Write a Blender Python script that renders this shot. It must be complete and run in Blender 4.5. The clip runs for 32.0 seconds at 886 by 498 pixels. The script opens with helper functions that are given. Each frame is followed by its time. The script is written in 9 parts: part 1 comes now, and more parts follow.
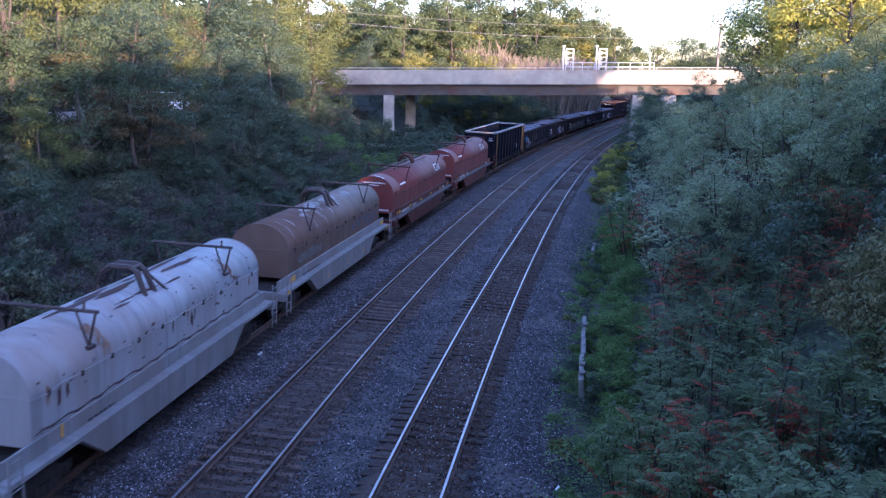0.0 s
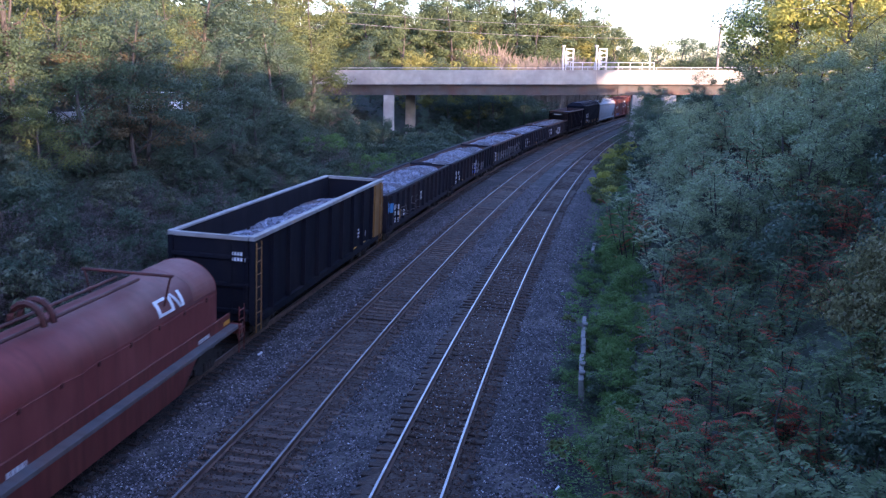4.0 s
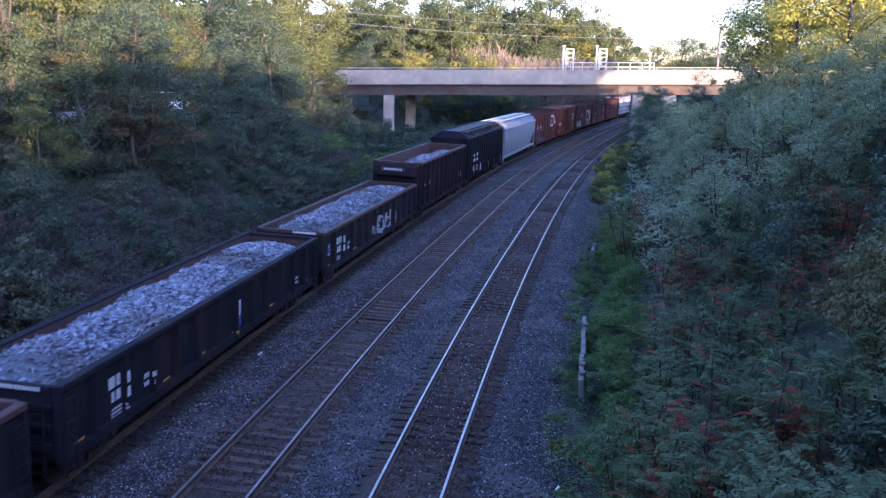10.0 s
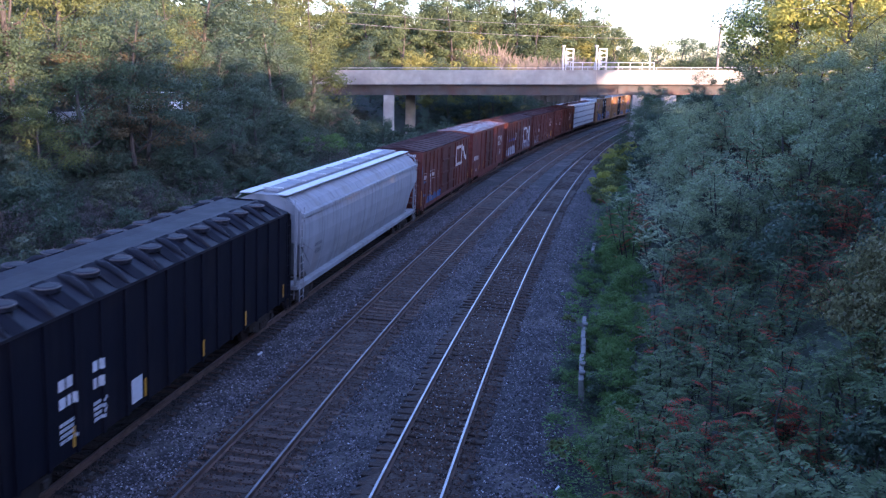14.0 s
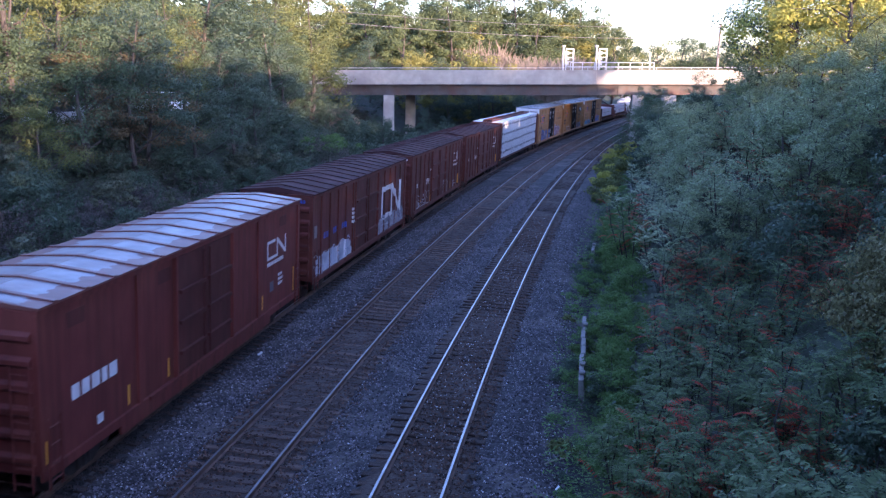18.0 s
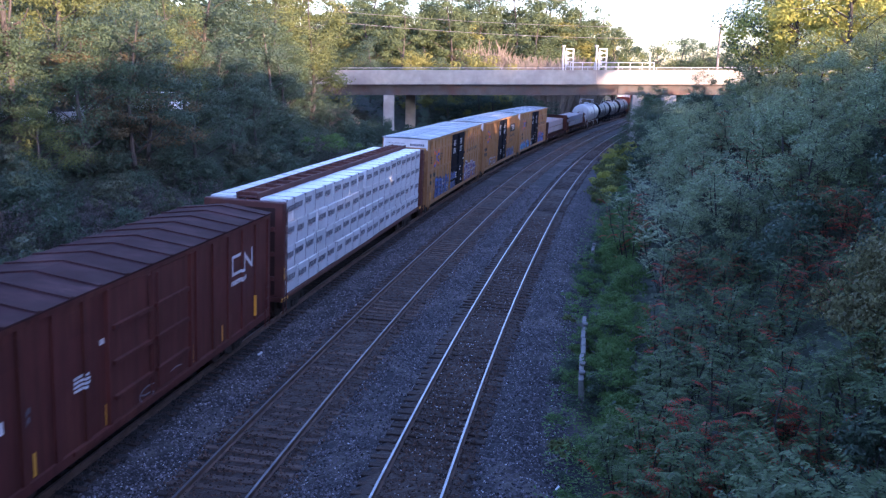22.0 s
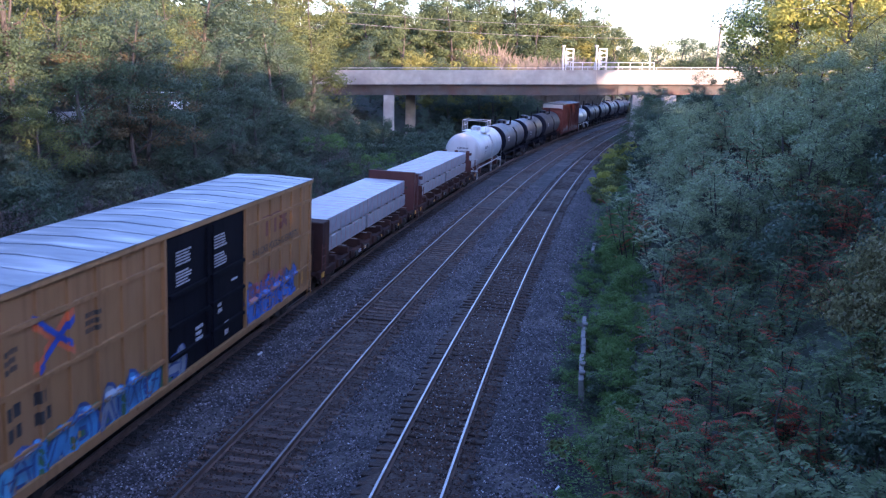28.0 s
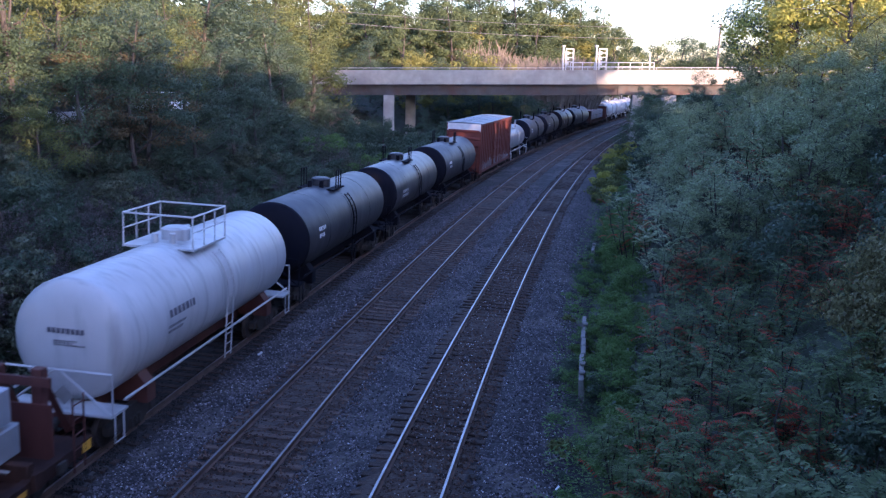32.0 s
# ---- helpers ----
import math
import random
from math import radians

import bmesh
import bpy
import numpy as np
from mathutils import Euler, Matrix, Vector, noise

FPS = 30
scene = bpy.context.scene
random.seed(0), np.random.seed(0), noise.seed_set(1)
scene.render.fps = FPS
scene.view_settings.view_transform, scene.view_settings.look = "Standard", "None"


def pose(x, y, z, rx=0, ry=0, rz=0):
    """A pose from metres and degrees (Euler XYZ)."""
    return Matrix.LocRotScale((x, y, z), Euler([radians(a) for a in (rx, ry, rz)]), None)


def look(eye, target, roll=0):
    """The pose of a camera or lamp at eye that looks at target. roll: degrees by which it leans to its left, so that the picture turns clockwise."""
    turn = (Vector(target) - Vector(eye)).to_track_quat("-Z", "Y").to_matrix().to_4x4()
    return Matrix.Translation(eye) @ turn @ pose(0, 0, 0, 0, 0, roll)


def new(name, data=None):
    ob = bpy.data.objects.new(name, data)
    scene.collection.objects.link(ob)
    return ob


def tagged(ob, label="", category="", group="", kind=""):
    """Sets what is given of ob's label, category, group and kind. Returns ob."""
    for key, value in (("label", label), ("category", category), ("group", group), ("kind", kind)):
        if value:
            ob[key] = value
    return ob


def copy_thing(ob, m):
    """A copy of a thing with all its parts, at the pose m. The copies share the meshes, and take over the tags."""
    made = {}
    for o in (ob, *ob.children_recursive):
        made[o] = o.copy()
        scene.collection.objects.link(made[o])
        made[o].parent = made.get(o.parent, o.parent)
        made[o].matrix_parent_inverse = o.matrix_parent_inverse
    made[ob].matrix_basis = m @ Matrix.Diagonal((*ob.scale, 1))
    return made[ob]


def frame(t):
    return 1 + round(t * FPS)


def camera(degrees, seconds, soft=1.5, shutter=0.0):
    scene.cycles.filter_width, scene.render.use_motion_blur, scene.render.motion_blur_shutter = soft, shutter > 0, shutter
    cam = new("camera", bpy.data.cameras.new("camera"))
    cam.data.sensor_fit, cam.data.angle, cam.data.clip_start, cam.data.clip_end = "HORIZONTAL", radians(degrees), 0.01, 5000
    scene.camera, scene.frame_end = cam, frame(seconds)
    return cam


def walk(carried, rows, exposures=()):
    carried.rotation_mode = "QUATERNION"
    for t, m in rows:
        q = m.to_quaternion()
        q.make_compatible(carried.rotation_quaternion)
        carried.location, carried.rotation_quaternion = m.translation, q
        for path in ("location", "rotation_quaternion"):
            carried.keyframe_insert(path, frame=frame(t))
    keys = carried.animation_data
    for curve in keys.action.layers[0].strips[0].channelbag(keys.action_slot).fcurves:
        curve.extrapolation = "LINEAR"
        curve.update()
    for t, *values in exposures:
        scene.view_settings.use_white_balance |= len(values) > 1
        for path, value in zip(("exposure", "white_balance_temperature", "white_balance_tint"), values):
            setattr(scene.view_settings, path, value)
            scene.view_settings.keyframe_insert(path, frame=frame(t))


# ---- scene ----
# ---- camera ----
EYE_Z = 9.0845
PITCH = 11.2804
cam = camera(53.44, 32.0, soft=1.25, shutter=0.22)
here = look((0, 0, EYE_Z), (0, math.cos(radians(PITCH)), EYE_Z - math.sin(radians(PITCH))), 0.997)
walk(cam, [(0.0, here), (32.0, here)], exposures=[(0.0, 3.05, 5370, 45), (30.2, 3.05, 5370, 45), (31.0, 2.72, 5370, 45), (32.0, 2.72, 5370, 45)])

# ---- world and sun ----
SUN_EL = radians(6.8)
SUN_AZ = (0.60, -0.80)          # the way towards the sun, on the ground
world = bpy.data.worlds.new("sky")
scene.world = world
world.use_nodes = True
wn, wl = world.node_tree.nodes, world.node_tree.links
sky = wn.new("ShaderNodeTexSky")
sky.sky_type = "NISHITA"
sky.sun_disc = False
sky.sun_elevation = SUN_EL
sky.sun_rotation = math.atan2(SUN_AZ[0], SUN_AZ[1])
sky.altitude = 150
sky.air_density, sky.dust_density, sky.ozone_density = 1.0, 0.9, 2.0
wn["Background"].inputs["Strength"].default_value = 0.15
wl.new(sky.outputs[0], wn["Background"].inputs["Color"])
sun = new("sun", bpy.data.lights.new("sun", "SUN"))
sun.data.energy = 2.8
sun.data.angle = radians(0.6)
sun.data.color = (1.0, 0.70, 0.33)
to_sun = Vector((SUN_AZ[0] * math.cos(SUN_EL), SUN_AZ[1] * math.cos(SUN_EL), math.sin(SUN_EL)))
sun.matrix_world = look(to_sun * 50, (0, 0, 0))

# ---- materials ----


def mat(name, base, second=None, rough=0.75, metal=0.0, grain=6.0, stain=0.5, mix=0.5, bump=0.15, fine=60.0, spread=0.0, third=None, island=0.0, through_leaf=0.0, stretch=(1, 1, 1)):
    """A surface with grain and stains of two sizes. spread: change of brightness from object to object, island: from piece to piece of one mesh."""
    m = bpy.data.materials.new(name)
    m.use_nodes = True
    n, k = m.node_tree.nodes, m.node_tree.links
    b = n["Principled BSDF"]
    second = second or tuple(c * 0.6 for c in base)
    co = n.new("ShaderNodeTexCoord")
    mp = n.new("ShaderNodeMapping")
    mp.inputs["Scale"].default_value = stretch
    k.new(co.outputs["Object"], mp.inputs["Vector"])

    def noise_at(scale, detail):
        t = n.new("ShaderNodeTexNoise")
        t.inputs["Scale"].default_value, t.inputs["Detail"].default_value = scale, detail
        k.new(mp.outputs[0], t.inputs["Vector"])
        return t

    def ramp(src, lo, hi):
        r = n.new("ShaderNodeMapRange")
        r.inputs["From Min"].default_value, r.inputs["From Max"].default_value = lo, hi
        k.new(src, r.inputs["Value"])
        return r.outputs[0]

    def blend(fac, a, c):
        x = n.new("ShaderNodeMix")
        x.data_type = "RGBA"
        k.new(fac, x.inputs[0])
        for sock, val in ((x.inputs[6], a), (x.inputs[7], c)):
            if isinstance(val, tuple):
                sock.default_value = (*val, 1)
            else:
                k.new(val, sock)
        return x.outputs[2]

    g = noise_at(grain, 6)
    col = blend(ramp(g.outputs[0], 0.5 - mix * 0.5 + 0.05, 0.5 + 0.3), base, second)
    if third:
        st = noise_at(stain, 4)
        col = blend(ramp(st.outputs[0], 0.5, 0.68), col, third)
    if spread or island:
        if spread:
            src = n.new("ShaderNodeObjectInfo").outputs["Random"]
        else:
            src = n.new("ShaderNodeNewGeometry").outputs["Random Per Island"]
        w = max(spread, island)
        h = n.new("ShaderNodeHueSaturation")
        k.new(ramp(src, 0, 1), h.inputs["Value"])
        r = n.new("ShaderNodeMapRange")
        r.inputs["To Min"].default_value, r.inputs["To Max"].default_value = 1 - w, 1 + w
        k.new(src, r.inputs["Value"])
        k.new(r.outputs[0], h.inputs["Value"])
        k.new(col, h.inputs["Color"])
        col = h.outputs[0]
    k.new(col, b.inputs["Base Color"])
    b.inputs["Metallic"].default_value = metal
    rr = n.new("ShaderNodeMapRange")
    rr.inputs["To Min"].default_value, rr.inputs["To Max"].default_value = max(0.05, rough - 0.12), min(1, rough + 0.12)
    k.new(g.outputs[0], rr.inputs["Value"])
    k.new(rr.outputs[0], b.inputs["Roughness"])
    if bump:
        f = noise_at(fine, 3)
        bp = n.new("ShaderNodeBump")
        bp.inputs["Strength"].default_value, bp.inputs["Distance"].default_value = bump, 0.02
        k.new(f.outputs[0], bp.inputs["Height"])
        k.new(bp.outputs[0], b.inputs["Normal"])
    if through_leaf:
        tr = n.new("ShaderNodeBsdfTranslucent")
        k.new(col, tr.inputs["Color"])
        mx = n.new("ShaderNodeMixShader")
        mx.inputs[0].default_value = through_leaf
        k.new(b.outputs[0], mx.inputs[1])
        k.new(tr.outputs[0], mx.inputs[2])
        k.new(mx.outputs[0], n["Material Output"].inputs["Surface"])
    return m


def leafy(name, base, second, island=0.15):
    m = mat(name, base, second, rough=0.6, grain=0.35, mix=0.9, bump=0, island=island, through_leaf=0.27)
    m.node_tree.nodes["Principled BSDF"].inputs["Specular IOR Level"].default_value = 0.22
    return m


M_SOIL = mat("soil_and_litter", (0.034, 0.037, 0.026), (0.018, 0.028, 0.017), rough=0.95, grain=1.5, bump=0.6, fine=12, third=(0.03, 0.047, 0.024), stain=0.12)
M_BALLAST = mat("ballast_bed", (0.028, 0.025, 0.028), (0.012, 0.011, 0.012), rough=0.95, grain=17, mix=0.9, bump=1.0, fine=22, third=(0.08, 0.07, 0.065), stain=0.6)
M_BALLAST_BROWN = mat("ballast_bed_rusty", (0.05, 0.025, 0.015), (0.018, 0.013, 0.011), rough=0.95, grain=15, mix=0.9, bump=1.0, fine=22, third=(0.05, 0.038, 0.034), stain=0.8)
# soot, darkened further with the shade under and beside the train
M_BALLAST_SOOT_SHADE = mat("ballast_bed_soot_shade", (0.010, 0.009, 0.009), (0.005, 0.0045, 0.0045), rough=0.95, grain=15, mix=0.9, bump=1.0, fine=22, third=(0.014, 0.010, 0.009), stain=0.7)
M_STONE_SOOT_SHADE = mat("ballast_stone_soot_shade", (0.026, 0.022, 0.022), (0.008, 0.0075, 0.0075), rough=0.9, grain=9, bump=0.2, island=0.9)
M_STONE = mat("ballast_stone", (0.118, 0.105, 0.118), (0.018, 0.0165, 0.019), rough=0.85, grain=9, bump=0.2, island=0.95)
M_STONE_PALE = mat("ballast_stone_pale", (0.34, 0.33, 0.34), (0.2, 0.19, 0.2), rough=0.85, grain=9, bump=0.2, island=0.5)
M_STONE_BROWN = mat("ballast_stone_rusty", (0.075, 0.038, 0.024), (0.03, 0.018, 0.014), rough=0.9, grain=9, bump=0.2, island=0.8)
M_TIE = mat("tie_timber", (0.045, 0.024, 0.015), (0.017, 0.010, 0.008), rough=0.95, grain=5, mix=0.9, bump=0.6, fine=40, spread=0.4, stretch=(0.4, 5, 5))
M_TIE_GREY = mat("tie_timber_grey", (0.10, 0.064, 0.05), (0.033, 0.022, 0.018), rough=0.95, grain=5, mix=0.9, bump=0.6, fine=40, spread=0.55, stretch=(0.4, 5, 5))
M_RAIL_SIDE = mat("rail_rust", (0.12, 0.07, 0.05), (0.05, 0.03, 0.025), rough=0.8, metal=0.2, grain=3, bump=0.2)
M_RAIL_HEAD = mat("rail_polished", (0.26, 0.26, 0.275), (0.19, 0.19, 0.2), rough=0.40, metal=1.0, grain=2, bump=0.03)
M_RAIL_MID = mat("rail_worn_head", (0.155, 0.145, 0.15), (0.10, 0.09, 0.09), rough=0.42, metal=0.95, grain=2, bump=0.03)
M_RAIL_DULL = mat("rail_dull_head", (0.26, 0.22, 0.21), (0.16, 0.12, 0.11), rough=0.5, metal=0.8, grain=2, bump=0.03)
M_PLATE = mat("tie_plate_steel", (0.07, 0.05, 0.04), rough=0.8, metal=0.4, grain=8)
M_CONC = mat("concrete", (0.35, 0.33, 0.285), (0.25, 0.235, 0.205), rough=0.9, grain=1.2, bump=0.3, fine=30, third=(0.24, 0.22, 0.20), stain=0.35)
M_CONC_OLD = mat("old_concrete", (0.19, 0.18, 0.17), (0.10, 0.097, 0.093), rough=0.95, grain=2.5, bump=0.5, fine=25, third=(0.09, 0.10, 0.08), stain=1.2)
M_STEEL_BRIDGE = mat("bridge_steel", (0.085, 0.08, 0.08), (0.055, 0.047, 0.043), rough=0.75, metal=0.3, grain=0.8, bump=0.1, third=(0.085, 0.05, 0.04), stain=0.5)
M_GALV = mat("galvanised_steel", (0.50, 0.51, 0.52), (0.38, 0.38, 0.4), rough=0.5, metal=0.35, grain=4, bump=0.05)
M_DARK = mat("black_steel", (0.02, 0.02, 0.022), (0.035, 0.03, 0.028), rough=0.7, metal=0.3, grain=3, bump=0.1)
M_CABLE = mat("cable_sheath", (0.16, 0.16, 0.165), (0.10, 0.10, 0.10), rough=0.6, grain=2, bump=0)
M_POLE = mat("pole_timber", (0.26, 0.23, 0.20), (0.15, 0.12, 0.10), rough=0.9, grain=2, bump=0.3, stretch=(4, 4, 0.5))
M_BARK = mat("bark", (0.07, 0.06, 0.054), (0.035, 0.03, 0.027), rough=0.95, grain=4, bump=0.6, fine=18, stretch=(3, 3, 0.6))
M_STEM = mat("dark_stems", (0.035, 0.032, 0.024), (0.02, 0.018, 0.014), rough=0.9, grain=5, bump=0.2)
M_DEADWOOD = mat("bare_twigs", (0.20, 0.17, 0.135), (0.13, 0.105, 0.085), rough=0.9, grain=3, bump=0.2)
M_LEAF_GREEN = leafy("leaf_green", (0.078, 0.115, 0.055), (0.045, 0.075, 0.04))
M_LEAF_DEEP = leafy("leaf_deep_green", (0.058, 0.095, 0.054), (0.036, 0.064, 0.04))
M_LEAF_YELLOW = leafy("leaf_yellow_green", (0.14, 0.155, 0.045), (0.075, 0.10, 0.036))
M_LEAF_AMBER = leafy("leaf_amber_green", (0.34, 0.33, 0.06), (0.20, 0.22, 0.05))
# yellow goldenrod, brightened in its colour for the sun beam on it
M_LEAF_GOLD = leafy("leaf_gold", (0.36, 0.34, 0.06), (0.2, 0.23, 0.05))
M_LEAF_RUST = leafy("leaf_rust", (0.135, 0.095, 0.05), (0.085, 0.08, 0.042))
M_LEAF_SUMAC = leafy("leaf_sumac", (0.09, 0.135, 0.05), (0.05, 0.08, 0.032), island=0.5)
M_LEAF_SUMAC.node_tree.nodes["Principled BSDF"].inputs["Specular IOR Level"].default_value = 0.16
M_LEAF_FERN = leafy("leaf_heaven_tree", (0.115, 0.16, 0.07), (0.07, 0.105, 0.048), island=0.4)
M_LEAF_FERN.node_tree.nodes["Principled BSDF"].inputs["Specular IOR Level"].default_value = 0.18
M_LEAF_RED = leafy("leaf_red", (0.36, 0.045, 0.016), (0.17, 0.03, 0.016), island=0.5)
M_LEAF_DRY = leafy("leaf_dry_stalks", (0.18, 0.155, 0.15), (0.085, 0.074, 0.073), island=0.55)
M_LEAF_WEED = leafy("leaf_tall_weeds", (0.105, 0.12, 0.07), (0.06, 0.075, 0.05), island=0.5)
M_LEAF_WOOD = leafy("leaf_woodland", (0.10, 0.13, 0.05), (0.052, 0.078, 0.036))
# the low sun's yellow is put into this woodland leaf colour
M_LEAF_WOOD_SUNLIT = leafy("leaf_woodland_sunlit", (0.22, 0.215, 0.055), (0.14, 0.15, 0.045))
M_LEAF_LOCUST = leafy("leaf_locust", (0.235, 0.30, 0.13), (0.14, 0.19, 0.085), island=0.5)
M_LEAF_LOCUST.node_tree.nodes["Principled BSDF"].inputs["Specular IOR Level"].default_value = 0.9
M_LEAF_DEEP.node_tree.nodes["Principled BSDF"].inputs["Specular IOR Level"].default_value = 0.42
M_LEAF_DRY_GREEN = leafy("leaf_olive", (0.17, 0.165, 0.07), (0.10, 0.10, 0.048), island=0.4)
M_LEAF_VINE = leafy("leaf_vine", (0.11, 0.20, 0.055), (0.065, 0.13, 0.04))

# ---- mesh helpers ----


def part(name, bm, material, parent=None, label="", smooth=False):
    """Links a bmesh as one mesh object under its parent."""
    me = bpy.data.meshes.new(name)
    bm.to_mesh(me)
    bm.free()
    return part_of(name, me, material, parent, label, smooth)


def part_of(name, me, material, parent=None, label="", smooth=False):
    if not me.materials:
        for one in (material if isinstance(material, (list, tuple)) else (material,)):
            me.materials.append(one)
        if smooth:
            me.polygons.foreach_set("use_smooth", [True] * len(me.polygons))
    ob = new(name, me)
    if parent:
        ob.parent = parent
    if label:
        ob["label"] = label
    return ob


def raw(name, verts, faces):
    me = bpy.data.meshes.new(name)
    me.from_pydata(verts, [], faces)
    me.update()
    return me


def box(bm, x0, x1, y0, y1, z0, z1, bev=0.0, index=0):
    vs = [bm.verts.new((x, y, z)) for x in (x0, x1) for y in (y0, y1) for z in (z0, z1)]
    fs = [bm.faces.new([vs[i] for i in q]) for q in ((0, 1, 3, 2), (4, 6, 7, 5), (0, 4, 5, 1), (2, 3, 7, 6), (0, 2, 6, 4), (1, 5, 7, 3))]
    for f in fs:
        f.material_index = index
    if bev:
        edges = list({e for f in fs for e in f.edges})
        bmesh.ops.bevel(bm, geom=edges, offset=bev, segments=1, affect="EDGES", profile=0.5)
    return vs


def prism(bm, outline, y0, y1, axis="y", index=0):
    """Extrudes a closed outline of (a, z) pairs along y, or of (a, z) along x."""
    def at(a, z, c):
        return (a, c, z) if axis == "y" else (c, a, z)
    r0 = [bm.verts.new(at(a, z, y0)) for a, z in outline]
    r1 = [bm.verts.new(at(a, z, y1)) for a, z in outline]
    n = len(outline)
    fs = [bm.faces.new(r0), bm.faces.new(r1[::-1])]
    fs += [bm.faces.new((r0[i], r1[i], r1[(i + 1) % n], r0[(i + 1) % n])) for i in range(n)]
    for f in fs:
        f.material_index = index
    bmesh.ops.recalc_face_normals(bm, faces=fs)


def tube(bm, points, radii, sides=8, closed=True):
    """A round bar along points, with a radius at each."""
    if not isinstance(radii, (list, tuple)):
        radii = [radii] * len(points)
    pts = [Vector(q) for q in points]
    rings = []
    for i, q in enumerate(pts):
        way = (pts[min(i + 1, len(pts) - 1)] - pts[max(i - 1, 0)]).normalized()
        up = Vector((0, 0, 1)) if abs(way.z) < 0.9 else Vector((1, 0, 0))
        a = way.cross(up).normalized()
        c = way.cross(a)
        rings.append([bm.verts.new(q + (a * math.cos(t) + c * math.sin(t)) * radii[i]) for t in (2 * math.pi * j / sides for j in range(sides))])
    for r0, r1 in zip(rings, rings[1:]):
        for j in range(sides):
            bm.faces.new((r0[j], r0[(j + 1) % sides], r1[(j + 1) % sides], r1[j]))
    if closed:
        bm.faces.new(rings[0][::-1])
        bm.faces.new(rings[-1])


def disc(bm, centre, axis, r, depth, sides=20):
    c, a = Vector(centre), Vector(axis).normalized()
    tube(bm, [c - a * depth / 2, c + a * depth / 2], r, sides)


def thing(name, label, category, m=None, group="", kind=""):
    ob = new(name)
    ob.empty_display_size = 0.5
    tagged(ob, label, category, group, kind)
    if m is not None:
        ob.matrix_world = m
    return ob


# ---- the line of the tracks ----
STEP = 0.5
S = np.arange(-520.0, 760.0, STEP)
BEND = np.interp(S, [-520, -30, 0, 25, 50, 80, 120, 180, 230, 300, 760], [0.0009, 0.0011, 0.001538, 0.001538, 0.000809, 0.001296, 0.001147, 0.000469, 0.0007, 0.0011, 0.0011])
HEAD = np.concatenate([[0], np.cumsum((BEND[1:] + BEND[:-1]) / 2 * STEP)])
I0 = int(np.searchsorted(S, 0.0))
HEAD = HEAD - HEAD[I0] + 0.125602
LX = np.concatenate([[0], np.cumsum((np.sin(HEAD[1:]) + np.sin(HEAD[:-1])) / 2 * STEP)])
LY = np.concatenate([[0], np.cumsum((np.cos(HEAD[1:]) + np.cos(HEAD[:-1])) / 2 * STEP)])
LX, LY = LX - LX[I0] - 7.425693, LY - LY[I0]
BANK = 0.0315
TRACK_MID, TRACK_NEAR, TRACK_TRAIN = 0.0, 4.1594, -4.4129


def along(s, off=0.0):
    """The point at s along the middle track, off metres to its right, and the heading there."""
    h = float(np.interp(s, S, HEAD))
    return float(np.interp(s, S, LX)) + off * math.cos(h), float(np.interp(s, S, LY)) - off * math.sin(h), h


def line_of(x, y):
    """s and the offset to the right of the middle track, for arrays of places."""
    xs, ys = np.ravel(x), np.ravel(y)
    cx, cy, ch, cs = LX[::4], LY[::4], HEAD[::4], S[::4]
    so, lo = np.empty(xs.size), np.empty(xs.size)
    for i in range(0, xs.size, 4000):
        d = (xs[i:i + 4000, None] - cx) ** 2 + (ys[i:i + 4000, None] - cy) ** 2
        j = d.argmin(1)
        ex, ey = xs[i:i + 4000] - cx[j], ys[i:i + 4000] - cy[j]
        t = ex * np.sin(ch[j]) + ey * np.cos(ch[j])
        lat = ex * np.cos(ch[j]) - ey * np.sin(ch[j])
        far = np.abs(t) > 3
        so[i:i + 4000], lo[i:i + 4000] = cs[j] + t, np.where(far, np.sign(lat) * np.sqrt(d.min(1)), lat)
    return so, lo


def terrain(so, lo):
    """Height of the ground, of s and offset."""
    # the cutting widens on its left towards the road bridge
    widen = 17.0 * np.clip((so - 68) / 40, 0, 1) * np.clip((205 - so) / 45, 0, 1)
    left = -0.85 + np.clip((-lo - 8.3 - widen) * 0.60, 0, None)
    right = -0.85 + np.clip((lo - 8.3) * 0.66, 0, None)
    z = np.where(lo < 0, left, right)
    top = np.where(lo < 0, 5.9, 7.3) + 0.5 * np.sin(so * 0.03) + 0.4 * np.sin(lo * 0.07 + 1)
    z = np.minimum(z, top) - 0.35 * np.exp(-np.abs(z - top) / 1.2)
    lumps = 0.28 * np.sin(so * 0.83 + 1.7 * np.sin(lo * 0.61)) * np.sin(lo * 1.1 + 0.9 * np.sin(so * 0.47)) + 0.5 * np.sin(so * 0.11 + 2) * np.sin(lo * 0.13)
    z = z + lumps * np.clip((np.abs(lo) - 9.0) / 2.0, 0, 1)
    return np.where(np.abs(lo) < 8.3, -0.95, z)


def ground_z(x, y):
    so, lo = line_of(np.array([x]), np.array([y]))
    return float(terrain(so, lo)[0])

# ---- ground ----


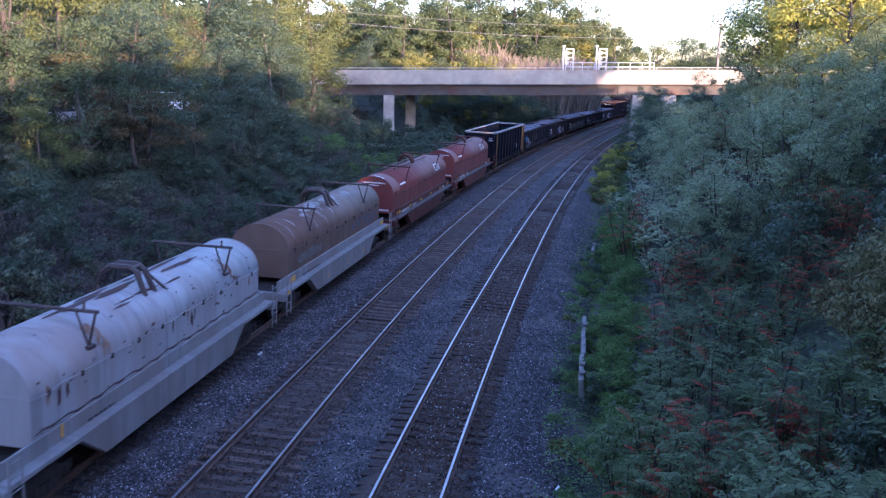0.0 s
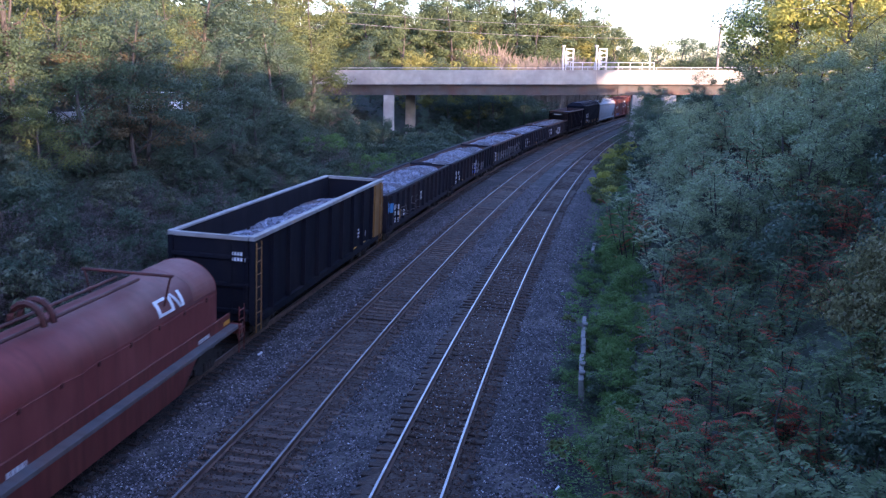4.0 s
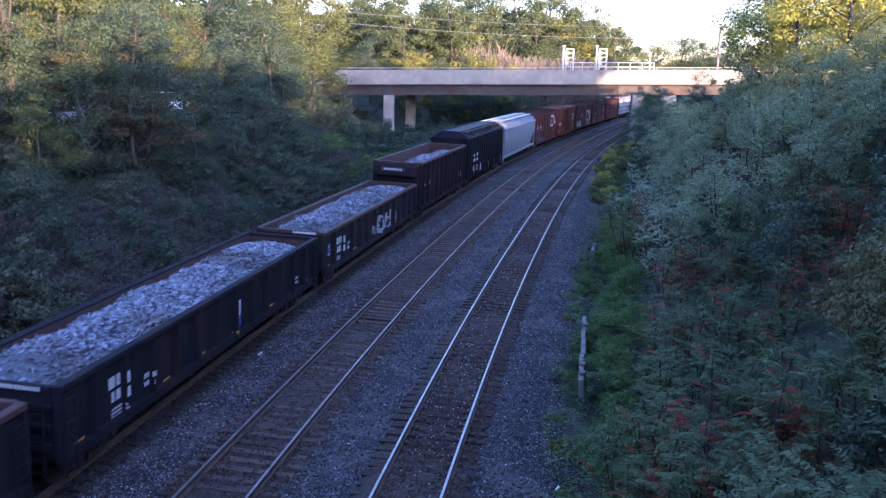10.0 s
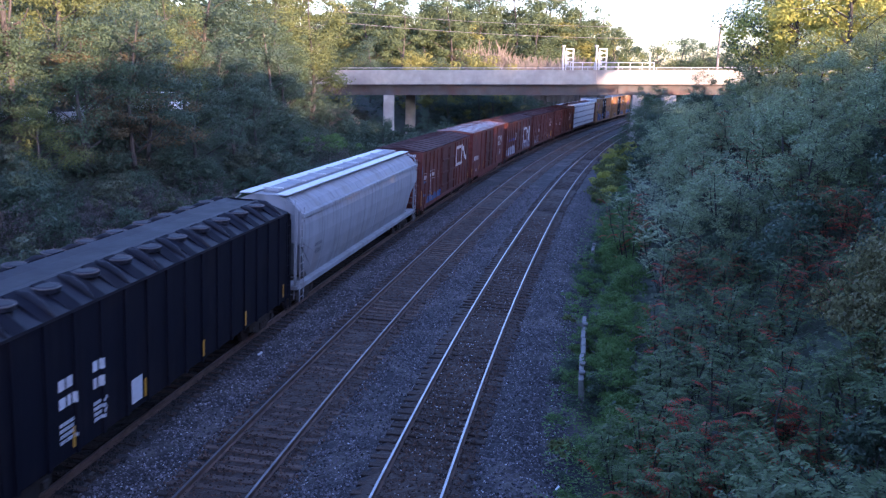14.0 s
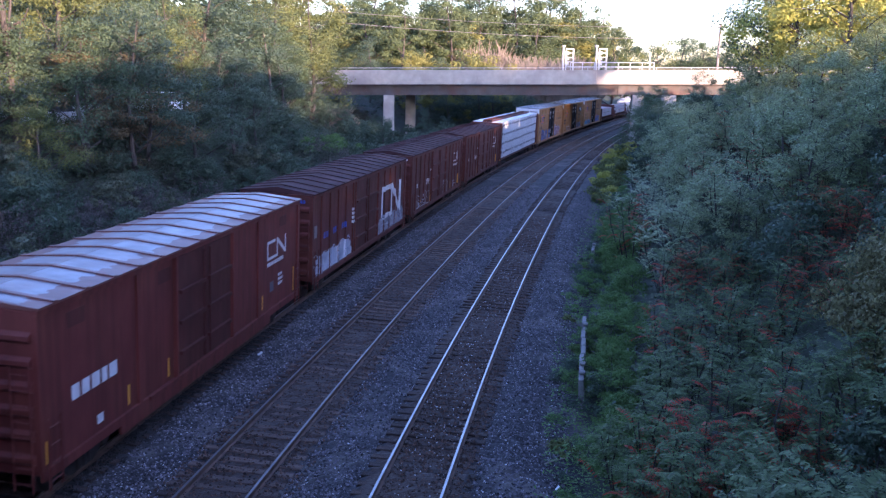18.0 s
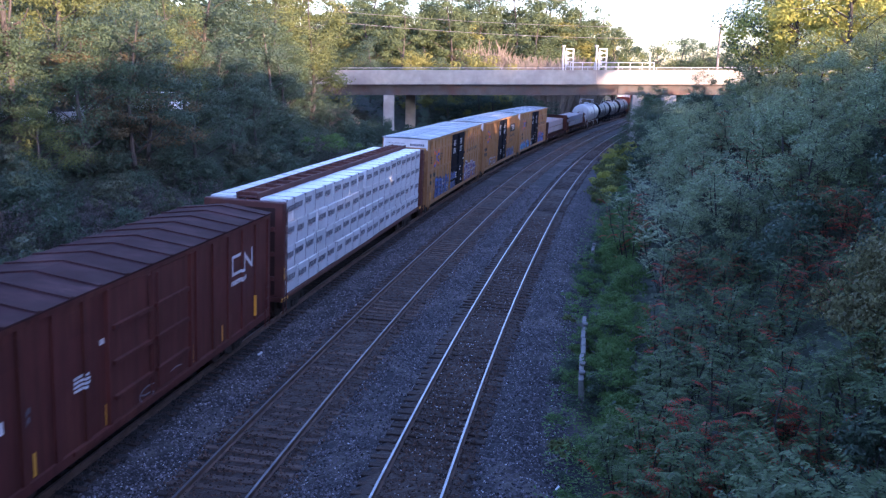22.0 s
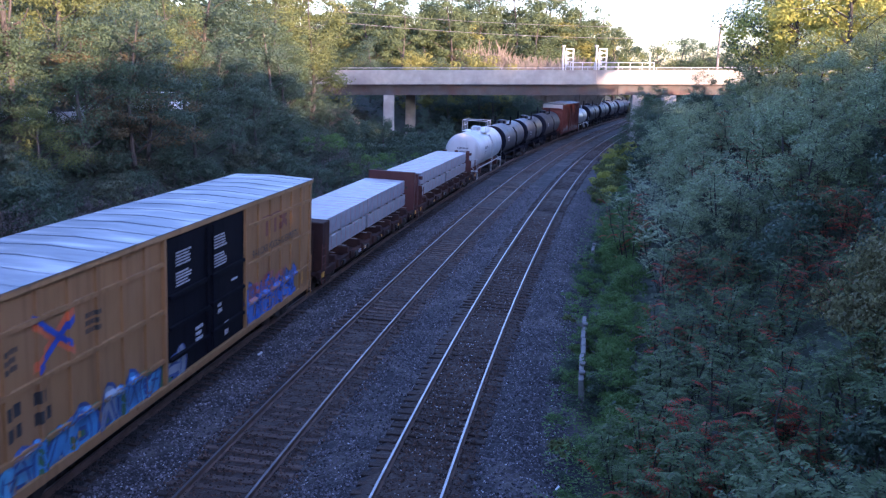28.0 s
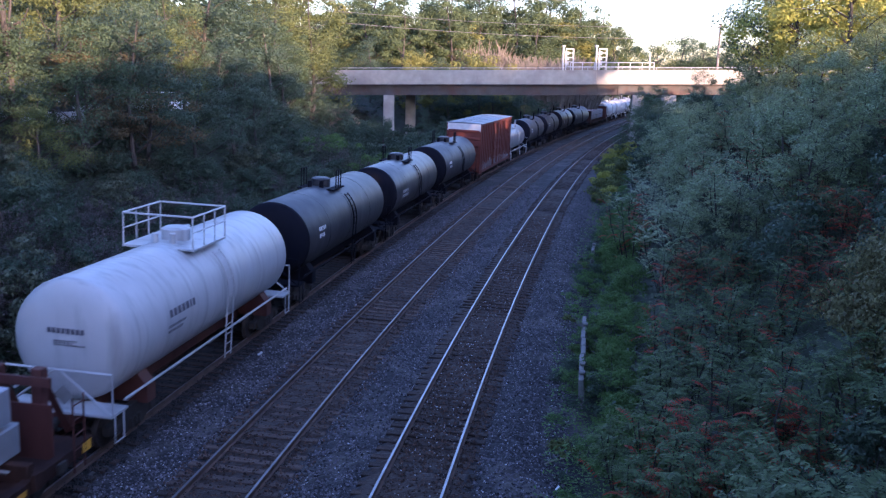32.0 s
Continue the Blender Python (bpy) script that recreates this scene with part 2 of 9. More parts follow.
def build_ground():
    def steps(a, b, fine, reach):
        mid = list(np.arange(a, b, fine))
        lo, hi, st = [], [], fine
        v, w = a, mid[-1]
        while v > -reach or w < reach:
            st = min(st * 1.12, 6.0) if max(-v, w) < 620 else st * 1.35
            v, w = v - st, w + st
            lo.append(v)
            hi.append(w)
        return np.array(lo[::-1] + mid + hi)
    gx, gy = steps(-50, 80, 1.5, 3200), steps(-20, 170, 1.7, 3200)
    xx, yy = np.meshgrid(gx, gy)
    so, lo = line_of(xx, yy)
    z = terrain(so, lo)
    nx, ny = len(gx), len(gy)
    idx = np.arange(nx * ny).reshape(ny, nx)
    quads = np.stack([idx[:-1, :-1], idx[:-1, 1:], idx[1:, 1:], idx[1:, :-1]], -1).reshape(-1, 4)
    me = raw("ground", np.stack([xx.ravel(), yy.ravel(), z], 1).tolist(), quads.tolist())
    g = part_of("ground", me, M_SOIL, smooth=True)
    tagged(g, "weedy brown soil of the railway cutting and the land above", "ground", kind="structure")


build_ground()


def ribbon(name, outline, s0, s1, step, material, base=0.0, close=False, jitter=0.0, bank=True, index=None, parent=None, label=""):
    """A strip with the given cross-section of (offset, height), laid along the line; heights lean with the track."""
    ss = np.arange(s0, s1 + 1e-6, step)
    verts, faces = [], []
    n = len(outline)
    tilt = math.sin(BANK) if bank else 0.0
    for i, s in enumerate(ss):
        x, y, h = along(s, base)
        ch, sh = math.cos(h), math.sin(h)
        for o, z in outline:
            j = noise.noise((s * 2.1, (base + o) * 2.1, 0)) * jitter
            verts.append((x + o * ch, y - o * sh, z - o * tilt + j))
        if i:
            a = (i - 1) * n
            for k in range(n if close else n - 1):
                q = (k + 1) % n
                faces.append((a + k, a + q, a + n + q, a + n + k))
    if close:
        faces.append(tuple(range(n))[::-1])
        faces.append(tuple(range(len(verts) - n, len(verts))))
    me = raw(name, verts, faces)
    for one in (material if isinstance(material, tuple) else (material,)):
        me.materials.append(one)
    if index:
        me.polygons.foreach_set("material_index", [index(k % n) if k < len(ss) * n - n else 0 for k in range(len(me.polygons))])
    ob = part_of(name, me, None, parent, label)
    return ob


# one ballast bed carries the three tracks
BED = [(-8.6, -0.93), (-7.3, -0.50), (-6.3, -0.24), (-2.6, -0.24), (-2.2, -0.30), (-1.7, -0.235), (1.9, -0.235), (2.1, -0.31), (2.5, -0.235), (6.2, -0.24), (6.9, -0.46), (8.4, -0.93)]
bed = ribbon("ballast", BED, -500, -4, 6, M_BALLAST, bank=False)
tagged(bed, "grey crushed-stone ballast further down the line", "ballast", kind="structure")


def build_bed():
    """The near bed: a fine sheet with a stony surface."""
    offs = np.arange(-8.6, 8.41, 0.14)
    ss = np.concatenate([np.arange(-4, 60, 0.17), np.arange(60, 190.2, 0.6)])
    prof = np.interp(offs, [o for o, _ in BED], [z for _, z in BED])
    x = np.interp(ss, S, LX)[:, None] + offs * np.cos(np.interp(ss, S, HEAD))[:, None]
    y = np.interp(ss, S, LY)[:, None] - offs * np.sin(np.interp(ss, S, HEAD))[:, None]
    rng = np.random.default_rng(3)
    z = prof[None, :] + rng.normal(0, 0.017, x.shape)
    lean = np.zeros_like(offs)
    for c in (TRACK_TRAIN, TRACK_MID, TRACK_NEAR):
        w = np.clip(1 - np.abs(offs - c) / 2.1, 0, 0.5) * 2
        lean += -np.clip(offs - c, -1.4, 1.4) * math.sin(BANK) * w
    for c in (TRACK_TRAIN, TRACK_MID, TRACK_NEAR):
        z = z + 0.062 * np.clip((1.25 - np.abs(offs - c)) / 0.15, 0, 1) * (0.75 + 0.5 * np.sin(ss * 0.7 + c)[:, None] * np.sin(ss * 0.23)[:, None])
    z = z + lean
    ny, nx = x.shape
    idx = np.arange(nx * ny).reshape(ny, nx)
    quads = np.stack([idx[:-1, :-1], idx[:-1, 1:], idx[1:, 1:], idx[1:, :-1]], -1).reshape(-1, 4)
    me = raw("ballast", np.stack([x.ravel(), y.ravel(), z.ravel()], 1).tolist(), quads.tolist())
    me.materials.append(M_BALLAST)
    me.materials.append(M_BALLAST_BROWN)
    me.materials.append(M_BALLAST_SOOT_SHADE)
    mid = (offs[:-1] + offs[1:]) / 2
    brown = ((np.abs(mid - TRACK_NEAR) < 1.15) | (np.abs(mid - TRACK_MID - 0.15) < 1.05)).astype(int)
    # the train's shade is painted on the bed up to this ragged edge
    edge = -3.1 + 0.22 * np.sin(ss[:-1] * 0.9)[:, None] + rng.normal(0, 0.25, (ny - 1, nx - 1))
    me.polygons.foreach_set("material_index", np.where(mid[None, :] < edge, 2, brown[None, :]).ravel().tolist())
    b = part_of("ballast", me, None)
    tagged(b, "grey crushed-stone ballast bed, rusty brown between the rails", "ballast", kind="structure")


build_bed()
bed = ribbon("ballast", BED, 190, 740, 6, M_BALLAST, bank=False)
tagged(bed, "grey crushed-stone ballast beyond the road bridge", "ballast", kind="structure")


def stones(name, label, material, count, spans, s0, s1, size, seed):
    """Loose broken stones as one mesh of small irregular lumps."""
    rng = np.random.default_rng(seed)
    base = np.array([(1, 0, -.5), (0, 1, -.45), (-1, 0, -.5), (0, -1, -.45), (.35, .1, .75), (-.35, -.1, .7)])
    tri = np.array([(0, 1, 4), (1, 2, 5), (2, 3, 5), (3, 0, 4), (1, 5, 4), (3, 4, 5)])
    u = rng.random(count)
    s = s0 + (s1 - s0) * u ** 1.8
    pick = rng.integers(0, len(spans), count)
    sp = np.array(spans)[pick]
    o = sp[:, 0] + (sp[:, 1] - sp[:, 0]) * rng.random(count)
    h = np.interp(s, S, HEAD)
    x, y = np.interp(s, S, LX) + o * np.cos(h), np.interp(s, S, LY) - o * np.sin(h)
    z = np.interp(o, [a for a, _ in BED], [c for _, c in BED]) + rng.uniform(-0.005, 0.03, count)
    for c in (TRACK_TRAIN, TRACK_MID, TRACK_NEAR):
        z += 0.062 * (np.abs(o - c) < 1.2)
    for c in (TRACK_TRAIN, TRACK_MID, TRACK_NEAR):
        z -= np.clip(o - c, -1.4, 1.4) * math.sin(BANK) * np.clip(1 - np.abs(o - c) / 2.1, 0, 0.5) * 2
    a = rng.random(count) * 6.28
    r = size * rng.uniform(0.55, 1.35, count)
    v = base[None] * (1 + rng.uniform(-0.35, 0.35, (count, 6, 3))) * r[:, None, None]
    vx = v[..., 0] * np.cos(a)[:, None] - v[..., 1] * np.sin(a)[:, None]
    vy = v[..., 0] * np.sin(a)[:, None] + v[..., 1] * np.cos(a)[:, None]
    verts = np.stack([vx + x[:, None], vy + y[:, None], v[..., 2] * 0.75 + z[:, None]], -1).reshape(-1, 3)
    faces = (tri[None] + (np.arange(count) * 6)[:, None, None]).reshape(-1, 3)
    ob = part_of(name, raw(name, verts.tolist(), faces.tolist()), material)
    tagged(ob, label, "stones", kind="stuff")


# ---- tracks ----
PROFILE = [(-0.070, -0.165), (0.070, -0.165), (0.070, -0.150), (0.012, -0.135), (0.012, -0.045), (0.036, -0.035), (0.036, -0.006), (0.028, 0.0), (-0.028, 0.0), (-0.036, -0.006), (-0.036, -0.035), (-0.012, -0.045), (-0.012, -0.135), (-0.070, -0.150)]


def build_track(off, label, tie_material, head_material, seed):
    t = thing("railway_track", label, "railway track", kind="structure")
    for side in (-1, 1):
        prof = [(o + side * 0.7525, z) for o, z in PROFILE]
        ribbon("rail", prof, -40, 250, 2.0, (M_RAIL_SIDE, head_material), base=off, close=True, index=lambda k: 1 if k == 7 else 0, parent=t, label="steel rail with a polished head")
        for s0, s1 in ((-500, -40), (250, 740)):
            ribbon("rail", prof, s0, s1, 6, (M_RAIL_SIDE, head_material), base=off, close=True, parent=t, label="steel rail")
    rng = random.Random(seed)
    bm = bmesh.new()
    box(bm, -1.3, 1.3, -0.115, 0.115, -0.36, -0.172, bev=0.015)
    tie = bpy.data.meshes.new("tie")
    bm.to_mesh(tie)
    bm.free()
    tie.materials.append(tie_material)
    bm = bmesh.new()
    for side in (-1, 1):
        c = side * 0.7525
        box(bm, c - 0.18, c + 0.18, -0.09, 0.09, -0.171, -0.155)
        for dx in (-0.1, 0.1):
            for dy in (-0.05, 0.05):
                box(bm, c + dx - 0.012, c + dx + 0.012, dy - 0.012, dy + 0.012, -0.156, -0.125)
    plate = bpy.data.meshes.new("tie_plate")
    bm.to_mesh(plate)
    bm.free()
    plate.materials.append(M_PLATE)
    s, i = 8.0, 0
    rest = bmesh.new()
    while s < 235:
        x, y, h = along(s, off)
        m = pose(x, y, 0, 0, 0, 0) @ Euler((0, 0, -h + rng.uniform(-0.012, 0.012))).to_matrix().to_4x4() @ Euler((0, BANK, 0)).to_matrix().to_4x4() @ pose(rng.uniform(-0.06, 0.06), 0, rng.uniform(-0.012, 0.006))
        if i < 300:
            ob = part_of("tie", tie, None, t)
            ob.matrix_basis = m
            if i < 95 and off > -1:
                pl = part_of("tie_plate", plate, None, ob)
        else:
            k = len(rest.verts)
            rest.from_mesh(tie)
            rest.verts.ensure_lookup_table()
            for v in rest.verts[k:]:
                v.co = m @ v.co
        s += rng.uniform(0.47, 0.53)
        i += 1
    far = part("ties", rest, tie_material, t)
    far["kind"] = "stuff"


build_track(TRACK_NEAR, "main-line track with bright rails on dark wooden ties", M_TIE, M_RAIL_HEAD, 1)
build_track(TRACK_MID, "middle track with duller rails on weathered wooden ties", M_TIE_GREY, M_RAIL_MID, 2)
build_track(TRACK_TRAIN, "track under the freight train, on dark wooden ties", M_TIE, M_RAIL_DULL, 3)
stones("ballast_stones", "loose grey crushed stones on the ballast", M_STONE, 60000, [(-3.1, -1.2), (1.25, 2.95), (1.25, 2.95), (5.4, 7.6), (5.4, 7.6), (-3.1, -1.3)], 11, 75, 0.036, 5)
# stones of the painted shade strip along the train
stones("ballast_stones", "sooty stones beside the train, its shade in their colour", M_STONE_SOOT_SHADE, 9000, [(-6.6, -3.2), (-3.9, -3.0)], 11, 60, 0.036, 7)
stones("ballast_stones", "rusty brown stones lying between the rails", M_STONE_BROWN, 22000, [(3.5, 4.85), (3.5, 4.85), (-0.65, 0.7), (0.9, 1.6), (-1.5, -0.9), (4.9, 5.5)], 11, 60, 0.034, 6)

stones("ballast_stones", "scattered paler stones among the grey ballast", M_STONE_PALE, 8000, [(-2.75, -1.2), (1.25, 2.95), (5.4, 7.6), (5.4, 7.6), (-2.9, -1.3), (3.5, 4.85)], 11, 60, 0.023, 9)


def litter(name, label, m, x, y, z, bm):
    ob = part(name, bm, m)
    ob.matrix_world = pose(x, y, z, 0, 0, 25)
    tagged(ob, label, "litter")


def build_litter():
    """A fallen stick and scraps of white rubbish on the stones."""
    bm = bmesh.new()
    tube(bm, [(-0.32, 0, 0.0), (0.02, 0.05, 0.03), (0.36, 0.0, 0.05)], [0.022, 0.02, 0.012], 6)
    x, y, h = along(22.16, 7.3)
    litter("stick", "bare grey stick lying on the stones", M_DEADWOOD, x, y, -0.5, bm)
    for so, off, z, size in ((27.96, -2.76, -0.2, 0.08), (19.6, 7.5, -0.58, 0.06), (20.8, 7.4, -0.55, 0.05)):
        x, y, h = along(so, off)
        bm = bmesh.new()
        box(bm, -size, size, -size * 0.6, size * 0.6, -0.02, size * 0.45, bev=size * 0.15)
        for v in bm.verts:
            v.co.z += 0.04 * math.sin(v.co.x * 31)
        litter("rubbish", "crumpled scrap of white rubbish on the ballast", M_WHITE_SCRAP, x, y, z, bm)


M_WHITE_SCRAP = mat("white_scrap", (0.7, 0.7, 0.7), (0.5, 0.5, 0.5), rough=0.7, grain=8, bump=0.1)
build_litter()

# ---- road bridge over the tracks ----
BY = 125.0


def build_bridge():
    b = thing("road_bridge", "concrete and steel road bridge across the railway cutting", "bridge", kind="structure")
    x0, x1 = -24.0, 60.0
    rise = 0.0174

    def deck_z(x):
        return 7.57 + x * rise
    panels = [-24, -14.9, 4.4, 21.0, 36.0, 48.0, 60.0]
    for a, c in zip(panels, panels[1:]):
        bm = bmesh.new()
        a, c = a + 0.02, c - 0.02
        vs = box(bm, a, c, BY, BY + 0.30, 0, 1, bev=0.02)
        for v in bm.verts:
            v.co.z = deck_z(v.co.x) + 0.02 + (v.co.z) * 1.98
        part("parapet_panel", bm, M_CONC, b, "weathered pale concrete parapet")
    bm = bmesh.new()
    box(bm, x0, x1, BY + 0.302, BY + 11.0, 0, 1)
    for v in bm.verts:
        v.co.z = deck_z(v.co.x) + v.co.z * 0.9
    part("deck", bm, M_CONC, b)
    bm = bmesh.new()
    box(bm, x0, x1, BY + 11.0, BY + 11.3, 0, 1)
    for v in bm.verts:
        v.co.z = deck_z(v.co.x) + v.co.z * 1.98
    part("parapet_panel", bm, M_CONC, b)
    for gy in (0.72, 3.8, 7.3, 10.6):
        bm = bmesh.new()
        for za, zb, w in ((-1.43, -1.36, 0.3), (-1.36, -0.06, 0.02), (-0.06, 0.0, 0.2)):
            box(bm, x0, x1, BY + gy - w, BY + gy + w, za, zb)
        for v in bm.verts:
            v.co.z += deck_z(v.co.x)
        g = part("girder", bm, M_STEEL_BRIDGE, b, "brown weathered steel plate girder")
        if gy < 1:
            x = x0 + 1
            while x < x1:
                bm = bmesh.new()
                box(bm, x - 0.02, x + 0.02, BY + gy - 0.1, BY + gy - 0.02, deck_z(x) - 1.355, deck_z(x) - 0.07)
                part("stiffener", bm, M_STEEL_BRIDGE, g)
                x += 2.95
    # the piers stand askew to the road
    for px, w, skew in ((-8.0, 1.5, 0.29), (27.0, 1.6, 0.29)):
        for py in (0.9, 10.2):
            bm = bmesh.new()
            cx = px + (py - 0.9) * skew
            box(bm, cx - w / 2, cx + w / 2, BY + py - 0.6, BY + py + 0.6, ground_z(cx, BY + py) - 1.2, deck_z(cx) - 1.44, bev=0.06)
            part("pier_column", bm, M_CONC, b, "square concrete pier column")
    bm = bmesh.new()
    box(bm, 30.2, 32.3, BY + 0.1, BY + 10.8, -1.0, deck_z(31) - 1.5, bev=0.05)
    part("abutment", bm, M_CONC, b, "concrete abutment wall in the low sun")
    # a dark drip edge under the parapet
    bm = bmesh.new()
    box(bm, x0, x1, BY + 0.04, BY + 0.3, 0, 1)
    for v in bm.verts:
        v.co.z = deck_z(v.co.x) - 0.10 + v.co.z * 0.11
    part("drip_edge", bm, M_STEEL_BRIDGE, b, "dark edge under the parapet")
    for px in (-27.0, 52.0):
        bm = bmesh.new()
        box(bm, px - 3, px + 3, BY + 0.6, BY + 10.7, 0.5, deck_z(px) - 1.5, bev=0.05)
        part("abutment", bm, M_CONC, b)
    # a low pipe rail along the whole parapet, and a higher white railing near the signals
    bm = bmesh.new()
    tube(bm, [(x0, BY + 0.15, deck_z(x0) + 2.28), (x1, BY + 0.15, deck_z(x1) + 2.28)], 0.05, 6)
    rail = part("parapet_rail", bm, M_GALV, b, "thin galvanised pipe rail")
    x = x0 + 0.5
    while x < x1:
        bm = bmesh.new()
        tube(bm, [(x, BY + 0.15, deck_z(x) + 1.9), (x, BY + 0.15, deck_z(x) + 2.28)], 0.04, 6)
        part("rail_post", bm, M_GALV, rail)
        x += 2.4
    ra, rb = 17.3, 28.9
    bm = bmesh.new()
    for dz in (2.42, 2.98):
        tube(bm, [(ra, BY + 0.12, deck_z(ra) + dz), (rb, BY + 0.12, deck_z(rb) + dz)], 0.06, 6)
    hand = part("railing", bm, M_GALV, b, "white painted steel railing")
    x = ra
    while x < rb + 0.1:
        bm = bmesh.new()
        box(bm, x - 0.045, x + 0.045, BY + 0.05, BY + 0.19, deck_z(x) + 1.9, deck_z(x) + 3.0)
        part("railing_post", bm, M_GALV, hand)
        x += 1.66
    bm = bmesh.new()
    tube(bm, [(28.3, BY + 0.1, deck_z(28.3) + 1.95), (28.3, BY + 0.1, deck_z(28.3) + 4.1)], 0.085, 8)
    part("post", bm, M_GALV, b)
    return deck_z


deck_z = build_bridge()


def build_signal(x):
    s = thing("railway_signal", "white steel signal cage standing on the bridge railing", "railway signal", group="signals on the bridge")
    z0 = deck_z(x) + 1.95
    s.matrix_world = pose(x, BY - 0.1, z0)
    top = 2.95
    for dx in (-0.15, 0.85):
        for dy in (-0.26, 0.26):
            bm = bmesh.new()
            box(bm, dx - 0.06, dx + 0.06, dy - 0.05, dy + 0.05, 0, top)
            part("cage_post", bm, M_GALV, s)
    for z in (0.55, 1.15, 1.75, 2.35, top - 0.06):
        for dy in (-0.26, 0.26):
            bm = bmesh.new()
            box(bm, -0.09, 0.79, dy - 0.04, dy + 0.04, z - 0.055, z + 0.055)
            part("cage_rung", bm, M_GALV, s)
    bm = bmesh.new()
    tube(bm, [(-0.55, 0, 0), (-0.55, 0, top + 0.25)], 0.13, 8)
    part("mast", bm, M_GALV, s)
    for z in (0.9, 1.6, 2.3):
        bm = bmesh.new()
        box(bm, -0.3, 0.25, 0.02, 0.2, z - 0.24, z + 0.24, bev=0.05)
        head = part("signal_head", bm, M_GALV, s, "signal lamp head turned away")
        bm = bmesh.new()
        tube(bm, [(0.02, 0.2, z), (0.02, 0.5, z)], 0.13, 10)
        part("hood", bm, M_DARK, head)
    bm = bmesh.new()
    disc(bm, (-0.55, 0, top + 0.3), (0, 0, 1), 0.24, 0.25, 10)
    part("cap", bm, M_GALV, s)


for sx in (16.75, 21.35):
    build_signal(sx)

# ---- poles and wires ----


def build_pole(x, y, top, label):
    p = thing("utility_pole", label, "pole", pose(x, y, ground_z(x, y)), group="utility poles")
    h = top - ground_z(x, y)
    bm = bmesh.new()
    tube(bm, [(0, 0, -0.6), (0, 0, h * 0.5), (0.03, 0, h)], [0.22, 0.2, 0.18], 10)
    part("post", bm, M_POLE, p)
    bm = bmesh.new()
    box(bm, -1.2, 1.2, -0.06, 0.06, h - 0.7, h - 0.58)
    arm = part("crossarm", bm, M_POLE, p)
    for dx in (-1.1, -0.4, 0.4, 1.1):
        bm = bmesh.new()
        tube(bm, [(dx, 0, h - 0.58), (dx, 0, h - 0.4)], 0.045, 6)
        part("insulator", bm, M_DARK, arm)
    return Vector((x, y, top - 0.4))


def wire(name, a, c, sag, r, label):
    bm = bmesh.new()
    a, c = Vector(a), Vector(c)
    pts = [a.lerp(c, t / 24) - Vector((0, 0, sag * 4 * (t / 24) * (1 - t / 24))) for t in range(25)]
    tube(bm, pts, r, 5)
    ob = part(name, bm, M_CABLE)
    tagged(ob, label, "cable")


for pole_x, pole_y, pole_top in ((-32.4, 121.0, 18.8), (44.0, 146.0, 17.7)):
    build_pole(pole_x, pole_y, pole_top, "grey wooden utility pole rising over the trees")
wire("overhead_cable", (-32.4, 121, 17.2), (44.0, 146.0, 15.5), 1.4, 0.03, "thin grey overhead cable strung between poles")
wire("overhead_cable", (-32.4, 121, 18.5), (44.0, 146.0, 17.25), 1.3, 0.024, "thin grey overhead cable strung between poles")


# ---- low concrete crib wall at the foot of the right bank ----


def build_crib():
    wall = thing("crib_wall", "low retaining wall of weathered concrete blocks at the bank's foot", "retaining wall", kind="structure")
    rng = random.Random(8)
    s = 26.2
    while s < 47.5:
        n = rng.uniform(0.85, 1.0)
        if 33.4 < s < 45.5:
            s += n
            continue
        x, y, h = along(s + n / 2, 7.85)
        for k in range(2):
            bm = bmesh.new()
            box(bm, -0.075, 0.075, -n / 2 + 0.015, n / 2 - 0.015, -0.6 + k * 0.46, -0.15 + k * 0.46, bev=0.02)
            ob = part("block", bm, M_CONC_OLD, wall)
            ob.matrix_basis = Matrix.Translation((x + rng.uniform(-0.03, 0.03), y, 0)) @ Euler((0, rng.uniform(-0.03, 0.03), -h)).to_matrix().to_4x4()
        if rng.random() < 0.45:
            bm = bmesh.new()
            box(bm, -0.06, 0.12, -0.10, 0.10, 0.05, 0.16, bev=0.03)
            ob = part("header_block", bm, M_CONC_OLD, wall)
            ob.matrix_basis = Matrix.Translation((x, y, rng.uniform(0.265, 0.30))) @ Euler((0, 0, -h)).to_matrix().to_4x4()
        s += n


build_crib()

# ---- the near road bridge, on which the camera stands ----


def build_near_bridge():
    b = thing("road_bridge", "road bridge with a concrete parapet over the near end of the cutting", "bridge", kind="structure")
    block_of = (("deck", -46, 46, -11.5, -0.55, 6.55, 7.45), ("parapet_wall", -46, 46, -0.85, -0.55, 7.452, 8.45), ("parapet_wall", -46, 46, -11.5, -11.2, 7.452, 8.45))
    for name, *d in block_of:
        bm = bmesh.new()
        box(bm, *d, bev=0.03)
        part(name, bm, M_CONC, b)
    for gy in (-10.8, -7.5, -4.2, -1.0):
        bm = bmesh.new()
        box(bm, -46, 46, gy - 0.02, gy + 0.02, 5.4, 6.55)
        box(bm, -46, 46, gy - 0.2, gy + 0.2, 5.34, 5.4)
        part("girder", bm, M_STEEL_BRIDGE, b)
    for px in (-21.5, 4.0):
        bm = bmesh.new()
        box(bm, px - 0.6, px + 0.6, -11, -1.2, -1.2, 5.33, bev=0.05)
        part("pier", bm, M_CONC, b)


build_near_bridge()

# ---- cars parked on the land above ----


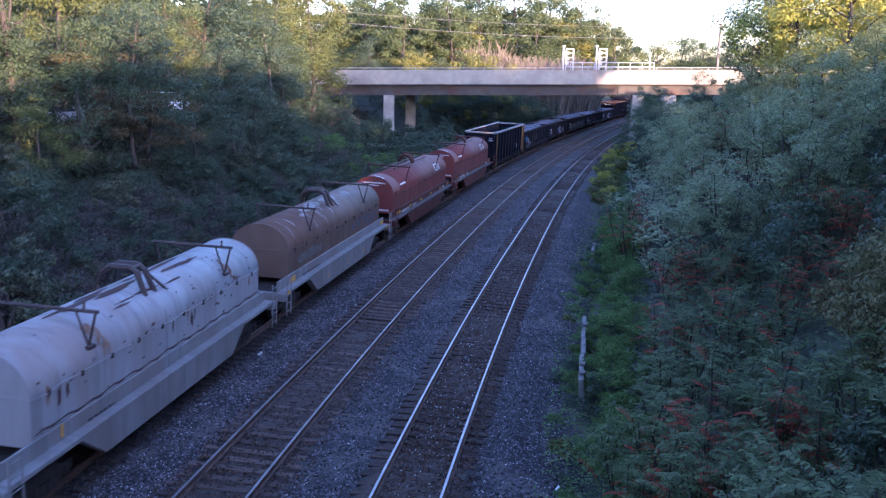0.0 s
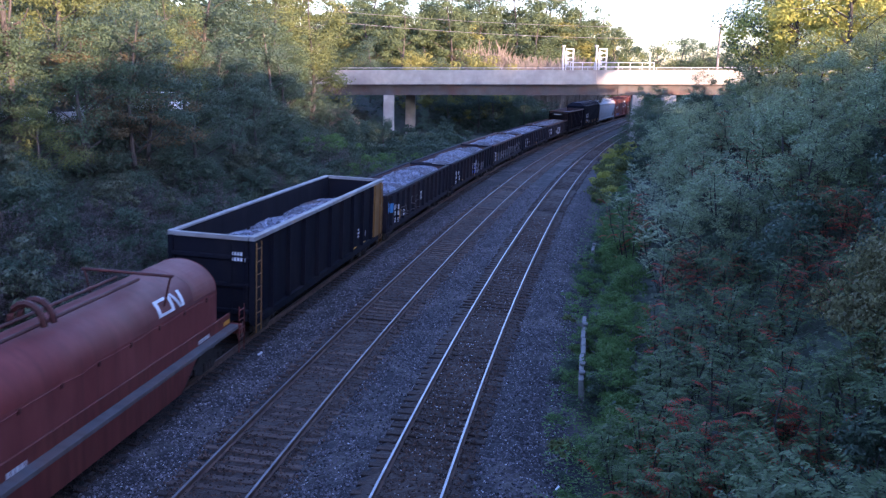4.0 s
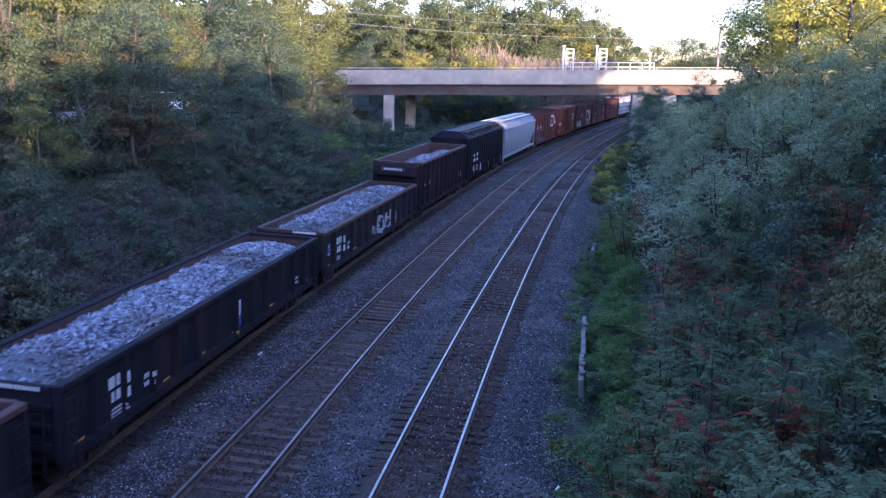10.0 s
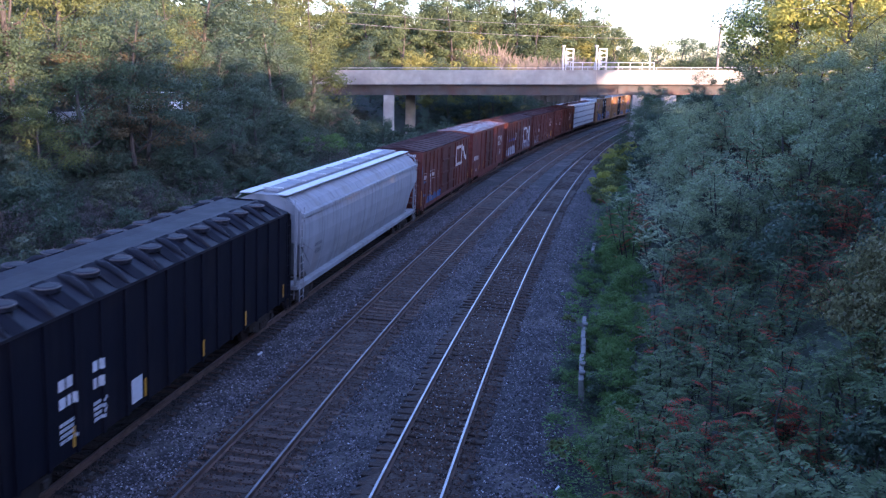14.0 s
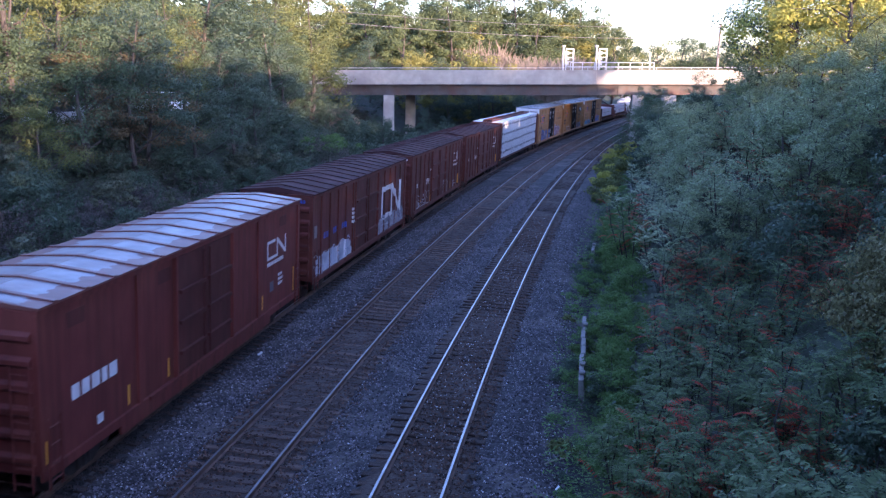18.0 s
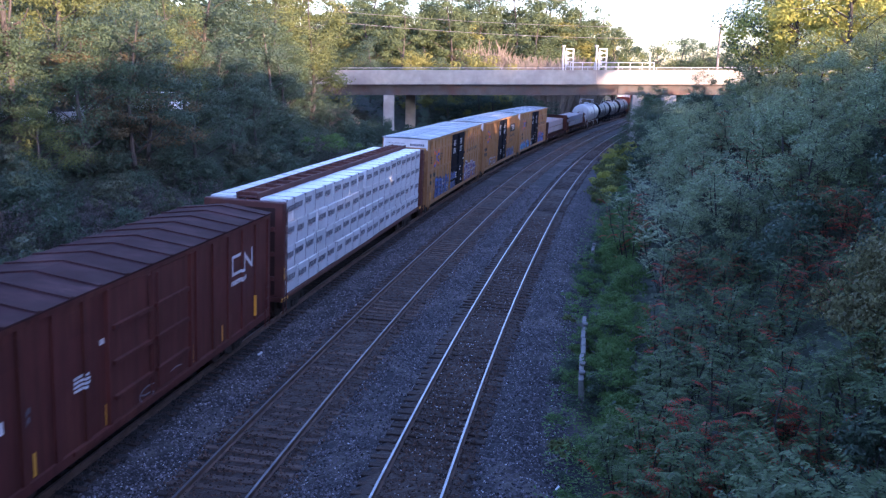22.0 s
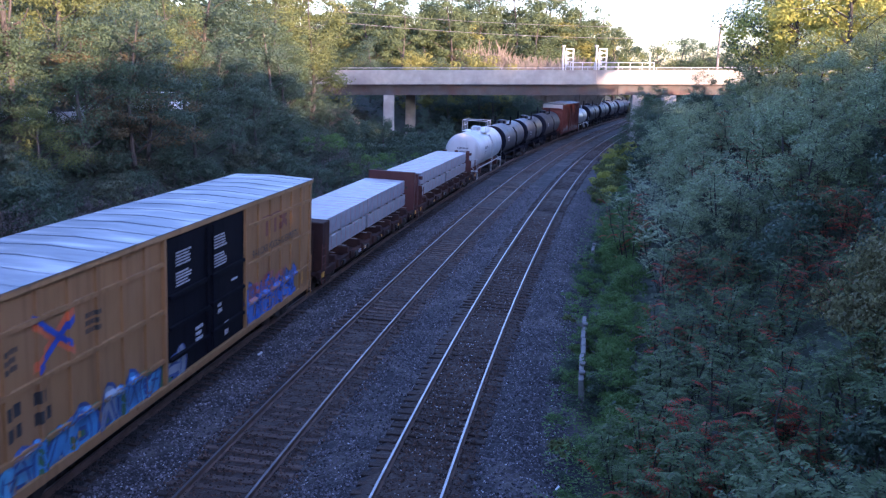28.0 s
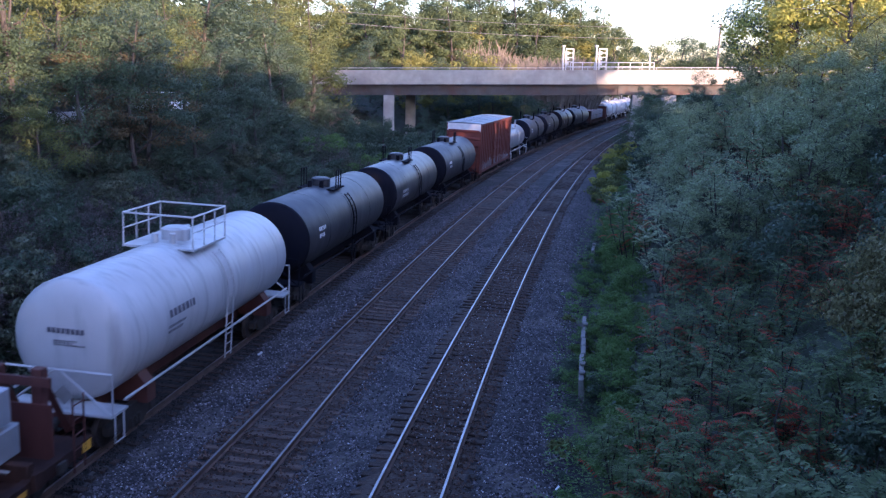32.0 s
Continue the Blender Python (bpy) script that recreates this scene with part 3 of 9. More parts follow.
def parked_car(m, x, y, turn, label):
    c = thing("parked_car", label, "car", pose(x, y, ground_z(x, y) + 0.02, 0, 0, turn), group="parked cars above the bank")
    bm = bmesh.new()
    prism(bm, [(-2.2, 0.35), (-2.25, 0.75), (-2.0, 0.95), (-1.1, 1.0), (1.2, 1.0), (2.1, 0.85), (2.25, 0.6), (2.2, 0.35)], -0.88, 0.88, axis="x")
    bmesh.ops.bevel(bm, geom=list(bm.edges), offset=0.05, segments=1, affect="EDGES")
    part("body", bm, m, c)
    bm = bmesh.new()
    prism(bm, [(-1.75, 0.98), (-1.2, 1.45), (0.5, 1.45), (1.2, 0.98)], -0.74, 0.74, axis="x")
    part("window_band", bm, M_DARK, c, "dark car windows")
    bm = bmesh.new()
    box(bm, -0.7, 0.7, -1.2, 0.5, 1.445, 1.49, bev=0.02)
    part("roof", bm, m, c)
    for sx in (-0.82, 0.82):
        for sy in (-1.35, 1.35):
            bm = bmesh.new()
            disc(bm, (sx, sy, 0.32), (1, 0, 0), 0.32, 0.2, 14)
            part("wheel", bm, M_DARK, c)


M_CAR_WHITE = mat("car_white", (0.7, 0.7, 0.72), (0.6, 0.6, 0.62), rough=0.3, grain=2, bump=0)
for cs, co in ((45.0, -22.2), (48.0, -22.6), (55.5, -21.4)):
    cx, cy, ch = along(cs, co)
    parked_car(M_CAR_WHITE, cx, cy, -math.degrees(ch) + 78, "white car parked behind the trees")

# ---- plants ----


def leaf_mesh(name, rng, pts, size, outward=None, flat=0.35, slim=0.34):
    """Small folded leaves, one at each point."""
    n = len(pts)
    face = rng.normal(0, 0.36, (n, 3)) + (0, 0, flat)
    if outward is not None:
        face += outward
    face /= np.linalg.norm(face, axis=1)[:, None] + 1e-9
    d = np.cross(face, rng.normal(0, 1, (n, 3)))
    d /= np.linalg.norm(d, axis=1)[:, None] + 1e-9
    side = np.cross(face, d)
    ln = (size * rng.uniform(0.6, 1.35, n))[:, None]
    v = np.stack([pts - side * ln * slim, pts + side * ln * slim, pts + d * ln], 1).reshape(-1, 3)
    return raw(name, v.tolist(), np.arange(n * 3).reshape(n, 3).tolist())


def make_tree(label, leaf, height, spread, crown_from, clumps, per, size, seed, bark=None, group="", category="tree", puff=0.12, trunk_r=0.018, kind_name="", flat=0.35):
    """A tapered trunk, bowed limbs and a crown of many leaf clumps, of that height, standing at the origin."""
    rng = np.random.default_rng(seed)
    t = thing(kind_name or ("tree" if category == "tree" else "shrub"), label, category, group=group)
    bm = bmesh.new()
    lean = rng.uniform(-0.06, 0.06, 2)
    spine = [Vector((lean[0] * height * k + 0.03 * height * math.sin(k * 5 + seed), lean[1] * height * k + 0.02 * height * math.cos(k * 4 + seed), height * 0.92 * k)) for k in np.linspace(-0.04, 1, 9)]
    tube(bm, spine, [height * trunk_r * (1.15 - k) for k in np.linspace(0, 1, 9)], 7)
    tips = []
    limbs = 5 + clumps // 6
    for i in range(limbs):
        k = crown_from + (0.95 - crown_from) * (i + rng.random()) / limbs
        p = spine[0].lerp(spine[-1], k)
        a = i * 2.4 + rng.uniform(-0.4, 0.4)
        reach = spread * (1.15 - 0.75 * ((k - crown_from) / (1 - crown_from)) ** 1.5) * rng.uniform(0.6, 1.15)
        q1 = p + Vector((math.cos(a) * reach * 0.5, math.sin(a) * reach * 0.5, reach * 0.30))
        q2 = p + Vector((math.cos(a) * reach, math.sin(a) * reach, reach * rng.uniform(0.25, 0.7)))
        r = height * trunk_r * 0.45 * (1.1 - k)
        tube(bm, [p, q1, q2], [r, r * 0.7, r * 0.25], 5)
        tips += [(q1, q2)]
    part("trunk", bm, bark or M_BARK, t)
    cents = []
    for i in range(clumps):
        a, c = tips[i % len(tips)]
        cents.append(a.lerp(c, rng.uniform(0.1, 1.12)) + Vector(rng.normal(0, 0.06 * height, 3)))
    cents.append(spine[-1] + Vector((0, 0, height * 0.03)))
    pts, outs = [], []
    for c in cents:
        r = puff * height * rng.uniform(0.55, 1.25)
        d = rng.normal(0, 1, (per, 3))
        d /= np.linalg.norm(d, axis=1)[:, None]
        rad = r * rng.uniform(0.3 if flat < 0.5 else 0.5, 1.0, per) ** 0.5
        pp = np.array(c) + d * rad[:, None] * (1.1, 1.1, 0.62)
        pts.append(pp)
        outs.append(d)
    pts, outs = np.concatenate(pts), np.concatenate(outs)
    keep = pts[:, 2] > 0.05 * height
    me = leaf_mesh("crown", rng, pts[keep], size, outs[keep] * (1.0 if flat < 0.5 else 0.6), flat=flat)
    part_of("crown", me, leaf, t)
    return t


def make_sumac(label, seed, stems, red, fine=True, leaf=None):
    """A clump of bare stems, each with a rosette of long leaves of many leaflets."""
    rng = np.random.default_rng(seed)
    t = thing("sumac_shrub", label, "shrub", group="sumac on the bank")
    bm = bmesh.new()
    lv, lf, rv, rf = [], [], [], []
    for i in range(stems):
        bx, by = rng.uniform(-1.1, 1.1, 2)
        h = rng.uniform(0.9, 2.2)
        tx, ty = bx + rng.normal(0, 0.3), by + rng.normal(0, 0.3)
        tube(bm, [(bx * 0.6, by * 0.6, -0.3), ((bx + tx) / 2, (by + ty) / 2, h * 0.6), (tx, ty, h)], [0.024, 0.02, 0.012], 5)
        for j in range(rng.integers(17, 23) if fine else 15):
            a = j * 2.4 + rng.uniform(-0.3, 0.3)
            rise = rng.uniform(0.25, 1.45)
            ln = rng.uniform(0.42, 0.70)
            start = Vector((tx, ty, h * (1 - rng.uniform(0, 0.85) * (j / 18))))
            out = Vector((math.cos(a), math.sin(a), 0))
            sidev = Vector((-math.sin(a), math.cos(a), 0))
            reddish = red and rng.random() < red * (2.2 if j > 9 else 0.35)
            V, F = (rv, rf) if reddish else (lv, lf)
            for k in range(1, 11):
                u = k / 10
                p = start + out * ln * u * (0.95 if rise < 0.5 else 0.8) + Vector((0, 0, ln * (rise * u - 0.6 * u * u)))
                w = 0.135 * (1 - 0.55 * abs(u - 0.45)) * (0.6 if k == 10 else 1)
                for sg in ((-1, 1) if k < 10 else (0,)):
                    d = (sidev * sg + out * (0.45 if sg else 1)).normalized() + Vector((0, 0, -0.28 + rng.uniform(-0.12, 0.12)))
                    x = out * 0.023 if sg else sidev * 0.023
                    n = len(V)
                    if fine:
                        V += [tuple(p), tuple(p + d * w * 0.5 + x), tuple(p + d * w), tuple(p + d * w * 0.5 - x)]
                        F.append((n, n + 1, n + 2, n + 3))
                    else:
                        V += [tuple(p + x * 1.3), tuple(p - x * 1.3), tuple(p + d * w)]
                        F.append((n, n + 1, n + 2))
    part("stem", bm, M_STEM, t)
    part_of("foliage", raw("foliage", lv, lf), leaf or M_LEAF_SUMAC, t)
    if rv:
        part_of("red_foliage", raw("red_foliage", rv, rf), M_LEAF_RED, t, "leaves turned autumn red")
    return t


def make_bare_bush(label, seed, h, twigs):
    rng = np.random.default_rng(seed)
    t = thing("bare_bush", label, "bush", group="bare bushes")
    bm = bmesh.new()
    for i in range(twigs):
        a, k = rng.uniform(0, 6.28), rng.uniform(0.1, 0.5)
        hh = h * rng.uniform(0.6, 1.0)
        p = [Vector((0.2 * math.cos(a), 0.2 * math.sin(a), -0.2))]
        for q in range(1, 5):
            p.append(p[-1] + Vector((math.cos(a) * k * hh / 4 + rng.normal(0, 0.07), math.sin(a) * k * hh / 4 + rng.normal(0, 0.07), hh / 4)))
        tube(bm, p, [0.055, 0.045, 0.035, 0.025, 0.012], 4)
        for q in (2, 3):
            for w in range(2):
                e = p[q] + Vector((rng.normal(0, 0.35), rng.normal(0, 0.35), hh * 0.22))
                tube(bm, [p[q], e], [0.028, 0.012], 4)
    part("branch", bm, M_DEADWOOD, t)
    return t


def make_weeds(label, leaf, seed, h, stalks, plume, category="weeds"):
    """A stand of upright stalks with narrow drooping leaves and feathery heads."""
    rng = np.random.default_rng(seed)
    t = thing("tall_weeds", label, category, group="tall weeds on the slope")
    bm = bmesh.new()
    V, F = [], []

    def blade(p, d, ln, w):
        d = d.normalized()
        side = d.cross(Vector((0, 0, 1)))
        side = (side if side.length > 0.05 else Vector((1, 0, 0))).normalized() * w
        n = len(V)
        V.extend([tuple(p), tuple(p + d * ln * 0.5 + side), tuple(p + d * ln + Vector((0, 0, -0.3 * ln))), tuple(p + d * ln * 0.5 - side)])
        F.append((n, n + 1, n + 2, n + 3))

    for i in range(stalks):
        a, r = rng.uniform(0, 6.28), 0.75 * rng.random() ** 0.6
        x, y = r * math.cos(a), r * math.sin(a)
        top = h * rng.uniform(0.55, 1.1)
        lx, ly = x * 0.5 + rng.normal(0, 0.26), y * 0.5 + rng.normal(0, 0.26)
        pts = [Vector((x, y, -0.15)), Vector((x + lx * 0.3, y + ly * 0.3, top * 0.5)), Vector((x + lx, y + ly, top))]
        tube(bm, pts, [0.006, 0.005, 0.003], 3)
        for k in range(16):
            u = rng.uniform(0.15, 0.92)
            p = pts[0].lerp(pts[1], u * 2) if u < 0.5 else pts[1].lerp(pts[2], u * 2 - 1)
            b = rng.uniform(0, 6.28)
            blade(p, Vector((math.cos(b), math.sin(b), rng.uniform(-0.2, 0.9))), rng.uniform(0.10, 0.24), rng.uniform(0.015, 0.034))
        for k in range(plume):
            p = pts[1].lerp(pts[2], rng.uniform(0.72, 1.05))
            b = rng.uniform(0, 6.28)
            blade(p, Vector((math.cos(b), math.sin(b), rng.uniform(0.3, 1.6))), rng.uniform(0.07, 0.17), rng.uniform(0.01, 0.02))
    part("stalk", bm, M_STEM, t)
    part_of("foliage", raw("foliage", V, F), leaf, t)
    return t


PROTO = []


def proto(ob):
    PROTO.append(ob)
    return ob


T_GREEN = proto(make_tree("broad green deciduous tree on the embankment", M_LEAF_GREEN, 10.0, 3.4, 0.14, 46, 215, 0.145, 11, group="embankment trees", puff=0.105))
T_DEEP = proto(make_tree("dark green leafy tree on the embankment", M_LEAF_DEEP, 10.0, 3.0, 0.10, 46, 215, 0.14, 12, group="embankment trees", puff=0.105))
T_YELLOW = proto(make_tree("slender tree with yellow-green leaves", M_LEAF_YELLOW, 10.0, 2.7, 0.2, 42, 200, 0.14, 13, group="embankment trees", puff=0.1))
T_RUST = proto(make_tree("tree with leaves turning rusty brown", M_LEAF_RUST, 8.0, 2.4, 0.12, 40, 180, 0.13, 14, group="embankment trees", puff=0.1))
T_TALL = proto(make_tree("tall full-crowned tree in the woods behind the bridge", M_LEAF_WOOD, 17.0, 5.4, 0.15, 36, 190, 0.34, 15, group="woodland trees", puff=0.105))
T_TALL_YELLOW = proto(make_tree("tall tree in the woods behind the bridge, sunlit yellow in its leaf colour", M_LEAF_WOOD_SUNLIT, 15.0, 4.2, 0.15, 34, 180, 0.32, 16, group="woodland trees", puff=0.105))
T_LOCUST = proto(make_tree("bluish green locust tree leaning over the bank", M_LEAF_LOCUST, 8.0, 3.2, 0.08, 46, 220, 0.15, 17, group="bank trees", puff=0.095, kind_name="locust_tree", flat=1.1))
T_GOLD = proto(make_tree("tree with golden green autumn leaves", M_LEAF_AMBER, 9.0, 3.0, 0.2, 64, 150, 0.145, 18, group="bank trees"))
# a coarse tree for places out of view, mostly to block the sun
T_HIDDEN = proto(make_tree("full-crowned tree added out of view to block the low sun", M_LEAF_GREEN, 13.0, 4.2, 0.12, 44, 34, 0.95, 19, group="woods by the near road", puff=0.13))
B_GREEN = proto(make_tree("dense green bush on the slope", M_LEAF_DEEP, 2.6, 1.3, 0.05, 34, 90, 0.095, 21, category="bush", kind_name="green_bush", group="bushes", puff=0.16, trunk_r=0.012))
B_LIGHT = proto(make_tree("light green bush by the ballast", M_LEAF_VINE, 2.2, 1.2, 0.05, 32, 80, 0.095, 22, category="bush", kind_name="leafy_shrub", group="bushes", puff=0.17, trunk_r=0.012))
B_FAR = proto(make_tree("green bush further along the bank", M_LEAF_DEEP, 2.6, 1.3, 0.05, 26, 46, 0.19, 26, category="bush", kind_name="bank_bush", group="bushes", puff=0.17, trunk_r=0.012))
B_SUNNY = proto(make_tree("yellow-green bush beside the ballast", M_LEAF_YELLOW, 2.0, 1.1, 0.08, 30, 45, 0.17, 27, category="bush", kind_name="yellow_bush", group="bushes", puff=0.17, trunk_r=0.012))
B_MID = proto(make_tree("green leafy bush with broad leaves on the slope", M_LEAF_WEED, 2.4, 1.2, 0.05, 30, 80, 0.11, 20, category="bush", kind_name="leafy_bush", group="bushes", puff=0.15, trunk_r=0.012))
B_DRY = proto(make_weeds("dry greyish brown weeds in tall feathery stalks", M_LEAF_DRY, 23, 1.75, 46, 12))
W_DRY = proto(make_weeds("low dry stalks with pale feathery heads", M_LEAF_DRY, 28, 1.25, 40, 14))
W_GREEN = proto(make_weeds("tall green weeds with narrow leaves", M_LEAF_WEED, 29, 1.6, 50, 6))
W_LOW = proto(make_weeds("low leafy green weeds on the slope", M_LEAF_DEEP, 30, 1.1, 50, 6))
B_GOLD = proto(make_tree("bush of yellow goldenrod, sunlit brightness in its leaf colour", M_LEAF_GOLD, 2.0, 1.1, 0.1, 34, 60, 0.16, 24, category="bush", kind_name="goldenrod", group="bushes", puff=0.15, trunk_r=0.01))
B_OLIVE = proto(make_tree("fine-leaved olive green shrub on the bank", M_LEAF_DRY_GREEN, 3.2, 1.6, 0.05, 66, 95, 0.09, 25, category="bush", kind_name="olive_shrub", group="bushes", puff=0.13, trunk_r=0.012))
S_A = proto(make_sumac("sumac shrub with long feathered green leaves", 31, 7, 0.0))
S_B = proto(make_sumac("sumac shrub with some leaves turned red", 32, 7, 0.3))
S_C = proto(make_sumac("low sumac shrub with feathered green leaves", 33, 8, 0.01))
S_D = proto(make_sumac("sumac shrub further along the bank", 34, 8, 0.0, fine=False, leaf=M_LEAF_LOCUST))
S_E = proto(make_sumac("tree-of-heaven sapling with long feathered leaves", 35, 6, 0.0, leaf=M_LEAF_FERN))
BARE_A = proto(make_bare_bush("bare pinkish brown bush without leaves", 41, 4.5, 60))


def put(ob, x, y, size=1.0, turn=0.0, sink=0.1, tall=1.0):
    return copy_thing(ob, Matrix.Translation((x, y, ground_z(x, y) - sink)) @ Euler((0, 0, turn)).to_matrix().to_4x4() @ Matrix.Diagonal((size, size, size * tall, 1)))


def scatter(kinds, s0, s1, l0, l1, count, size0, size1, seed, gap, ok=None):
    """Copies at loose spacing over a stretch of the line and a band of offsets."""
    rng = random.Random(seed)
    placed, tries = [], 0
    while len(placed) < count and tries < count * 40:
        tries += 1
        s, o = rng.uniform(s0, s1), rng.uniform(l0, l1)
        x, y, h = along(s, o)
        if any((x - a) ** 2 + (y - c) ** 2 < gap * gap for a, c in placed) or (ok and not ok(x, y)):
            continue
        if BY - 2.5 < y < BY + 13.5 and -25 < x < 62:
            continue
        placed.append((x, y))
        put(rng.choice(kinds), x, y, rng.uniform(size0, size1), rng.uniform(0, 6.28), tall=rng.uniform(0.9, 1.15))


def joined_woods(label, stretches):
    """Trees that stand out of sight of one another's details, joined into one stand."""
    parts = {"trunk": [], "crown": []}
    for s0, s1, l0, l1, count, size0, size1, seed, gap, ok in stretches:
        rng = random.Random(seed)
        placed, tries = [], 0
        while len(placed) < count and tries < count * 40:
            tries += 1
            x, y, h = along(rng.uniform(s0, s1), rng.uniform(l0, l1))
            if any((x - a) ** 2 + (y - c) ** 2 < gap * gap for a, c in placed) or (ok and not ok(x, y)) or (BY - 2.5 < y < BY + 13.5 and -25 < x < 62):
                continue
            placed.append((x, y))
            k, turn = rng.uniform(size0, size1), rng.uniform(0, 6.28)
            m = Matrix.Translation((x, y, ground_z(x, y) - 0.1)) @ Euler((0, 0, turn)).to_matrix().to_4x4() @ Matrix.Diagonal((k, k, k, 1))
            for o in T_HIDDEN.children:
                parts[o.name.split(".")[0]].append((o.data, np.array(m)))
    w = thing("woodland", label, "woods", kind="stuff")
    for name, items in parts.items():
        verts, faces, n = [], [], 0
        for me, m in items:
            v = np.empty(len(me.vertices) * 3)
            me.vertices.foreach_get("co", v)
            v = v.reshape(-1, 3) @ m[:3, :3].T + m[:3, 3]
            verts += v.tolist()
            faces += [[i + n for i in p.vertices] for p in me.polygons]
            n += len(v)
        ob = part_of(name, raw(name, verts, faces), M_BARK if name == "trunk" else M_LEAF_GREEN, w)
        ob["kind"] = "stuff"


def undergrowth(name, label, material, count, s0, s1, l0, l1, height, size, seed, near=1.0):
    """Low weeds over the ground as one mesh of leaves, in tufts."""
    rng = np.random.default_rng(seed)
    s = s0 + (s1 - s0) * rng.random(count) ** near
    o = l0 + (l1 - l0) * rng.random(count)
    tuft = 0.5 + 0.5 * np.sin(s * 2.3 + 2 * np.sin(o * 1.9)) * np.sin(o * 2.7 + 1.5 * np.sin(s * 1.3))
    h = np.interp(s, S, HEAD)
    x, y = np.interp(s, S, LX) + o * np.cos(h), np.interp(s, S, LY) - o * np.sin(h)
    z = terrain(s, o) + rng.random(count) ** 1.4 * height * (0.3 + 0.9 * tuft)
    up = np.zeros((count, 3))
    up[:, 2] = rng.uniform(0.1, 1.0, count)
    ob = part_of(name, leaf_mesh(name, rng, np.stack([x, y, z], 1), size, up, flat=0.7, slim=0.22), material)
    tagged(ob, label, "undergrowth", kind="stuff")


def open_view(x, y):
    """Trees stand clear of the strip beside the tracks, short of the bridge."""
    return x < -0.135 * y - 3.5


# left bank: weeds and bushes at its foot, trees above
undergrowth("weeds", "green weeds covering the foot of the bank", M_LEAF_DEEP, 56000, 8, 75, -22, -8.6, 1.5, 0.17, 71, 1.3)
undergrowth("weeds", "low green cover on the slope under the trees", M_LEAF_GREEN, 40000, 30, 95, -26, -11, 1.0, 0.24, 90)
undergrowth("weeds", "dry brown stalks among the weeds", M_LEAF_DRY, 18000, 8, 70, -15, -8.4, 1.3, 0.17, 72, 1.3)
undergrowth("weeds", "weeds and brush along the far foot of the bank", M_LEAF_DEEP, 20000, 75, 125, -24, -8.4, 1.5, 0.3, 73)
scatter([B_GREEN, B_GREEN, B_GREEN, B_MID], 10, 60, -15, -9.8, 84, 0.5, 1.05, 51, 0.9)
scatter([W_GREEN, W_LOW, W_LOW, W_GREEN, W_DRY], 12, 75, -16.5, -8.9, 150, 0.6, 1.1, 96, 0.7)
for s0, s1, n, seed in ((19, 26, 10, 97), (27, 33, 16, 98), (38, 45, 12, 99), (52, 58, 8, 100), (22, 30, 12, 101), (33, 42, 14, 102)):
    scatter([B_DRY, W_DRY], s0, s1, -13.6, -9.2, n, 0.8, 1.15, seed, 0.5)
for gx, gy, gs in ((-13.2, 27.0, 1.15), (-12.6, 25.8, 1.0), (-14.0, 28.4, 1.1), (-11.4, 24.2, 0.8), (-14.6, 38.0, 0.9)):
    put(B_MID, gx, gy, gs, gx * 5)
scatter([B_FAR, B_FAR, B_LIGHT], 60, 122, -16, -9.8, 42, 0.6, 1.1, 52, 1.3)
scatter([T_GREEN, T_DEEP, T_RUST, T_DEEP, T_YELLOW], 14, 80, -23, -14.5, 40, 0.5, 0.85, 53, 2.3, open_view)
scatter([T_GREEN, T_YELLOW, T_DEEP, T_YELLOW], 10, 120, -40, -22, 44, 0.85, 1.3, 54, 3.4, open_view)
scatter([T_DEEP, T_GREEN], 75, 122, -32, -16, 18, 0.45, 0.8, 55, 2.6, open_view)
scatter([B_FAR, B_FAR, T_DEEP], 84, 121, -30, -14, 34, 0.35, 0.6, 60, 1.9)
scatter([B_FAR], 84, 121, -30, -14, 24, 0.9, 1.3, 80, 1.9)
# woods behind the bridge
scatter([T_TALL, T_TALL, T_TALL_YELLOW], 150, 280, -85, -14, 74, 0.85, 1.3, 57, 4.6, lambda x, y: not (2 < x < 28 and y < 180))
scatter([T_DEEP, T_GREEN, B_FAR], 141, 230, -22, -10.5, 34, 0.4, 0.7, 58, 2.4)
scatter([T_DEEP, B_FAR, B_FAR], 136, 165, -48, -22, 26, 0.7, 1.2, 84, 2.6)
undergrowth("weeds", "brush under and beyond the road bridge", M_LEAF_DEEP, 9000, 118, 185, -40, -9, 1.8, 0.45, 85)
scatter([T_TALL_YELLOW, T_YELLOW, T_GREEN], 165, 300, 11, 55, 34, 0.5, 0.8, 59, 4.5)
for gx, gy, gs in ((9, 216, 1.4), (16, 213, 1.45), (23, 217, 1.4), (30, 214, 1.35), (36, 217, 1.35), (41, 220, 1.2), (45, 222, 1.08), (48.5, 222, 0.88), (51.5, 222, 0.7), (13, 224, 1.5), (27, 226, 1.45)):
    put(T_TALL, gx, gy, gs, gx)
for i in range(14):
    gx = 35 + i * 1.75
    gy = 150 + (i * 7.3) % 17
    put((T_YELLOW, T_GREEN, T_RUST, T_GREEN)[i % 4], gx, gy, (14.2 + (i * 0.29 % 1) * 2.6 - ground_z(gx, gy)) / 10, gx)
scatter([B_FAR, B_FAR, T_DEEP], 139, 156, -25, -10.5, 18, 0.45, 1.0, 92, 1.8)
for i in range(22):
    gx, gy = 2.0 + (i * 0.618 % 1) * 17, 146.0 + (i * 0.37 % 1) * 16
    if line_of(np.array([gx]), np.array([gy]))[1][0] < -9.5:
        put((T_DEEP, T_GREEN, B_FAR)[i % 3], gx, gy, (0.55, 0.6, 1.6)[i % 3], i * 1.7)
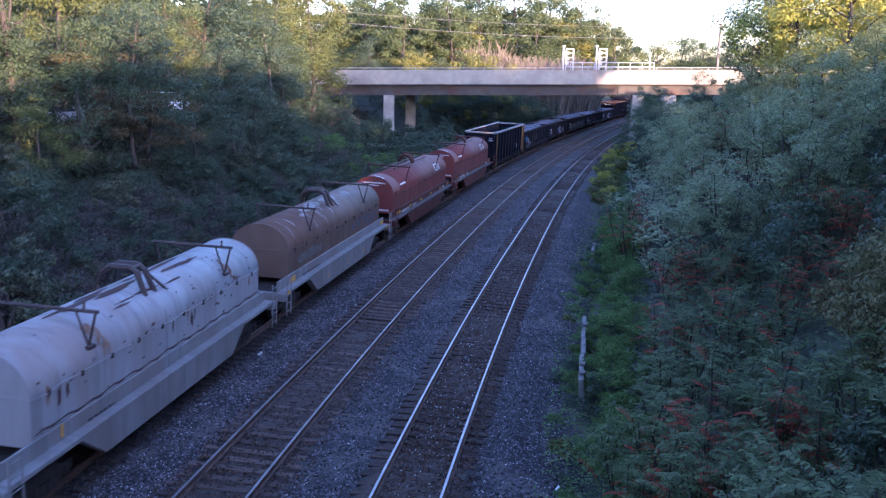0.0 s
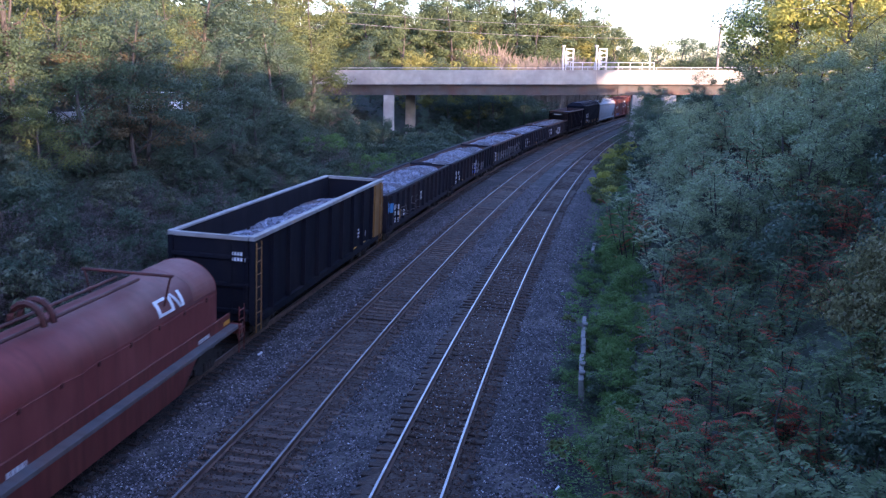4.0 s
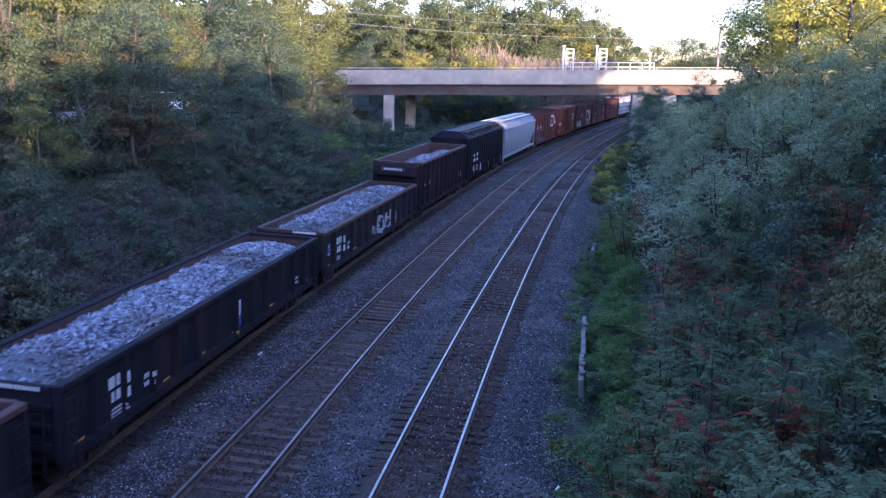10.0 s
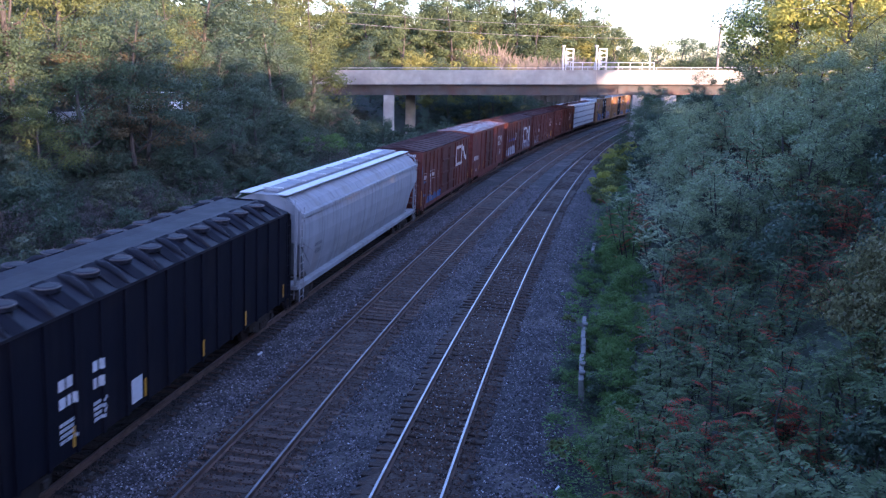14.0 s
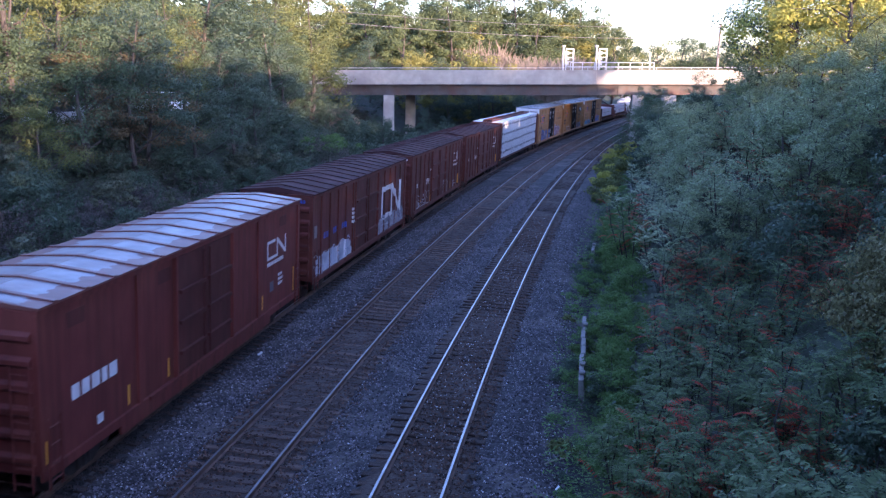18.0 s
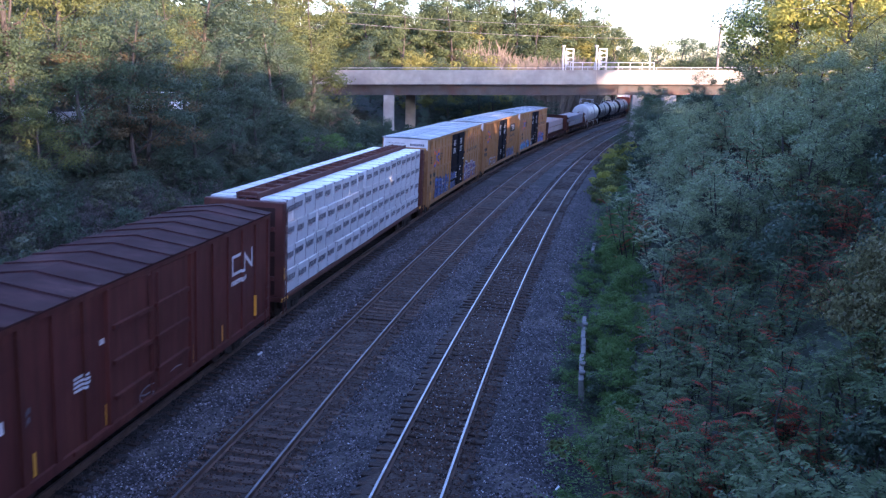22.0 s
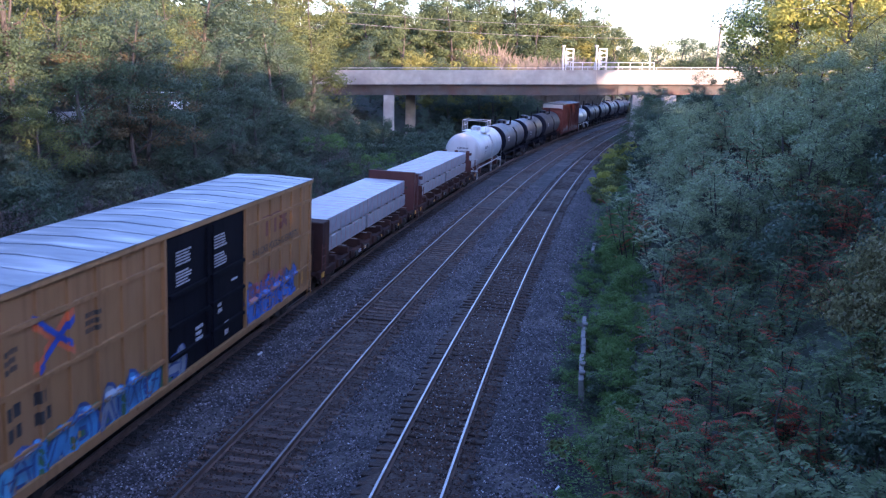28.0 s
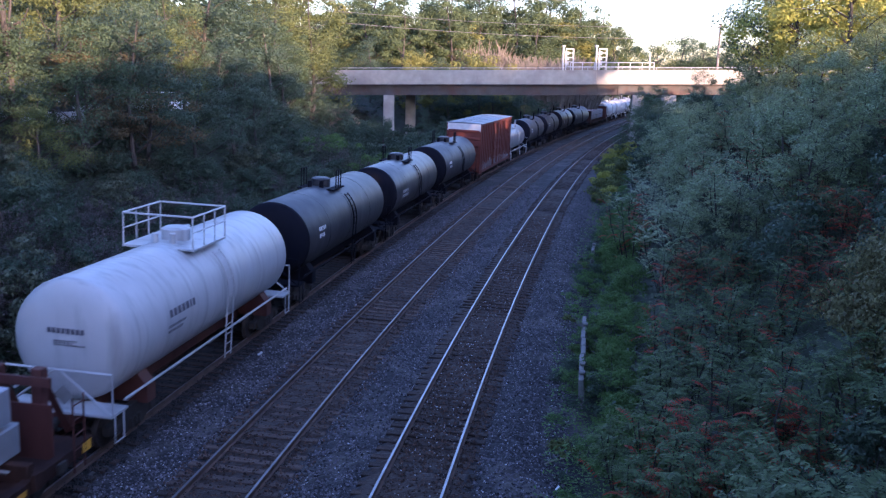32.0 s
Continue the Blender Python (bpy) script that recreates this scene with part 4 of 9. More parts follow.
# front row of the woods, its sunlit yellow painted into the leaves
for gx, gy, gs in ((-6.2, 148, 0.72), (-3.0, 151, 0.78), (1.4, 149, 0.80), (4.2, 153, 0.92), (8.0, 151, 0.86), (11.2, 156, 0.8), (25.5, 178, 0.85)):
    put(T_TALL_YELLOW, gx, gy, gs, gx)
for gx, gy, gs in ((-13.8, 91, 0.5), (-12.0, 93, 0.46), (-15.6, 89, 0.55), (-10.4, 101, 0.42), (-8.4, 108, 0.42), (-11.5, 106, 0.45)):
    put(T_DEEP, gx, gy, gs, gx * 2)
put(BARE_A, -13.2, 110.0, 1.0, 2.0)
put(BARE_A, -12.2, 111.0, 0.9, 4.0)
# right bank
undergrowth("vines", "bright green vines and weeds along the ballast edge", M_LEAF_VINE, 34000, 12, 95, 6.9, 9.4, 1.05, 0.11, 74, 1.3)
undergrowth("weeds", "green undergrowth beneath the sumac", M_LEAF_DEEP, 40000, 10, 60, 8.6, 22, 1.15, 0.15, 75, 1.2)
undergrowth("weeds", "green undergrowth on the bank towards the bridge", M_LEAF_DEEP, 16000, 60, 122, 8.4, 24, 1.4, 0.24, 76)
scatter([S_A, S_C, S_C, S_B], 16.5, 20, 9.0, 19, 18, 0.85, 1.15, 61, 1.05, lambda x, y: (x - 9.8) ** 2 + (y - 18.5) ** 2 > 6)
scatter([S_A, S_B, S_C, S_B, S_A, B_GREEN], 20, 36, 10.3, 19, 46, 0.8, 1.15, 89, 1.2, lambda x, y: (x - 9.8) ** 2 + (y - 18.9) ** 2 > 5)
scatter([S_D, S_D, S_D, S_B], 34, 72, 10.0, 17, 42, 0.85, 1.2, 69, 1.35)
scatter([B_LIGHT, B_LIGHT, B_GREEN], 18, 100, 7.6, 9.4, 52, 0.3, 0.6, 62, 0.7)
scatter([B_SUNNY, B_LIGHT, B_GREEN], 20, 52, 7.0, 7.7, 16, 0.22, 0.4, 95, 0.8)
scatter([B_LIGHT], 17, 62, 8.5, 10.2, 54, 0.42, 0.75, 87, 0.8)
scatter([T_LOCUST], 30, 58, 18, 27, 18, 0.45, 0.62, 63, 2.2)
scatter([T_LOCUST], 32, 62, 12, 19, 26, 0.36, 0.56, 77, 1.8)
scatter([T_LOCUST, T_LOCUST, T_LOCUST, T_DEEP], 66, 92, 11, 16, 12, 0.4, 0.6, 70, 2.2)
scatter([T_LOCUST, T_LOCUST, T_GREEN], 88, 118, 11.5, 15.5, 9, 0.36, 0.48, 78, 2.1)
for gx, gy, gs in ((21.6, 96.0, 0.72), (23.2, 99.0, 0.68), (20.2, 92.0, 0.6)):
    put(T_GREEN, gx, gy, gs, gx)
scatter([T_LOCUST, T_DEEP], 80, 120, 17, 26, 12, 0.22, 0.34, 79, 2.4)
scatter([B_FAR, B_FAR, B_LIGHT], 62, 122, 9.5, 32, 50, 0.7, 1.1, 64, 1.5)
scatter([T_GREEN, T_GOLD], 30, 66, 31, 46, 10, 0.3, 0.42, 65, 3.6)
# mostly out of view, tall enough to shade the far bridge's parapet
scatter([T_GREEN, T_GOLD], 68, 90, 28, 48, 13, 1.0, 1.4, 81, 4.0)
for gx, gy, gs in ((9.3, 17.0, 0.86), (9.8, 17.8, 0.9), (10.0, 16.9, 0.86), (9.6, 18.5, 0.86)):
    put(B_OLIVE, gx, gy, gs, gx, tall=1.25)
scatter([S_E], 11.2, 14.8, 10.8, 17, 16, 1.05, 1.35, 83, 0.85)
scatter([B_GREEN, B_GREEN, B_LIGHT], 12, 19, 8.3, 10.4, 14, 0.35, 0.6, 91, 0.6)
scatter([B_GREEN, S_B], 14.6, 18, 10.2, 13.5, 8, 0.5, 0.8, 93, 0.9)
scatter([T_LOCUST], 34, 60, 22, 30, 9, 0.45, 0.54, 94, 2.8)
for kind, gx, gy, gs in ((T_YELLOW, -14.4, 95.0, 1.5), (T_YELLOW, -17.2, 90.0, 1.45), (T_YELLOW, -19.0, 99.0, 1.6), (T_YELLOW, -16.8, 104.0, 1.5), (T_RUST, -15.6, 47.0, 0.95), (T_RUST, -17.4, 43.5, 0.85),
                         (T_LOCUST, 19.0, 46.0, 0.62), (T_LOCUST, 20.4, 52.0, 0.6), (T_GOLD, 22.4, 51.0, 1.15), (T_GOLD, 24.5, 56.0, 1.2), (T_GOLD, 26.5, 50.0, 1.0), (T_GOLD, 22.4, 58.5, 1.15), (T_GREEN, 22.6, 63.0, 1.1), (T_GOLD, 25.5, 66.0, 1.35), (T_GOLD, 28.5, 60.0, 1.1)):
    put(kind, gx, gy, gs, gx * 3)
# a row added beyond the view's right edge, shading the far parapet
for i in range(9):
    put(T_HIDDEN, 38.5 + i * 3.5, 57.0 + (i * 0.618 % 1) * 5, 0.98 + (i * 0.37 % 1) * 0.16, i * 1.9)
# single unseen trees added where sun flecks would reach the train
put(T_HIDDEN, 20.5, 8.6, 0.5, 1.0)
put(T_HIDDEN, 22.5, 5.0, 0.5, 2.0)
put(T_HIDDEN, 16.6, 5.6, 0.55, 2.5)
put(T_HIDDEN, 18.6, 7.2, 0.55, 0.7)
put(T_HIDDEN, 14.6, 3.0, 0.55, 3.5)
put(T_HIDDEN, 21.3, 4.2, 0.55, 3.0)
put(T_HIDDEN, 17.6, 2.4, 0.6, 1.4)
put(T_HIDDEN, 20.0, -0.6, 0.66, 2.2)
put(T_HIDDEN, 16.2, -0.4, 0.6, 5.2)
put(T_HIDDEN, 23.4, 15.0, 0.62, 4.0)
put(T_HIDDEN, 19.4, 20.6, 0.5, 5.0)
put(T_HIDDEN, 25.5, 18.0, 0.6, 6.0)
# woods behind the camera and along the land above, mostly added out of view to keep the low sun off the cutting
joined_woods("green woods above the cutting and behind the road, mostly added unseen to block the sun", (
    (30, 140, -75, -40, 28, 0.95, 1.25, 56, 6, open_view), (-75, 22, 29, 66, 40, 0.42, 0.52, 66, 4.6, None), (12, 38, 21, 29, 24, 0.54, 0.64, 86, 2.1, None), (-75, -16, 10.5, 17, 26, 0.75, 1.0, 88, 3.0, None), (-120, -20, 12, 27, 22, 0.8, 1.05, 67, 4, None),
    (-120, 0, -45, -14, 20, 0.8, 1.1, 68, 5, None), (-60, 17, 17, 28, 34, 0.6, 0.78, 82, 3.2, None)))
for i in range(24):
    gs = 70 + i * 1.65
    gx, gy, gh = along(gs, 7.5 + (i * 0.618 % 1) * 1.2)
    put(B_GOLD if gs > 95 or i % 4 == 1 else B_SUNNY, gx, gy, (0.7 if gs < 84 else 0.95) + (i * 0.37 % 1) * 0.45, i * 1.3)


def build_bare_tree(x, y):
    t = thing("bare_tree", "tall thin bare trunk among the leafy trees", "tree", pose(x, y, ground_z(x, y)))
    bm = bmesh.new()
    tube(bm, [(0, 0, -0.4), (-0.1, 0, 4), (-0.35, 0.1, 8), (-0.6, 0, 15)], [0.2, 0.16, 0.12, 0.04], 8)
    part("trunk", bm, M_BARK, t)
    for k, (z, dx, dz) in enumerate(((4.6, 0.55, 6.5), (5.5, 1.4, 1.0), (6.8, -1.0, 2.0), (3.2, 0.8, 2.8), (8.0, 0.9, 2.5))):
        bm = bmesh.new()
        tube(bm, [(-0.12, 0, z), (dx * 0.5, 0.1, z + dz * 0.5), (dx * 0.7, 0, z + dz)], [0.07, 0.05, 0.02], 6)
        part("branch", bm, M_BARK, t)


build_bare_tree(-20.1, 41.5)
for gx in np.linspace(7, 26, 13):
    put(BARE_A, float(gx), 170.0 + float(gx) * 1.7 % 4, 3.3, float(gx) * 7)
for ob in PROTO:
    for o in [*ob.children_recursive, ob]:
        bpy.data.objects.remove(o)

# ---- the freight train ----


def paint(name, base, dirt=None, rust=(0.11, 0.05, 0.03), rough=0.55, amount=0.5, metal=0.0, streak=False, grime=0.75):
    """Weathered car paint."""
    m = mat(name, base, dirt or tuple(c * 0.55 for c in base), rough=rough, metal=metal, grain=1.6, mix=0.95, bump=0.3, fine=4.5, third=tuple(r * amount + b * (1 - amount) for r, b in zip(rust, base)), stain=0.7, stretch=(1, 1, 0.35 if streak else 0.6))
    m.node_tree.nodes["Principled BSDF"].inputs["Specular IOR Level"].default_value = 0.45 if rough < 0.5 else 0.2 if rough < 0.7 else 0.06
    n, k = m.node_tree.nodes, m.node_tree.links
    b = n["Principled BSDF"]
    src = b.inputs["Base Color"].links[0].from_socket
    # grime that has run down the sides
    gc, gm, gn = n.new("ShaderNodeTexCoord"), n.new("ShaderNodeMapping"), n.new("ShaderNodeTexNoise")
    gm.inputs["Scale"].default_value = (1.5, 4.5, 0.22)
    gn.inputs["Scale"].default_value, gn.inputs["Detail"].default_value = 1.0, 5
    gr, gx = n.new("ShaderNodeMapRange"), n.new("ShaderNodeMix")
    gr.inputs["From Min"].default_value, gr.inputs["From Max"].default_value, gr.inputs["To Max"].default_value = 0.5 if grime < 0.8 else 0.44, 0.74 if grime < 0.8 else 0.66, grime
    gx.data_type = "RGBA"
    k.new(gc.outputs["Object"], gm.inputs["Vector"])
    k.new(gm.outputs[0], gn.inputs["Vector"])
    k.new(gn.outputs[0], gr.inputs["Value"])
    k.new(gr.outputs[0], gx.inputs[0])
    k.new(src, gx.inputs[6])
    gx.inputs[7].default_value = (*(c * 0.45 + r * 0.12 for c, r in zip(base, rust)), 1)
    src = gx.outputs[2]
    k.new(src, b.inputs["Base Color"])
    return m


P_WHITE = paint("coil_cover_white", (0.352, 0.36, 0.368), (0.256, 0.256, 0.264), rust=(0.136, 0.06, 0.036), amount=0.45, streak=True)
P_TAN = paint("coil_cover_tan", (0.165, 0.108, 0.083), (0.1, 0.064, 0.05), rough=0.6, amount=0.5)
P_GREY = paint("grey_frame_paint", (0.264, 0.264, 0.268), (0.176, 0.168, 0.16), rust=(0.128, 0.072, 0.048))
P_LEDGE = paint("dull_grey_ledge", (0.13, 0.122, 0.125), (0.075, 0.068, 0.07), rough=0.75)
P_RED = paint("boxcar_red", (0.15, 0.034, 0.028), (0.098, 0.026, 0.022), amount=0.25, grime=0.9)
P_RED_COIL = paint("coil_cover_red", (0.172, 0.040, 0.035), (0.12, 0.031, 0.028), rust=(0.2, 0.08, 0.07), amount=0.25, rough=0.6)
P_RED_FADED = paint("coil_cover_faded", (0.19, 0.075, 0.063), (0.14, 0.05, 0.043), rough=0.6, amount=0.2)
P_RED_DARK = paint("boxcar_brown", (0.092, 0.025, 0.021), (0.056, 0.018, 0.016), amount=0.25, grime=0.9)
P_BLACK_ROOF = paint("black_roof_paint", (0.008, 0.009, 0.016), (0.013, 0.013, 0.018), rust=(0.018, 0.016, 0.017), rough=0.66)
P_BLACK = paint("car_black", (0.0065, 0.0075, 0.014), (0.010, 0.010, 0.014), rust=(0.022, 0.018, 0.018), rough=0.8)
P_NAVY = paint("gondola_black", (0.012, 0.013, 0.022), (0.02, 0.019, 0.023), rust=(0.045, 0.03, 0.026), rough=0.65, streak=True)
P_SLATE = paint("gondola_slate", (0.013, 0.013, 0.022), (0.017, 0.013, 0.015), rust=(0.045, 0.026, 0.024), rough=0.75, streak=True)
P_RUST = mat("rusty_steel_plate", (0.072, 0.032, 0.026), (0.038, 0.019, 0.017), rough=0.85, metal=0.1, grain=2.5, bump=0.3, fine=16, third=(0.045, 0.03, 0.03), stain=0.6)
P_BROWN = paint("brown_flat_paint", (0.105, 0.037, 0.031), (0.065, 0.026, 0.023), rough=0.65)
P_DECK = paint("dark_deck_steel", (0.045, 0.024, 0.022), (0.026, 0.017, 0.016), rough=0.75, grime=0.9)
P_YELLOW = paint("boxcar_yellow", (0.38, 0.215, 0.095), (0.28, 0.16, 0.07), rust=(0.17, 0.102, 0.051), amount=0.5)
P_SAFETY = mat("safety_yellow", (0.637, 0.306, 0.0255), (0.51, 0.238, 0.0255), rough=0.5, grain=4, bump=0)
P_LADDER_YELLOW = paint("worn_yellow", (0.27, 0.14, 0.04), (0.15, 0.08, 0.03), amount=0.7)
P_MARK = mat("white_lettering", (0.6, 0.6, 0.608), (0.44, 0.44, 0.448), rough=0.6, grain=3, bump=0)
P_MARK_DIM = mat("worn_white_lettering", (0.36, 0.36, 0.37), (0.24, 0.24, 0.25), rough=0.6, grain=3, bump=0)
P_MARK_BLACK = mat("black_lettering", (0.03, 0.03, 0.03), rough=0.6, grain=3, bump=0)
P_BLUE = mat("blue_sign", (0.03, 0.075, 0.34), (0.025, 0.055, 0.25), rough=0.5, grain=3, bump=0)
P_REDSIGN = mat("red_sign", (0.55, 0.06, 0.05), (0.4, 0.05, 0.04), rough=0.5, grain=3, bump=0)
P_FADED_RED = mat("faded_red_paint", (0.16, 0.05, 0.035), (0.12, 0.045, 0.03), rough=0.6, grain=3, bump=0)
P_ORANGE = mat("orange_sign", (0.55, 0.12, 0.04), (0.45, 0.1, 0.04), rough=0.5, grain=3, bump=0)
P_ROOF_SILVER = mat("galvanised_roof", (0.16, 0.185, 0.225), (0.09, 0.105, 0.13), rough=0.42, metal=0.5, grain=2.2, mix=0.8, bump=0.15, fine=3, third=(0.37, 0.38, 0.40), stain=1.1, stretch=(0.35, 1.3, 1))
P_ROOF_RED = paint("red_roof", (0.056, 0.024, 0.026), (0.034, 0.017, 0.018), rust=(0.15, 0.08, 0.08), amount=0.3, rough=0.75, grime=0.9)
P_HOPPER = paint("hopper_grey", (0.29, 0.3, 0.325), (0.225, 0.23, 0.245), rust=(0.16, 0.136, 0.112), rough=0.72)
P_TANK_WHITE = paint("tank_white", (0.465, 0.473, 0.48), (0.375, 0.375, 0.375), rust=(0.338, 0.285, 0.225), rough=0.4, amount=0.35)
P_TANK_DARK = paint("tank_dark", (0.036, 0.036, 0.042), (0.024, 0.024, 0.028), rust=(0.056, 0.0528, 0.0496), rough=0.48)
P_TANK_GREY = paint("tank_dull_grey", (0.06, 0.058, 0.062), (0.034, 0.032, 0.035), rust=(0.07, 0.055, 0.05), rough=0.38, metal=0.25, amount=0.5)
P_TANK_SILVER = paint("tank_silver", (0.345, 0.352, 0.367), (0.24, 0.24, 0.247), rough=0.35, metal=0.3, amount=0.3)
P_WRAP = mat("lumber_wrap", (0.52, 0.535, 0.555), (0.42, 0.435, 0.455), rough=0.32, grain=2.2, bump=0.5, fine=5, spread=0.06)
P_WRAP_GREY = mat("lumber_wrap_side", (0.25, 0.257, 0.265), (0.2, 0.2, 0.207), rough=0.45, grain=2.2, bump=0.4, fine=5, spread=0.06)
P_WRAP_LONG = mat("lumber_wrap_long", (0.26, 0.267, 0.29), (0.2, 0.206, 0.225), rough=0.42, grain=2.2, bump=0.4, fine=5, spread=0.05)
P_STRAP = mat("strap", (0.22, 0.22, 0.23), rough=0.5, grain=4, bump=0)
P_STRAP_PINK = mat("pink_strap", (0.55, 0.30, 0.30), (0.5, 0.28, 0.28), rough=0.5, grain=4, bump=0)
P_PINK_PRINT = mat("pink_print", (0.45, 0.27, 0.27), rough=0.6, grain=6, bump=0)
P_LABEL = mat("grey_print", (0.075, 0.075, 0.095), (0.12, 0.115, 0.13), rough=0.6, grain=6, bump=0)
P_WHEEL = mat("wheel_steel", (0.09, 0.07, 0.06), (0.05, 0.04, 0.035), rough=0.6, metal=0.6, grain=4, bump=0.1)
P_BOGIE = mat("bogie_steel", (0.035, 0.028, 0.0245), (0.021, 0.0175, 0.0154), rough=0.8, metal=0.2, grain=4, bump=0.2)
P_SCRAP = mat("shredded_metal", (0.33, 0.35, 0.43), (0.14, 0.145, 0.18), rough=0.5, metal=0.3, grain=3, bump=0.1, island=0.6, third=(0.12, 0.098, 0.10), stain=0.35)
P_SCRAP_BED = mat("shredded_metal_bed", (0.15, 0.162, 0.19), (0.05, 0.053, 0.062), rough=0.7, metal=0.3, grain=7, bump=0.8, fine=14)

# shared running gear


def gear():
    made = {}
    bm = bmesh.new()
    box(bm, -1.0, 1.0, -0.18, 0.18, 0.42, 0.72, bev=0.04)
    for y in (-0.87, 0.87):
        tube(bm, [(-0.78, y, 0.42), (0.78, y, 0.42)], 0.085, 8)
    made["bolster"] = bm
    bm = bmesh.new()
    prism(bm, [(-1.15, 0.38), (-1.15, 0.60), (-0.75, 0.62), (-0.4, 0.80), (0.4, 0.80), (0.75, 0.62), (1.15, 0.60), (1.15, 0.38), (0.8, 0.36), (0.45, 0.17), (-0.45, 0.17), (-0.8, 0.36)], -0.09, 0.09, axis="x")
    for y in (-0.87, 0.87):
        box(bm, 0.09, 0.16, y - 0.12, y + 0.12, 0.34, 0.56, bev=0.03)
    for y in (-0.2, 0, 0.2):
        tube(bm, [(0.1, y, 0.24), (0.1, y, 0.5)], 0.08, 7)
    made["side_frame"] = bm
    bm = bmesh.new()
    tube(bm, [(-0.07, 0, 0.42), (-0.03, 0, 0.42), (-0.03, 0, 0.42), (0.065, 0, 0.42)], [0.45, 0.45, 0.42, 0.415], 22)
    tube(bm, [(0.06, 0, 0.42), (0.12, 0, 0.42)], [0.16, 0.12], 12)
    made["wheel"] = bm
    bm = bmesh.new()
    box(bm, -0.09, 0.09, 0, 0.55, 0.78, 0.94, bev=0.02)
    box(bm, -0.17, 0.15, 0.5, 0.82, 0.74, 0.98, bev=0.05)
    made["coupler"] = bm
    bm = bmesh.new()
    tube(bm, [(0.14, 0.1, 0.7), (0.16, 0.35, 0.45), (0.16, 0.7, 0.42)], 0.03, 6)
    made["air_hose"] = bm
    out = {}
    for name, b in made.items():
        me = bpy.data.meshes.new(name)
        b.to_mesh(me)
        b.free()
        me.materials.append(P_WHEEL if name == "wheel" else P_BOGIE)
        out[name] = me
    return out


GEAR = gear()
TRAIN = []


def running_gear(car, hl, spread, tail=0.45):
    """Two bogies and the couplers."""
    for y in (-spread / 2, spread / 2):
        b = part_of("bogie", GEAR["bolster"], None, car, "grimy cast-steel bogie")
        b.location = (0, y, 0)
        for sx in (-1, 1):
            f = part_of("side_frame", GEAR["side_frame"], None, b)
            f.matrix_basis = pose(sx * 1.0, 0, 0, 0, 0, 0 if sx > 0 else 180)
            for dy in (-0.87, 0.87):
                w = part_of("wheel", GEAR["wheel"], None, b)
                w.matrix_basis = pose(sx * 0.755, dy, 0, 0, 0, 0 if sx > 0 else 180)
    for e in (-1, 1):
        c = part_of("coupler", GEAR["coupler"], None, car)
        c.matrix_basis = pose(0, e * (hl + tail - 0.74), 0, 0, 0, 0 if e > 0 else 180)
        a = part_of("air_hose", GEAR["air_hose"], None, car)
        a.matrix_basis = pose(0, e * (hl + tail - 0.6), 0, 0, 0, 0 if e > 0 else 180)


def block(name, m, car, *dims, bev=0.0, label=""):
    bm = bmesh.new()
    box(bm, *dims, bev=bev)
    return part(name, bm, m, car, label)


def ladder(car, m, x, y, z0, z1, along_y=True, w=0.42, rungs=7, name="ladder"):
    bm = bmesh.new()
    for d in (-w / 2, w / 2):
        a, c = ((x, y + d, z0), (x, y + d, z1)) if along_y else ((x + d, y, z0), (x + d, y, z1))
        tube(bm, [a, c], 0.022, 5)
    for i in range(rungs):
        z = z0 + (z1 - z0) * (i + 0.5) / rungs
        a, c = ((x, y - w / 2, z), (x, y + w / 2, z)) if along_y else ((x - w / 2, y, z), (x + w / 2, y, z))
        tube(bm, [a, c], 0.016, 5)
    return part(name, bm, m, car)


